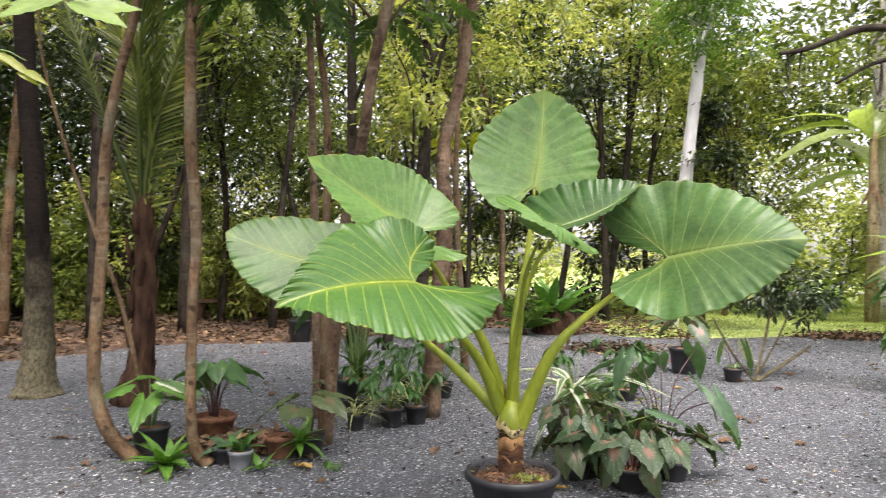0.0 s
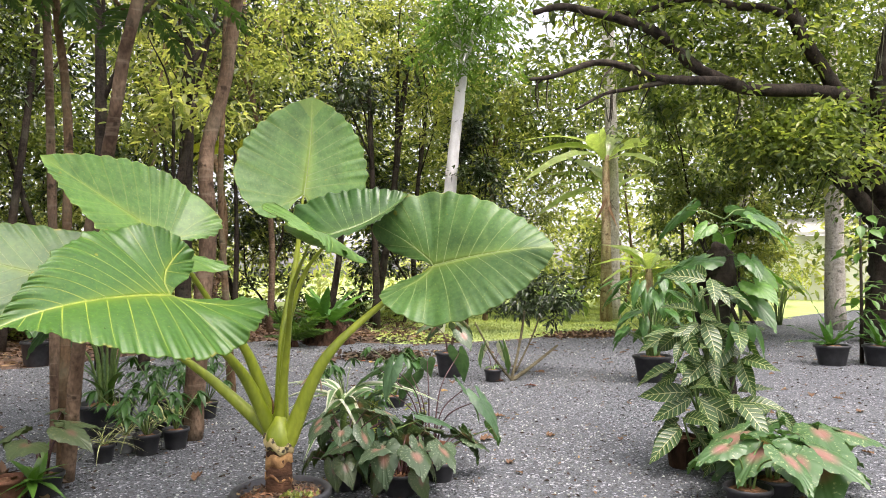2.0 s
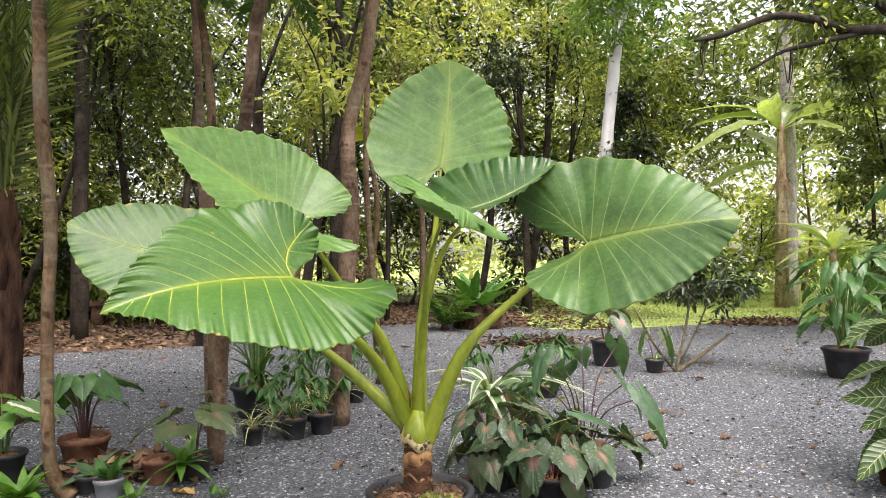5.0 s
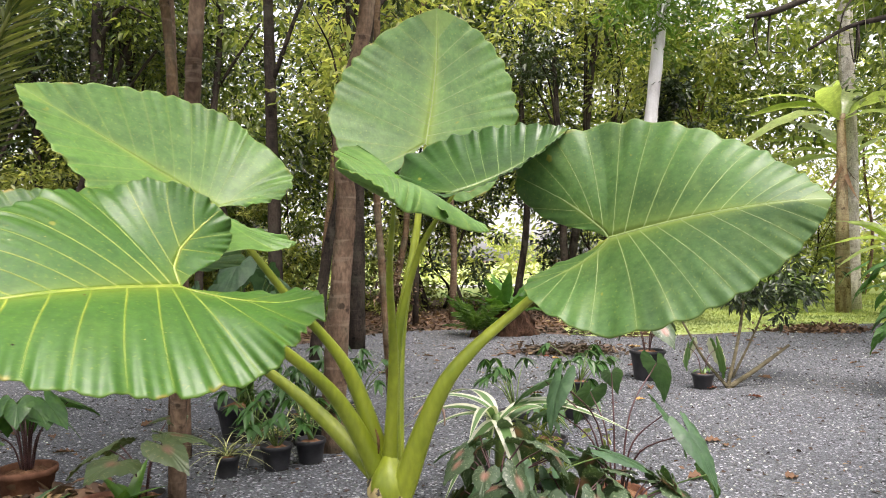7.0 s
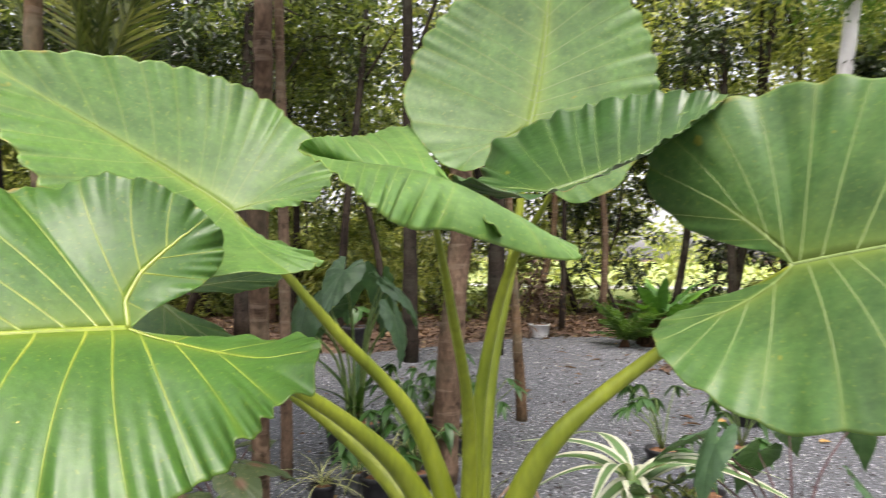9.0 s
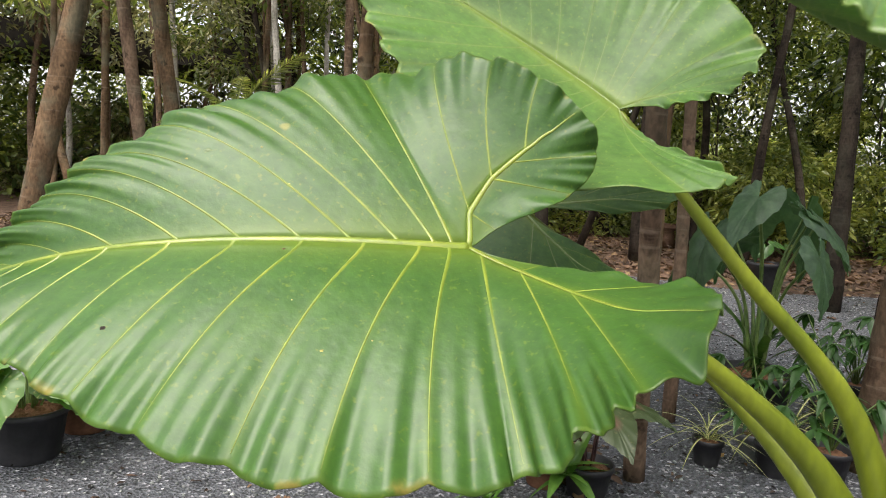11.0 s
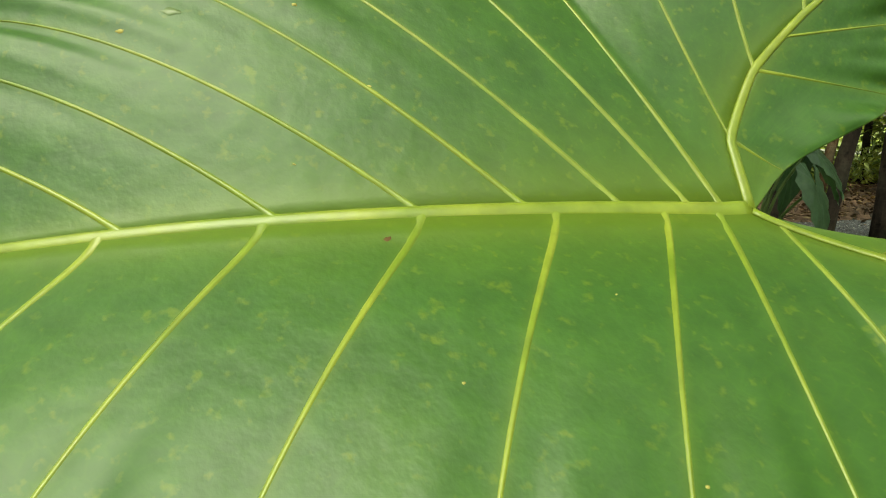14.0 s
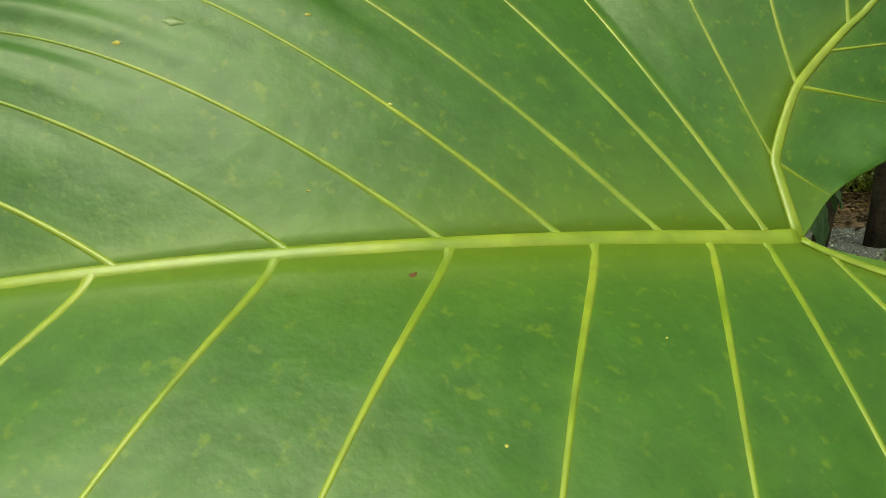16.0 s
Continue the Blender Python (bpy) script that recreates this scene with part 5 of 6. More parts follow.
rosette(p, "widestrap:plant_green", 9, 0.3, 1.1, 42, (55, 88))
ROW = [(-0.776, 5.86, "plastic_black"), (-0.663, 6.14, "plastic_grey"), (-0.554, 6.38, "plastic_black"), (-0.453, 6.62, "plastic_black"), (-0.36, 6.84, "plastic_black"), (-0.26, 7.08, "plastic_black")]
for i, (x, y, c) in enumerate(ROW):
    p = thing("spider_plant", "spider plant with pale arching leaves in a small %s pot" % ("grey" if "grey" in c else "black"), "potted plant", spot(x, y), group="row of spider plants")
    pot(p, 0.075, 0.135, M[c])
    rosette(p, "strap:spider", 24, 0.13, 0.8, 50 + i, (15, 85), 0.012)
for i, (x, y, h) in enumerate([(-0.55, 7.0, 0.5), (-0.3, 7.3, 0.55), (-0.75, 6.45, 0.35), (-0.55, 7.6, 0.5), (-0.12, 7.35, 0.4), (-0.3, 6.16, 0.42), (-0.5, 6.02, 0.3)]):
    p = thing("lobed_leaf_plant", "dark green plant with deeply lobed leaves in a black pot", "potted plant", spot(x, y), group="lobed leaf plants")
    pot(p, 0.1, 0.16, M["plastic_black"])
    r3 = np.random.default_rng(60 + i)
    for k in range(9):
        a, s, hh = r3.uniform(0, 6.28), r3.uniform(0.08, 0.28), h * r3.uniform(0.5, 1)
        e = np.array([math.cos(a) * s, math.sin(a) * s, 0.15 + hh])
        part("stalk", mesh("stalk", *tube([(0, 0, 0.13), e * [0.4, 0.4, 0.7], e], [0.006, 0.005, 0.003], 5), M["stem_green"]), p)
        for q in range(5):
            part("leaf", shape("lobe:plant_green"), p, m=turn_to(e, math.degrees(a) - 90 + (q - 2) * 38, r3.uniform(-45, 0), 0, r3.uniform(0.8, 1.3)))

# right of the giant plant
p = thing("caladium", "speckled caladium with pink-centred leaves in a black pot", "potted plant", spot(0.86, 4.72), group="caladiums")
pot(p, 0.12, 0.16, M["plastic_black"])
# low dark leaves added in place of the shadow that hides the pot
stalked(p, "heart:caladium_dark", 12, 0.1, 0.12, 0.28, 0.5, "stem_dark", 171, (-80, -45))
stalked(p, "heart:caladium_grey", 15, 0.15, 0.36, 0.3, 0.6, "stem_dark", 71, (-65, 0))
p = thing("caladium", "speckled caladium with reddish leaf hearts close to the gravel", "potted plant", spot(1.18, 4.5), group="caladiums")
pot(p, 0.12, 0.14, M["plastic_black"])
# again dark leaves laid low, standing for shadow round this pot
stalked(p, "heart:caladium_dark", 12, 0.1, 0.1, 0.26, 0.5, "stem_dark", 172, (-80, -45))
stalked(p, "heart:caladium_grey", 13, 0.13, 0.24, 0.34, 0.68, "stem_dark", 72, (-65, -5))
p = thing("caladium", "pale green caladium with a pink heart on a leaning stalk", "potted plant", spot(1.5, 4.72), group="caladiums")
pot(p, 0.1, 0.13, M["plastic_black"])
stalked(p, "heart:caladium_grey", 7, 0.12, 0.26, 0.3, 0.65, "stem_dark", 73, (-60, -5))
stalked(p, "heart:caladium", 2, 0.12, 0.2, 0.42, 0.7, "stem_green", 173, (-70, -50), azimuth=[-75])
p = thing("arrow_leaf_plant", "green arrow-leaved plant with pale midribs in a black pot", "potted plant", spot(1.08, 4.86), group="arrow leaf plants")
pot(p, 0.14, 0.17, M["plastic_black"])
stalked(p, "arrow:plant_blue", 9, 0.16, 0.26, 0.38, 0.75, "stem_green", 74, (-50, -10))
p = thing("arrow_leaf_plant", "bluish arrow-leaved plant with dark stalks in a terracotta pot", "potted plant", spot(1.5, 5.0), group="arrow leaf plants")
pot(p, 0.15, 0.17, M["terracotta"])
stalked(p, "arrow:plant_blue", 8, 0.16, 0.62, 0.46, 0.75, "stem_dark", 75, (-55, -20), azimuth=[60, -20, -60, -100, -130, 130, 20])
p = thing("striped_crinum", "white-striped strap-leaved plant in a black pot", "potted plant", spot(0.92, 5.25))
pot(p, 0.12, 0.2, M["plastic_black"])
part("stem", mesh("stem", *tube([(0, 0, 0.15), (0, 0, 0.4), (-0.02, -0.02, 0.52)], [0.03, 0.025, 0.02], 8), M["stem_green"]), p)
rosette(p, "crinum:whitestripe", 12, 0.46, 1.0, 76, (15, 62))
p = thing("small_leaf_plant", "small bright green bushy plant in a black pot", "potted plant", spot(1.14, 5.3))
pot(p, 0.1, 0.15, M["plastic_black"])
r3 = np.random.default_rng(77)
Q, D = clumped(r3.normal(0, 0.09, (26, 3)) * [1, 1, 0.8] + [0, 0, 0.3], 0.07, 14, r3)
part("foliage", mesh("foliage", *leaf_cloud(Q, D, 0.045, 0.02, r3), M["leaf_light"], smooth=False), p)
for i, (x, y) in enumerate([(1.35, 6.3), (1.75, 7.4), (2.0, 8.6), (1.2, 7.2)]):
    p = thing("lobed_leaf_plant", "mid-green philodendron with lobed leaves in a low pot", "potted plant", spot(x, y), group="philodendrons")
    pot(p, 0.12, 0.12, M["plastic_black"])
    r3 = np.random.default_rng(80 + i)
    for k in range(8):
        a, s, hh = r3.uniform(0, 6.28), r3.uniform(0.1, 0.34), 0.42 * r3.uniform(0.5, 1)
        e = np.array([math.cos(a) * s, math.sin(a) * s, 0.1 + hh])
        part("stalk", mesh("stalk", *tube([(0, 0, 0.1), e * [0.4, 0.4, 0.7], e], [0.006, 0.005, 0.003], 5), M["stem_green"]), p)
        for q in range(5):
            part("leaf", shape("lobe:plant_green"), p, m=turn_to(e, math.degrees(a) - 90 + (q - 2) * 36, r3.uniform(-45, 0), 0, r3.uniform(1.0, 1.6)))
p = thing("potted_caladium", "tall black nursery pot with a few thin-stalked leaves", "potted plant", spot(2.9, 9.3))
pot(p, 0.19, 0.33, M["plastic_black"], rim=0.03)
stalked(p, "heart:caladium_grey", 6, 0.3, 0.45, 0.28, 0.95, "stem_dark", 78, (-60, -20))
p = thing("small_black_pot", "small black pot with a pale-leaved caladium", "potted plant", spot(3.3, 8.7))
pot(p, 0.11, 0.16, M["plastic_black"])
stalked(p, "heart:whitestripe", 2, 0.15, 0.45, 0.2, 1.2, "stem_dark", 79, (-75, -60))
stalked(p, "tiny:plant_bright", 6, 0.15, 0.08, 0.1, 1.4, "stem_green", 81)

# the low leaning shrub by the lawn
p = thing("leaning_shrub", "leaning shrub with bare grey stems and a dark leafy top", "shrub", (3.55, 8.7, 0.0))
for pts, w in (([(0, 0, 0), (0.35, 0.1, 0.18), (0.75, 0.2, 0.42)], 0.03), ([(0, 0, 0), (0.2, 0.2, 0.45), (0.42, 0.5, 1.0)], 0.022), ([(0.02, 0, 0), (-0.2, 0.1, 0.3), (-0.42, 0.2, 0.75)], 0.02), ([(0.1, 0.1, 0.1), (0.5, 0.4, 0.6), (0.7, 0.5, 1.05)], 0.014)):
    part("stem", mesh("stem", *tube(glide(pts, 5), [w, w * 0.8, w * 0.5], 8, 0.06, np.random.default_rng(5)), M["moss_bark"]), p)
r3 = np.random.default_rng(90)
Q, D = clumped(r3.normal(0, 1, (60, 3)) * [0.28, 0.28, 0.17] + [0.55, 0.5, 1.12], 0.14, 20, r3)
part("crown", mesh("crown", *leaf_cloud(Q, D, 0.10, 0.04, r3), M["leaf_deep"], smooth=False), p)

# the stump with climbing plants, and the caladiums at its foot
p = thing("tree_stump", "tall weathered brown tree stump", "stump", (3.62, 4.62, 0.0))
part("trunk", mesh("trunk", *tube(glide([(0, 0, 0), (0.02, 0, 0.5), (0.0, 0.02, 1.1), (0.05, 0.02, 1.52), (0.08, 0.02, 1.6)], 5), [0.15, 0.11, 0.1, 0.12, 0.09, 0.03], 14, 0.16, np.random.default_rng(6)), M["bark_dark"]), p)
p = thing("zebra_plant", "zebra plant with cream-veined dark leaves climbing round a stump", "plant", (3.42, 4.42, 0.0))
r3 = np.random.default_rng(91)
# shoots, each with pairs of spreading leaves at its tip and joints
for x, y, z, n, size in ((-0.04, -0.05, 1.36, 7, 0.95), (-0.12, -0.06, 1.11, 7, 1.0), (0.10, -0.1, 1.02, 6, 1.0), (-0.10, -0.1, 0.86, 7, 1.1), (0.14, -0.12, 0.82, 7, 1.0), (-0.20, -0.08, 0.60, 7, 1.15), (0.06, -0.16, 0.56, 7, 1.15), (-0.28, -0.06, 0.40, 6, 1.1), (-0.27, -0.02, 0.78, 7, 1.05), (-0.22, 0.0, 1.0, 6, 1.0), (0.22, -0.1, 0.42, 5, 1.0), (-0.05, -0.15, 0.33, 6, 1.0), (0.45, -0.06, 0.47, 6, 0.8), (0.1, 0.15, 0.7, 6, 1.0), (-0.1, 0.16, 1.0, 6, 1.0)):
    tip = np.array([x, y, z])
    part("stem", mesh("stem", *tube(glide([(0.3 * x, 0.3 * y, max(0.0, z - 0.45)), (0.75 * x, 0.75 * y, z - 0.2), tip], 5), [0.011, 0.009, 0.006], 6), M["stem_green"]), p)
    for k in range(n):
        az = radians(-128 + (k - (n - 1) / 2) * 290 / n + r3.uniform(-16, 16))
        ahead = Vector((math.cos(az), math.sin(az), r3.uniform(-0.95, 0.5)))
        part("leaf", shape("zebra:zebra"), p, m=aim(tip - np.array([0, 0, 0.03 * (k % 3)]) + 0.03 * np.array(ahead), ahead, (-0.45 + r3.normal(0, 0.6), -0.45 + r3.normal(0, 0.6), 0.7 + r3.normal(0, 0.3)), size * r3.uniform(0.45, 1.0)))
climber(p, "broad:plant_green", 8, [(0.15, 0.05, 0.2), (0.15, 0.05, 0.8), (0.15, 0.1, 1.2)], 0.26, 0.95, 93, (-75, -10))
for k in range(5):
    a = k * 1.3
    part("stem", mesh("stem", *tube(glide([(0.05 * math.cos(a), 0.05 * math.sin(a), 0), (0.1 * math.cos(a), 0.1 * math.sin(a), 0.6), (-0.05 + 0.08 * math.cos(a), 0.08 * math.sin(a), 1.3)], 5), [0.012, 0.01, 0.006], 6), M["stem_green"]), p)
p = thing("pothos", "pothos with large glossy leaves on top of the stump", "plant", (3.62, 4.62, 1.45))
climber(p, "heart:plant_green", 13, [(0.06, 0.04, -0.2), (0.05, 0, 0.1), (0.08, 0, 0.38)], 0.25, 0.95, 94, (-50, 5))
climber(p, "heart:plant_bright", 9, [(0.2, 0, -0.35), (0.05, 0, 0.3)], 0.3, 0.8, 95, (-60, 0))
p = thing("plastic_pot", "brown pot half hidden at the stump's foot", "pot", spot(3.26, 4.55))
pot(p, 0.12, 0.22, M["fibre"])
for i, (x, y, n, s) in enumerate([(3.32, 3.72, 9, 1.25), (3.75, 3.9, 9, 1.35), (3.05, 3.6, 5, 1.0)]):
    p = thing("caladium", "broad caladium leaves with pink hearts spreading over a low pot", "potted plant", spot(x, y), group="caladiums by the stump")
    pot(p, 0.13, 0.15, M["plastic_black"])
    stalked(p, "heart:caladium", n, 0.14, 0.26, 0.38, s, "stem_green", 96 + i, (-35, 5), 0.008)
p = thing("philodendron", "dark green philodendron in a large black pot", "potted plant", spot(5.28, 8.15))
pot(p, 0.24, 0.33, M["plastic_black"], rim=0.03)
stalked(p, "arrow:plant_green", 30, 0.3, 1.0, 0.66, 0.8, "stem_green", 101, (-65, -10), 0.008)
stalked(p, "arrow:plant_green", 18, 0.3, 0.5, 0.66, 0.75, "stem_green", 102, (-60, -10), 0.008)

# far right pots and posts
for i, (x, y) in enumerate([(8.7, 8.75), (9.35, 8.5), (10.0, 8.9)]):
    p = thing("potted_palm", "small palm in a black nursery pot", "potted plant", spot(x, y), group="pots along the far edge")
    pot(p, 0.24, 0.3, M["plastic_black"], rim=0.03)
    rosette(p, "fern:plant_green", 9, 0.28, 0.75, 110 + i, (15, 75))
for i, x in enumerate((9.25, 9.55)):
    p = thing("post", "thin brown stem with a few leaves standing in the gravel", "post", (x, 8.75 - 0.2 * i, 0), group="thin posts")
    part("pole", mesh("pole", *tube([(0, 0, 0), (0.02, 0, 1.0), (0.03, 0, 2.3)], [0.03, 0.024, 0.012], 8, 0.04, np.random.default_rng(i)), M["bark_dark"]), p)
    climber(p, "oval:plant_bright", 26, [(0, 0, 0.6), (0.02, 0, 2.2)], 0.26, 1.4, 115 + i)

# left foreground: variegated pothos
p = thing("pothos", "variegated yellow-green pothos in a black pot", "potted plant", spot(-2.85, 3.36))
pot(p, 0.17, 0.24, M["plastic_black"])
stalked(p, "heart:plant_bright", 12, 0.22, 0.32, 0.3, 0.75, "stem_green", 121, (-50, 0))
stalked(p, "heart:variegated", 8, 0.22, 0.25, 0.35, 0.7, "stem_green", 122, (-50, 0))
p = thing("pothos", "leafy green pothos beside a clay pot", "potted plant", spot(-3.05, 3.68))
pot(p, 0.15, 0.22, M["terracotta"])
stalked(p, "heart:plant_green", 14, 0.2, 0.42, 0.32, 0.75, "stem_green", 123, (-50, 0))

# at the edge of the woods
p = thing("nursery_pot", "wide black nursery pot with a low plant at the gravel edge", "potted plant", spot(-2.83, 12.2))
pot(p, 0.22, 0.38, M["plastic_black"], rim=0.035)
stalked(p, "round:plant_green", 8, 0.36, 0.3, 0.25, 0.9, "stem_dark", 124)
p = thing("white_pot", "small white plastic pot with a brown dry shrub", "potted plant", spot(-0.32, 14.9))
pot(p, 0.2, 0.24, M["plastic_white"])
r3 = np.random.default_rng(125)
Q, D = clumped(r3.normal(0, 1, (40, 3)) * [0.16, 0.16, 0.35] + [0, 0, 0.75], 0.12, 14, r3)
part("foliage", mesh("foliage", *leaf_cloud(Q, D, 0.12, 0.04, r3), M["dry"], smooth=False), p)
part("stem", mesh("stem", *tube([(0, 0, 0.2), (0, 0, 1.0)], [0.03, 0.02], 6), M["bark"]), p)
p = thing("bird_nest_fern", "large bird's nest fern growing on a dark mound", "fern", (1.82, 14.3, 0.0))
V, F = lathe([(0.5, 0.0), (0.46, 0.08), (0.40, 0.2), (0.36, 0.34), (0.22, 0.42), (0.001, 0.44)], 28)
V = V * np.random.default_rng(4).uniform(0.82, 1.15, (len(V), 1))
part("mound", mesh("mound", V, F, M["fibre"]), p, "dark fibrous root mound")
for k in range(9):
    part("dry_leaf", shape("nest:dry_blade"), p, "withered brown frond", m=turn_to((0, 0, 0.36), 41 * k, -38 + 4 * (k % 3), 0, 0.75))
rosette(p, "nest:plant_green", 13, 0.38, 1.15, 126, (15, 72), 0.08)
rosette(p, "nest:plant_bright", 4, 0.38, 1.2, 127, (35, 70), 0.08)
p = thing("bench", "low brown wooden bench under the trees", "bench", (-5.6, 16.2, 0.0), 6)
part("seat", mesh("seat", [(x, y, z) for x in (-0.8, 0.8) for y in (-0.2, 0.2) for z in (0.42, 0.5)], [[0, 1, 3, 2], [4, 6, 7, 5], [0, 4, 5, 1], [2, 3, 7, 6], [0, 2, 6, 4], [1, 5, 7, 3]], M["wood_grey"], smooth=False), p)
for x in (-0.6, 0.6):
    part("leg", mesh("leg", *tube([(x, 0, 0), (x, 0, 0.43)], [0.13, 0.12], 10, 0.05, r3), M["wood_grey"]), p)


# ---- fronds, palms and other single trees ----
def frond_mesh(key, length, leaflets, leaf_len, leaf_w, arch, material, seed, hang=0.3, bare=0.05, splay=1.0):
    """A feather-shaped leaf: a curved midrib with two rows of leaflets, one mesh."""
    r = np.random.default_rng(seed)
    t = np.linspace(0, 1, leaflets)
    line = np.stack([0 * t, length * t, arch * length * (0.6 * t - t ** 2)], -1)
    V, F = tube(line, [0.012 * length, 0.008 * length, 0.002 * length], 5)
    F = [f for f in F if len(f) == 4]
    cut = max(2, int(bare * leaflets))
    k = line[cut:]
    prof = np.sin(np.pi * np.clip(0.12 + 0.84 * (t[cut:] - bare) / (1 - bare), 0, 1)) ** 0.6
    P, D, L = [], [], []
    for s in (1, -1):
        P.append(k)
        D.append(np.stack([s * splay * np.ones(len(k)), 0.55 + 0.5 * t[cut:], -hang + r.normal(0, 0.08, len(k))], -1))
        L.append(prof)
    P, D, L = np.vstack(P), np.vstack(D), np.concatenate(L)
    V2, F2 = leaf_cloud(P, D, leaf_len * L, leaf_w * np.ones(len(P)), r, 0.1, 0.2)
    return mesh(key, np.vstack([V, V2]), np.vstack([np.array(F), F2 + len(V)]), M[material], smooth=False)


FROND = {
    "palm": frond_mesh("frond", 2.3, 46, 0.40, 0.02, 0.25, "leaf_mid", 1),
    "palm_yellow": frond_mesh("frond", 2.0, 50, 0.38, 0.028, 0.45, "leaf_light", 2),
    "palm_upright": frond_mesh("frond", 2.5, 60, 0.26, 0.018, 0.10, "leaf_mid", 4, 0.25, 0.32, 0.42),
    "feather": frond_mesh("feather_leaf", 0.42, 20, 0.10, 0.028, 0.4, "leaf_feather", 3, 0.1),
}


def fronds(parent, key, n, at, tilt, seed, size=1.0, name="frond"):
    r = np.random.default_rng(seed)
    for i in range(n):
        part(name, FROND[key], parent, m=turn_to(at, 137.5 * i + r.uniform(-20, 20), r.uniform(*tilt), r.uniform(-20, 20), size * r.uniform(0.8, 1.15)))


p = tree("palm_tree", "young palm with a brown fibrous trunk and upright green fronds", [(-3.1, 6.74, 0), (-3.02, 6.74, 0.41), (-2.99, 6.74, 1.07), (-3.01, 6.74, 1.56), (-3.02, 6.74, 2.05)], [0.21, 0.125, 0.10, 0.09, 0.075], "fibre", category="palm")
fronds(p, "palm_upright", 9, (0.08, 0, 1.75), (82, 90), 131, 1.0)
fronds(p, "palm_yellow", 2, (0.08, 0, 1.8), (80, 90), 132)
r4 = np.random.default_rng(133)
for i in range(16):
    a, z = i * 2.4, 0.15 + i * 0.1
    part("leaf_base", mesh("leaf_base", *tube([(0.08 * math.cos(a) + 0.06, 0.08 * math.sin(a), z), (0.12 * math.cos(a) + 0.07, 0.12 * math.sin(a), z + 0.14), (0.15 * math.cos(a) + 0.07, 0.15 * math.sin(a), z + 0.28)], [0.035, 0.028, 0.008], 6, 0.1, r4), M["fibre"]), p)

fronds([o for o in scene.objects if o.name == "palm_tree"][0], "palm", 10, (-0.35, 0, 5.3), (-10, 70), 134, 1.3)
p = thing("vine", "thin bare brown vine reaching up between the slender trees", "vine", (0, 0, 0))
part("stem", mesh("stem", *tube(glide([(-2.2, 5.2, 0.0), (-2.28, 5.2, 0.43), (-2.44, 5.2, 1.06), (-2.67, 5.2, 1.65), (-2.92, 5.2, 2.33), (-3.09, 5.2, 2.93), (-3.14, 5.2, 3.4)], 6), [0.02, 0.017, 0.014, 0.01], 7), M["bark"]), p)

# feathery shoots on the trees over the yard
for path, n, seed in (([(-0.55, 5.4, 3.2), (-0.9, 5.1, 3.45), (-1.5, 4.95, 3.4)], 12, 141), ([(-0.55, 5.4, 3.15), (-0.3, 5.1, 3.3), (-0.05, 4.9, 3.25)], 9, 142), ([(-1.76, 4.78, 2.9), (-1.5, 4.8, 3.3), (-1.1, 4.9, 3.4)], 10, 143)):
    p = thing("feathery_branch", "drooping branch with feathery green leaves over the yard", "branch", tuple(path[0]), group="feathery branches")
    line = glide(path, 6) - np.array(path[0])
    part("twig", mesh("twig", *tube(line, [0.014, 0.009, 0.004], 6), M["bark"]), p)
    r4 = np.random.default_rng(seed)
    for i in range(n):
        part("leaf", FROND["feather"], p, m=turn_to(line[int(r4.integers(3, len(line)))], r4.uniform(0, 360), r4.uniform(-55, 5), r4.uniform(-25, 25), r4.uniform(0.8, 1.3)))

p = thing("sapling", "sapling whose broad light green leaves overhang the yard", "tree", (-2.3, 2.4, 0.0))
part("trunk", mesh("trunk", *tube(glide([(0, 0, 0), (0.05, 0.1, 1.2), (0.3, 0.1, 2.25), (0.9, 0.02, 2.33), (1.15, 0.0, 2.3)], 6), [0.03, 0.025, 0.015, 0.006, 0.004], 8), M["bark"]), p)
oval_leaf = blade(0.24, 0.10, oval, 0.12, 0.12, 12, 4, 0.1)
overhang = mesh("overhang_leaf", *oval_leaf[:2], M["overhang"], oval_leaf[2])
for at, tip, face in (((1.08, 0, 2.29), (1.33, -0.03, 2.21), -0.5), ((1.08, 0.02, 2.29), (1.24, 0.12, 2.33), -0.9), ((1.06, 0, 2.3), (0.90, -0.06, 2.25), -0.6), ((1.04, 0, 2.3), (0.80, 0.05, 2.33), -0.8), ((0.8, 0, 2.31), (0.82, -0.1, 2.17), -0.9), ((0.85, 0.03, 2.31), (0.62, -0.05, 2.22), -0.7), ((0.5, 0.0, 2.3), (0.45, -0.2, 2.2), -0.7)):
    part("leaf", overhang, p, m=aim(at, np.subtract(tip, at), (0.1, face, 0.6)))
p = thing("fern", "yellow-green fern leaf hanging over the edge of the yard", "fern", (-2.35, 2.62, 0.0))
part("stem", mesh("stem", *tube(glide([(0, 0, 0), (0.1, 0, 1.0), (0.5, 0, 2.1), (0.72, 0, 2.19), (0.84, 0, 2.15)], 6), [0.012, 0.009, 0.006, 0.004, 0.002], 6), M["stem_green"]), p)
for i in range(12):
    x = 0.52 + 0.029 * i
    z = 2.11 + 0.09 * math.sin(math.pi * min(1, i / 10)) ** 0.8
    part("leaflet", shape("lobe:fern_yellow"), p, m=aim((x, 0, z), (0.55, -0.15, -0.55 + 0.03 * i), (0.2, -0.8, 0.5), 0.85))

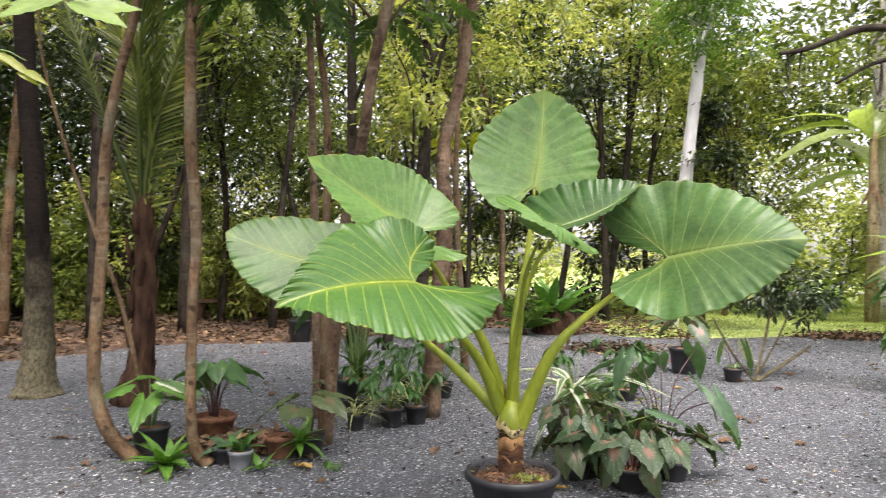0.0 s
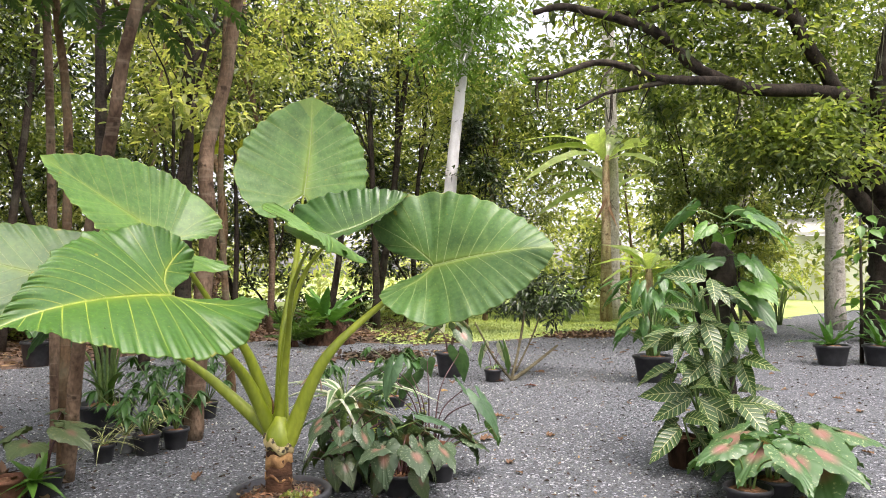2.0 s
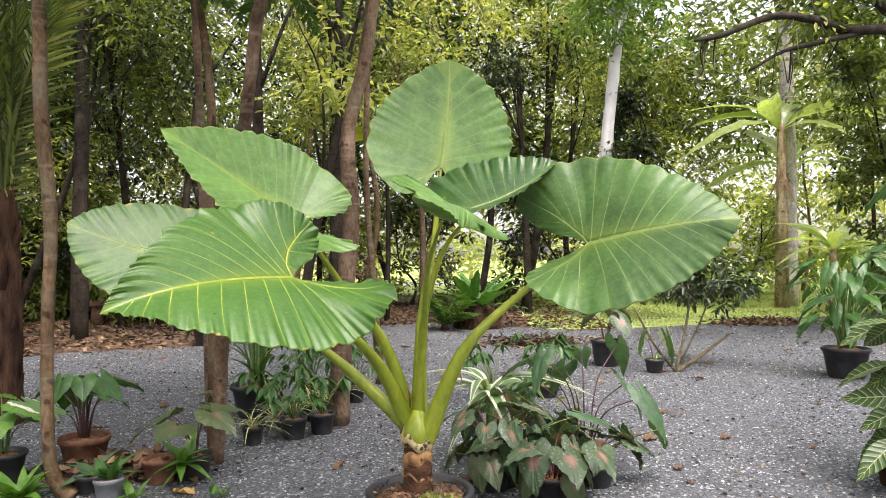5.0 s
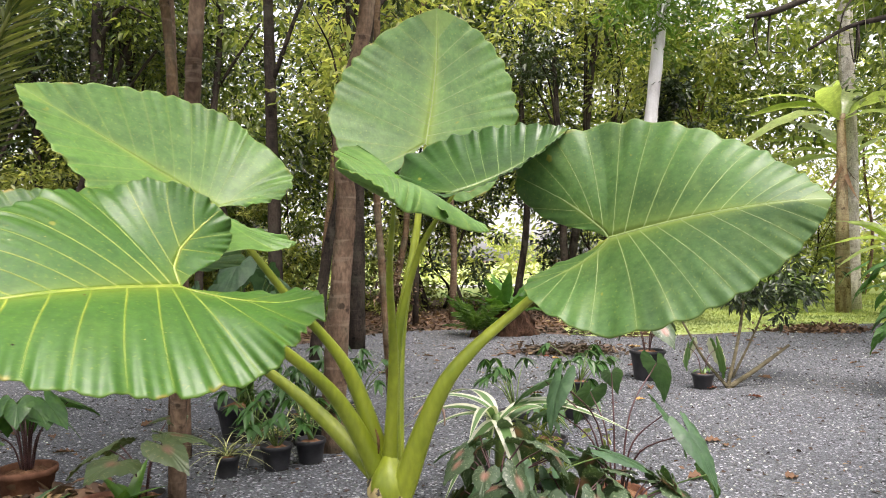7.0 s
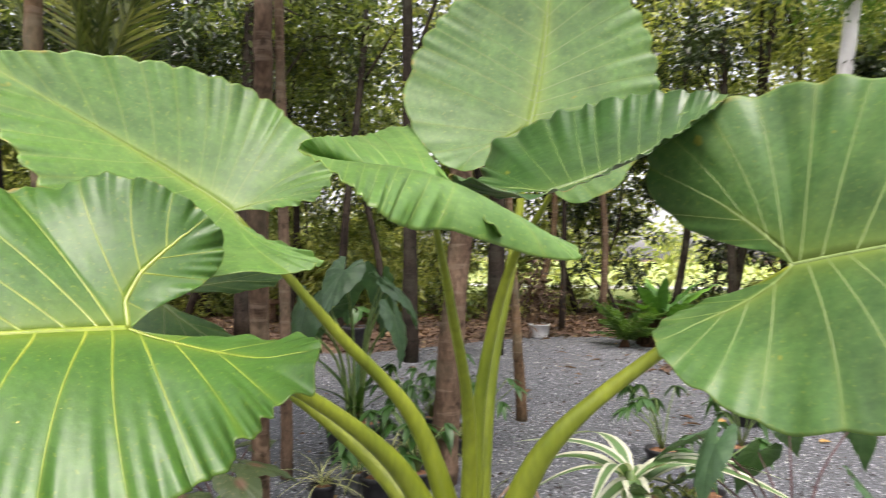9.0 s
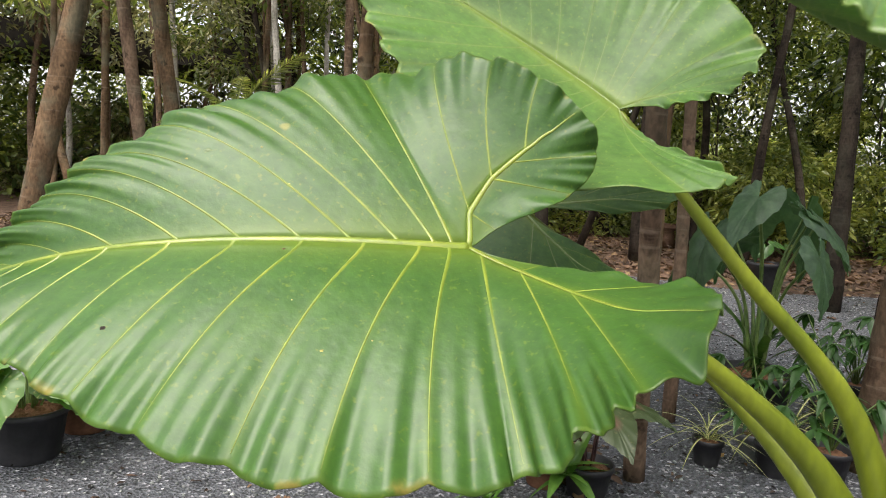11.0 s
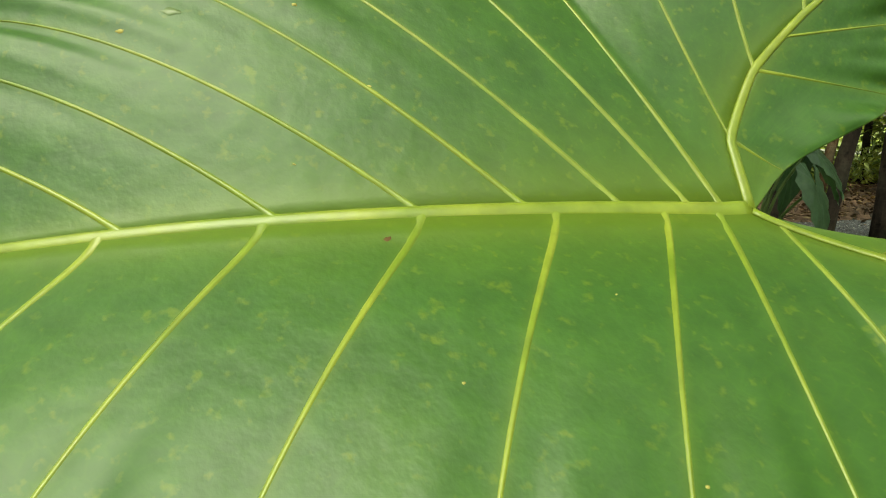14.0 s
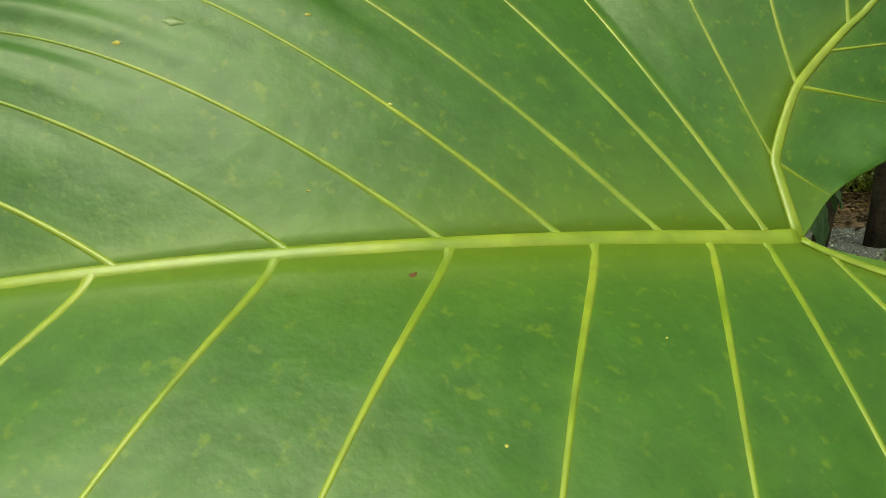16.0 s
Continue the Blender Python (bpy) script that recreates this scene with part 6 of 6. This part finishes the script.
# the old spreading tree on the right
p = thing("old_tree", "old spreading tree with dark mossy limbs hung with grey moss", "tree", (12.5, 11.2, 0.0))
base4 = np.array([12.5, 11.2, 0.0])
r4 = np.random.default_rng(150)
BOUGHS = [
    ("trunk", [(12.5, 11.2, 0), (12.5, 11.2, 1.0), (12.55, 11.2, 1.8), (12.5, 11.2, 2.7), (12.0, 11.2, 3.5), (11.6, 11.2, 4.5)], [0.6, 0.42, 0.4, 0.36, 0.3, 0.24]),
    ("limb", [(12.55, 11.2, 2.2), (12.65, 11.2, 3.4), (12.4, 11.2, 4.8), (12.7, 11.2, 6.2), (13.2, 11.2, 8.2)], [0.34, 0.3, 0.22, 0.16]),
    ("limb", [(12.3, 11.1, 2.2), (11.4, 11.0, 3.0), (10.7, 11.0, 3.36), (10.2, 11.0, 3.45), (9.7, 11.0, 3.64)], [0.24, 0.2, 0.16, 0.1]),
    ("limb", [(11.7, 11.0, 4.5), (11.2, 10.8, 4.7), (10.3, 10.8, 4.76), (9.3, 10.8, 4.71), (8.7, 10.8, 4.75), (7.85, 10.8, 5.04), (7.3, 10.8, 5.45), (6.7, 10.8, 5.69), (5.4, 10.8, 5.85), (4.8, 10.8, 5.7)], [0.2, 0.18, 0.15, 0.13, 0.06]),
    ("limb", [(11.6, 11.1, 4.4), (10.9, 11.0, 5.18), (10.4, 11.0, 5.8), (10.1, 11.0, 6.5), (9.8, 11.0, 7.6)], [0.22, 0.18, 0.15, 0.1]),
    ("limb", [(8.6, 10.7, 4.8), (7.4, 10.5, 4.68), (6.85, 10.5, 4.68), (6.4, 10.5, 4.81), (5.8, 10.5, 4.86), (5.0, 10.5, 4.57), (4.6, 10.5, 4.49)], [0.12, 0.1, 0.08, 0.04]),
    ("limb", [(7.3, 10.5, 4.68), (6.4, 10.5, 4.46), (5.9, 10.5, 4.33), (5.4, 10.5, 4.05)], [0.07, 0.05, 0.025]),
    ("limb", [(10.5, 11.0, 6.1), (9.6, 11.0, 6.31), (8.9, 11.0, 6.29), (8.0, 11.0, 6.35), (6.85, 11.0, 5.97), (6.0, 11.0, 5.9)], [0.13, 0.11, 0.09, 0.04]),
]
tips = []
for name4, pts, rad in BOUGHS:
    line = glide(pts, 6) - base4
    part(name4, mesh(name4, *tube(line, [k * (0.9 if name4 == "trunk" else 0.68) for k in rad], 12, 0.09, r4), M["bark_dark"]), p)
    tips += list(line[len(line) // 3:])
tips = np.array(tips)
C = tips[r4.integers(0, len(tips), 150)]
C = C[(C[:, 0] > -5.2) | (C[:, 2] > 5.4) | (r4.random(len(C)) < 0.55)]
C = C + r4.normal(0, 1, C.shape) * [0.55, 0.7, 0.5] + [0, 0, 0.3]
C = np.vstack([C + [0.5, 0.6, 0.15], r4.uniform([-5.2, -1.5, 5.6], [2, 2.5, 8.5], (105, 3)), r4.normal(0, 1, (80, 3)) * [0.7, 0.6, 0.4] + [-2.5, -0.2, 3.8], r4.normal(0, 1, (40, 3)) * [1.4, 0.5, 0.7] + [-2.6, 1.4, 5.4]])
C = C[((C[:, 2] > 3.1) | (C[:, 0] > -0.6)) & ((C[:, 0] > -3.3) | (C[:, 2] > 4.7 - 0.25 * (C[:, 0] + 3.3)) | (r4.random(len(C)) < 0.12))]
Q, D = clumped(C, 0.5, 60, r4)
part("crown", mesh("crown", *leaf_cloud(Q, D, 0.15, 0.075, r4), M["leaf_old"], smooth=False), p)
for i in range(26):
    s = tips[int(r4.integers(0, len(tips)))]
    n = r4.uniform(0.6, 1.8)
    part("twig", mesh("twig", *tube(glide([s, s + r4.normal(0, 0.15, 3) + [0, 0, -0.2 * n], s + r4.normal(0, 0.3, 3) + [0, 0, -0.5 * n]], 4), [0.018, 0.011, 0.004], 5), M["bark_dark"]), p)
# grey moss hanging in strands beside the trunk
S = np.vstack([r4.normal(0, 1, (420, 3)) * [0.2, 0.2, 1.1] + [-0.25, -0.8, 4.4], tips[r4.integers(0, len(tips), 70)] - [0, 0, 0.1]])
D = np.tile([0.0, 0.0, -1.0], (len(S), 1)) + r4.normal(0, 0.1, (len(S), 3))
part("hanging_moss", mesh("hanging_moss", *leaf_cloud(S, D, np.where(np.arange(len(S)) < 420, 0.9, 0.4), 0.016, r4), M["moss"], smooth=False), p)["kind"] = "stuff"

# the vine-clad mass and palms behind
for i, (x, y, h, rad) in enumerate([(10.75, 19, 9.4, 0.19), (13.95, 14, 8.0, 0.2), (15.5, 19, 9, 0.2)]):
    p = tree("palm_tree", "slim pale grey palm trunk beyond the yard", [(x, y, 0), (x + 0.03, y, h * 0.5), (x - 0.05, y, h)], [rad * 1.2, rad, rad * 0.85], "bark_grey", category="palm", group="pale palm trunks")
    fronds(p, "palm", 9, (0, 0, h), (-5, 60), 160 + i, 1.2)
for i, (x, y, h) in enumerate([(10.1, 18.2, 4.75), (10.7, 17.0, 1.5), (11.6, 20.5, 4.0)]):
    p = thing("banana_plant", "banana plant with broad light green and withered hanging leaves", "banana plant", (x, y, 0.0), group="banana plants")
    part("stem", mesh("stem", *tube([(0, 0, 0), (0.03, 0, h * 0.5), (0.05, 0, h)], [0.17, 0.14, 0.09], 10, 0.05, r4), M["banana_stem"]), p)
    for k, (yaw, tilt) in enumerate(((0, 46), (180, 52), (15, 62), (165, 68), (-25, 30), (205, 36), (80, 76), (-90, 58), (140, 80))):
        part("leaf", shape("banana:banana"), p, m=turn_to((0.05, 0, h * 0.96), -119 + yaw + r4.uniform(-12, 12), tilt + r4.uniform(-6, 6), r4.uniform(-25, 25), r4.uniform(0.8, 1.1) * min(1, 0.4 + 0.15 * h)))
    for k in range(5):
        part("dry_leaf", shape("widestrap:dry_blade"), p, "withered brown leaf", m=turn_to((0.08, 0, h * 0.9), 75 * k, r4.uniform(-88, -70), 0, r4.uniform(2.2, 3.2)))

for i, (x, y, h) in enumerate([(11.4, 16.9, 1.5), (12.4, 17.6, 1.7), (12.2, 15.9, 1.2), (13.1, 16.8, 1.6), (9.0, 18.4, 1.0), (10.9, 16.2, 0.9), (13.7, 15.6, 1.3), (8.2, 19.6, 1.1), (14.4, 17.4, 1.8)]):
    p = thing("elephant_ear_clump", "clump of broad pale green leaves at the edge of the lawn", "plant", (x, y, 0.0), group="broad-leaved clumps")
    stalked(p, "taro:pale_leaf", 13, 0.02, h, 0.75, 1.15, "stem_green", 210 + i, (-55, 5), 0.015)

p = thing("house", "small white-walled house with a low pale roof", "house", (27.5, 29.5, 0.0), -40)


def box(a, b, bevel=0.0):
    (x0, y0, z0), (x1, y1, z1) = a, b
    V = [(x, y, z) for x in (x0, x1) for y in (y0, y1) for z in (z0, z1)]
    return V, [[0, 1, 3, 2], [4, 6, 7, 5], [0, 4, 5, 1], [2, 3, 7, 6], [0, 2, 6, 4], [1, 5, 7, 3]]


part("wall", mesh("wall", *box((-5, 0, 0), (5, 0.2, 3.2)), M["render_white"], smooth=False), p)
part("wall", mesh("wall", *box((-5, 0.203, 0), (-4.8, 6, 3.2)), M["render_white"], smooth=False), p)
part("wall", mesh("wall", *box((4.8, 0.203, 0), (5, 6, 3.2)), M["render_white"], smooth=False), p)
part("roof", mesh("roof", [(-5.6, -0.35, 3.25), (5.6, -0.35, 3.25), (5.6, 6.5, 4.4), (-5.6, 6.5, 4.4), (-5.6, -0.35, 3.4), (5.6, -0.35, 3.4), (5.6, 6.5, 4.55), (-5.6, 6.5, 4.55)], [[3, 2, 1, 0], [4, 5, 6, 7], [0, 1, 5, 4], [1, 2, 6, 5], [2, 3, 7, 6], [3, 0, 4, 7]], M["roof_pale"], smooth=False), p)

p = thing("shelter", "dark open shelter with a low roof among the trees", "shelter", (-19.5, 10.5, 0.0), 66)
part("roof", mesh("roof", *box((-4, -2, 3.6), (4, 2, 4.3)), M["roof_dark"], smooth=False), p)
for x in (-3.6, 3.6):
    for y in (-1.7, 1.7):
        part("post", mesh("post", *tube([(x, y, 0), (x, y, 3.62)], [0.1, 0.1], 8), M["bark_dark"]), p)

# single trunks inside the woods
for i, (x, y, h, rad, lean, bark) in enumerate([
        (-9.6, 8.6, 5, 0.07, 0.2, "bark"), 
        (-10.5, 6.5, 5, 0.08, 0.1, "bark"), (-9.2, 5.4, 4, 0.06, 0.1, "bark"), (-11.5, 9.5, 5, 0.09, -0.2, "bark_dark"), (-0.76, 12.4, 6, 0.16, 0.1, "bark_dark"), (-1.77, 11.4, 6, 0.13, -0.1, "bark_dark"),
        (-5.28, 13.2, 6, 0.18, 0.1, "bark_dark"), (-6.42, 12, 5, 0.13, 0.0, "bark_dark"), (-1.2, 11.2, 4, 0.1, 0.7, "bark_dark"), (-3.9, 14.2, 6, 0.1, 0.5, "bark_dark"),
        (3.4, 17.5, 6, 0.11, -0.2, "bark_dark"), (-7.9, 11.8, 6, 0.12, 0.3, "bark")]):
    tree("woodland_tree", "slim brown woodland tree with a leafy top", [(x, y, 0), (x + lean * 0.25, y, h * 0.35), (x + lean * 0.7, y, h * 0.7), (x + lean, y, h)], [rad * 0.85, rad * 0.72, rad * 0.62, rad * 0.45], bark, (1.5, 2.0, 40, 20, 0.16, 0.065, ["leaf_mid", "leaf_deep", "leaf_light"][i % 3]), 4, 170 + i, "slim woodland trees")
for i, (bark, rad, line, label) in enumerate((
        ("bark", 0.1, [(-6.19, 4.13, 0), (-6.13, 4.33, 1.04), (-6.01, 4.69, 2.89), (-5.89, 5.05, 4.8)], "slanting mottled brown trunk at the edge of the woods"),
        ("bark_red", 0.072, [(-6.98, 5.77, 0), (-7.03, 5.66, 1.01), (-7.13, 5.41, 3.2), (-7.21, 5.22, 4.8)], "dark reddish slanting trunk in the woods"),
        ("bark", 0.085, [(-7.27, 6.32, 0), (-7.33, 6.2, 1.0), (-7.46, 5.92, 3.36), (-7.53, 5.75, 4.8)], "mossy brown slanting trunk in the woods"),
        ("bark_red", 0.06, [(-7.11, 8.43, 0), (-7.13, 8.41, 2.0), (-7.14, 8.4, 3.3), (-7.14, 8.39, 4.8)], "slim reddish trunk in the woods"))):
    tree("woodland_tree", label, line, [rad * 1.15, rad, rad * 0.95, rad * 0.85], bark, (1.5, 1.6, 40, 20, 0.14, 0.06, "leaf_mid"), 5, 260 + i, "slim woodland trees", fork=0.9)
r5 = np.random.default_rng(270)
for i in range(26):
    angle, d = radians(r5.uniform(40, 72)), r5.uniform(12.0, 21.0)
    x, y, h = 0.2 - math.sin(angle) * d, math.cos(angle) * d, r5.uniform(4.5, 6.5)
    rad, lean = r5.uniform(0.035, 0.085), r5.normal(0, 0.35)
    tree("woodland_tree", "thin brown trunk deep in the woods with haze-pale leaves", [(x, y, 0), (x + lean * 0.3, y + 0.1, h * 0.35), (x + lean * 0.6, y, h * 0.7), (x + lean, y, h)], [rad, rad * 0.85, rad * 0.75, rad * 0.5], ("bark", "bark_red", "bark_grey")[i % 3], (1.3, 1.8, 16, 20, 0.14, 0.06, "leaf_hazy"), 5, 280 + i, "thin trunks deep in the woods", fork=0.55)
p = thing("young_palm", "low fan of yellowish palm fronds among the trunks", "palm", (-8.3, 7.4, 0.0))
part("trunk", mesh("trunk", *tube([(0, 0, 0), (0, 0, 1.9)], [0.07, 0.06], 8), M["bark"]), p)
fronds(p, "palm_yellow", 9, (0, 0, 1.9), (-40, 50), 190, 0.6)

p = thing("young_banana_plant", "young banana plant with yellow-green leaves behind the curving tree", "banana plant", (0.0, 16.2, 0.0))
part("stem", mesh("stem", *tube(glide([(0, 0, 0), (0.05, 0, 2.0), (0.0, 0, 4.1)], 5), [0.07, 0.05, 0.03], 8), M["bark_dark"]), p)
for k, (az, up, size) in enumerate(((60, 50, 0.6), (-50, 60, 0.55), (120, 20, 0.6), (200, 40, 0.6), (-110, 15, 0.55))):
    part("leaf", shape("banana:fern_yellow"), p, m=turn_to((0, 0, 4.0), az, up, 30 * (-1) ** k, size))
p = thing("young_palm", "young palm with yellow-green fronds beside the pale trunk", "palm", (5.55, 17.0, 0.0))
part("trunk", mesh("trunk", *tube([(0, 0, 0), (0.05, 0, 1.8), (0, 0, 3.4)], [0.07, 0.05, 0.04], 8), M["bark"]), p)
fronds(p, "palm_yellow", 8, (0, 0, 3.35), (5, 50), 191, 0.45)

p = thing("fern", "pale green fern arching beside the bird's nest fern", "fern", (1.15, 13.9, 0.0))
part("root", mesh("root", *tube([(0, 0, 0), (0, 0, 0.12)], [0.09, 0.05], 8, 0.1, r4), M["fibre"]), p)
fronds(p, "feather", 16, (0, 0, 0.1), (10, 70), 192, 1.9)

# ---- ground cover ----
r5 = np.random.default_rng(200)


def scatter(n, x, y, keep):
    P = np.stack([r5.uniform(*x, n), r5.uniform(*y, n), np.zeros(n)], -1)
    return P[keep(P)]


EDGE_X = np.array([-14, -12, -9, -6.2, -4.8, -2.6, -0.6, 1.2, 3.4, 5.5, 7.6, 10.5, 14, 26])
EDGE_Y = np.array([-6, 3, 7.5, 9.2, 11.3, 12.2, 14.6, 15.2, 13.6, 13.9, 14.9, 15.8, 17, 20])


def beyond(P):
    return P[:, 1] > np.interp(P[:, 0], EDGE_X, EDGE_Y) + r5.normal(0, 0.25, len(P))


P = scatter(30000, (-15, 4.5), (3, 22), beyond)
P[:, 2] = 0.012 + r5.uniform(0, 0.03, len(P))
D = r5.normal(0, 1, (len(P), 3)) * [1, 1, 0.25]
tagged(new("leaf_litter", mesh("leaf_litter", *leaf_cloud(P, D, 0.13, 0.06, r5, 0.25, 0.0), M["dry"], smooth=False)), "brown dry leaf litter covering the woodland floor", "leaf litter", kind="stuff")
P = scatter(46000, (2.8, 16), (13.4, 26), lambda P: (P[:, 1] > np.interp(P[:, 0], EDGE_X, EDGE_Y) + 0.1) & (P[:, 0] > 2.9 + 0.12 * (P[:, 1] - 14)))
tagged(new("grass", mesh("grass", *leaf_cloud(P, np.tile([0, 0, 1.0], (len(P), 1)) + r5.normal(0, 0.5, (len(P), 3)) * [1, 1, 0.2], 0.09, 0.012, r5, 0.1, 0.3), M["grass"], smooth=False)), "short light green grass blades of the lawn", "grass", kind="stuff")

# crushed stones lying loose on the yard
P = np.vstack([scatter(20000, (-4, 6), (3.4, 9.5), lambda P: P[:, 1] > 0), scatter(9000, (-6, 12), (9.5, 15), lambda P: ~beyond(P))])
octa = np.array([(1, 0, 0), (0, 1, 0), (-1, 0, 0), (0, -1, 0), (0, 0, 0.75), (0, 0, -0.5)])
n5 = len(P)
size5 = r5.uniform(0.006, 0.013, (n5, 1, 1)) * (1 + 0.5 * (P[:, 1] > 9.5)[:, None, None])
V = octa[None] * size5 * r5.uniform(0.6, 1.3, (n5, 6, 3)) + P[:, None, :] + [0, 0, 0.008]
F = np.array([[0, 1, 4], [1, 2, 4], [2, 3, 4], [3, 0, 4], [1, 0, 5], [2, 1, 5], [3, 2, 5], [0, 3, 5]])[None] + (np.arange(n5) * 6)[:, None, None]
tagged(new("loose_stones", mesh("loose_stones", V.reshape(-1, 3), F.reshape(-1, 3), M["stone"], smooth=False)), "loose grey and white crushed stones on the yard", "gravel", kind="stuff")

# bits of bark and dry leaf fragments on the gravel
P = scatter(2600, (-6, 12), (3.2, 16), lambda P: ~beyond(P))
P[:, 2] = 0.012
Q = scatter(5200, (-6, 12), (3.2, 16), lambda P: ~beyond(P))
Q[:, 2] = 0.014
tagged(new("bark_crumbs", mesh("bark_crumbs", *leaf_cloud(Q, r5.normal(0, 1, (len(Q), 3)) * [1, 1, 0.15], 0.035, 0.02, r5, 0.3, 0.0), M["dry_dark"], smooth=False)), "dark crumbs of bark and rotting leaf on the gravel", "leaf litter", kind="stuff")
tagged(new("leaf_fragments", mesh("leaf_fragments", *leaf_cloud(P, r5.normal(0, 1, (len(P), 3)) * [1, 1, 0.12], 0.045, 0.018, r5, 0.2, 0.0), M["dry"], smooth=False)), "small dark leaf fragments strewn on the gravel", "leaf litter", kind="stuff")
FALLEN = [mesh("fallen_leaf", *blade(0.13, 0.06, oval, 0.05, 0.5, 8, 3, 0.8)[:2], M[k], blade(0.13, 0.06, oval, 0.05, 0.5, 8, 3, 0.8)[2]) for k in ("dry_blade", "dry_red", "dry_yellow")]
for i in range(150):
    x, y = r5.uniform(-5, 9), r5.uniform(3.6, 14)
    k = int(r5.integers(0, 3)) if i % 4 == 0 else 0
    ob = new("fallen_leaf", FALLEN[k])
    ob.matrix_basis = turn_to((x, y, 0.02), r5.uniform(0, 360), r5.uniform(-4, 4), r5.uniform(-15, 15), r5.uniform(0.6, 1.3))
    tagged(ob, ("curled dry brown leaf lying on the gravel", "reddish fallen leaf lying on the gravel", "yellow fallen leaf lying on the gravel")[k], "fallen leaf", "fallen leaves")
ob = new("fallen_leaf", FALLEN[2])
ob.matrix_basis = turn_to((-0.87, 4.7, 0.025), 60, 0, 8, 1.5)
tagged(ob, "large pale yellow fallen leaf on the gravel", "fallen leaf", "fallen leaves")
for i, (x, y, w) in enumerate([(7.4, 14.2, 0.7), (2.4, 11.6, 0.6), (-1.5, 5.2, 0.3)]):
    P = r5.normal(0, 1, (900, 3)) * [w * 0.6, w * 0.35, 0.0] + [x, y, 0]
    P[:, 2] = np.abs(r5.normal(0, 0.04, 900)) + 0.012
    tagged(new("leaf_pile", mesh("leaf_pile", *leaf_cloud(P, r5.normal(0, 1, (900, 3)) * [1, 1, 0.3], 0.11, 0.05, r5, 0.25, 0.0), M["dry"], smooth=False)), "heap of brown dry leaves swept together on the gravel", "leaf pile", kind="stuff")
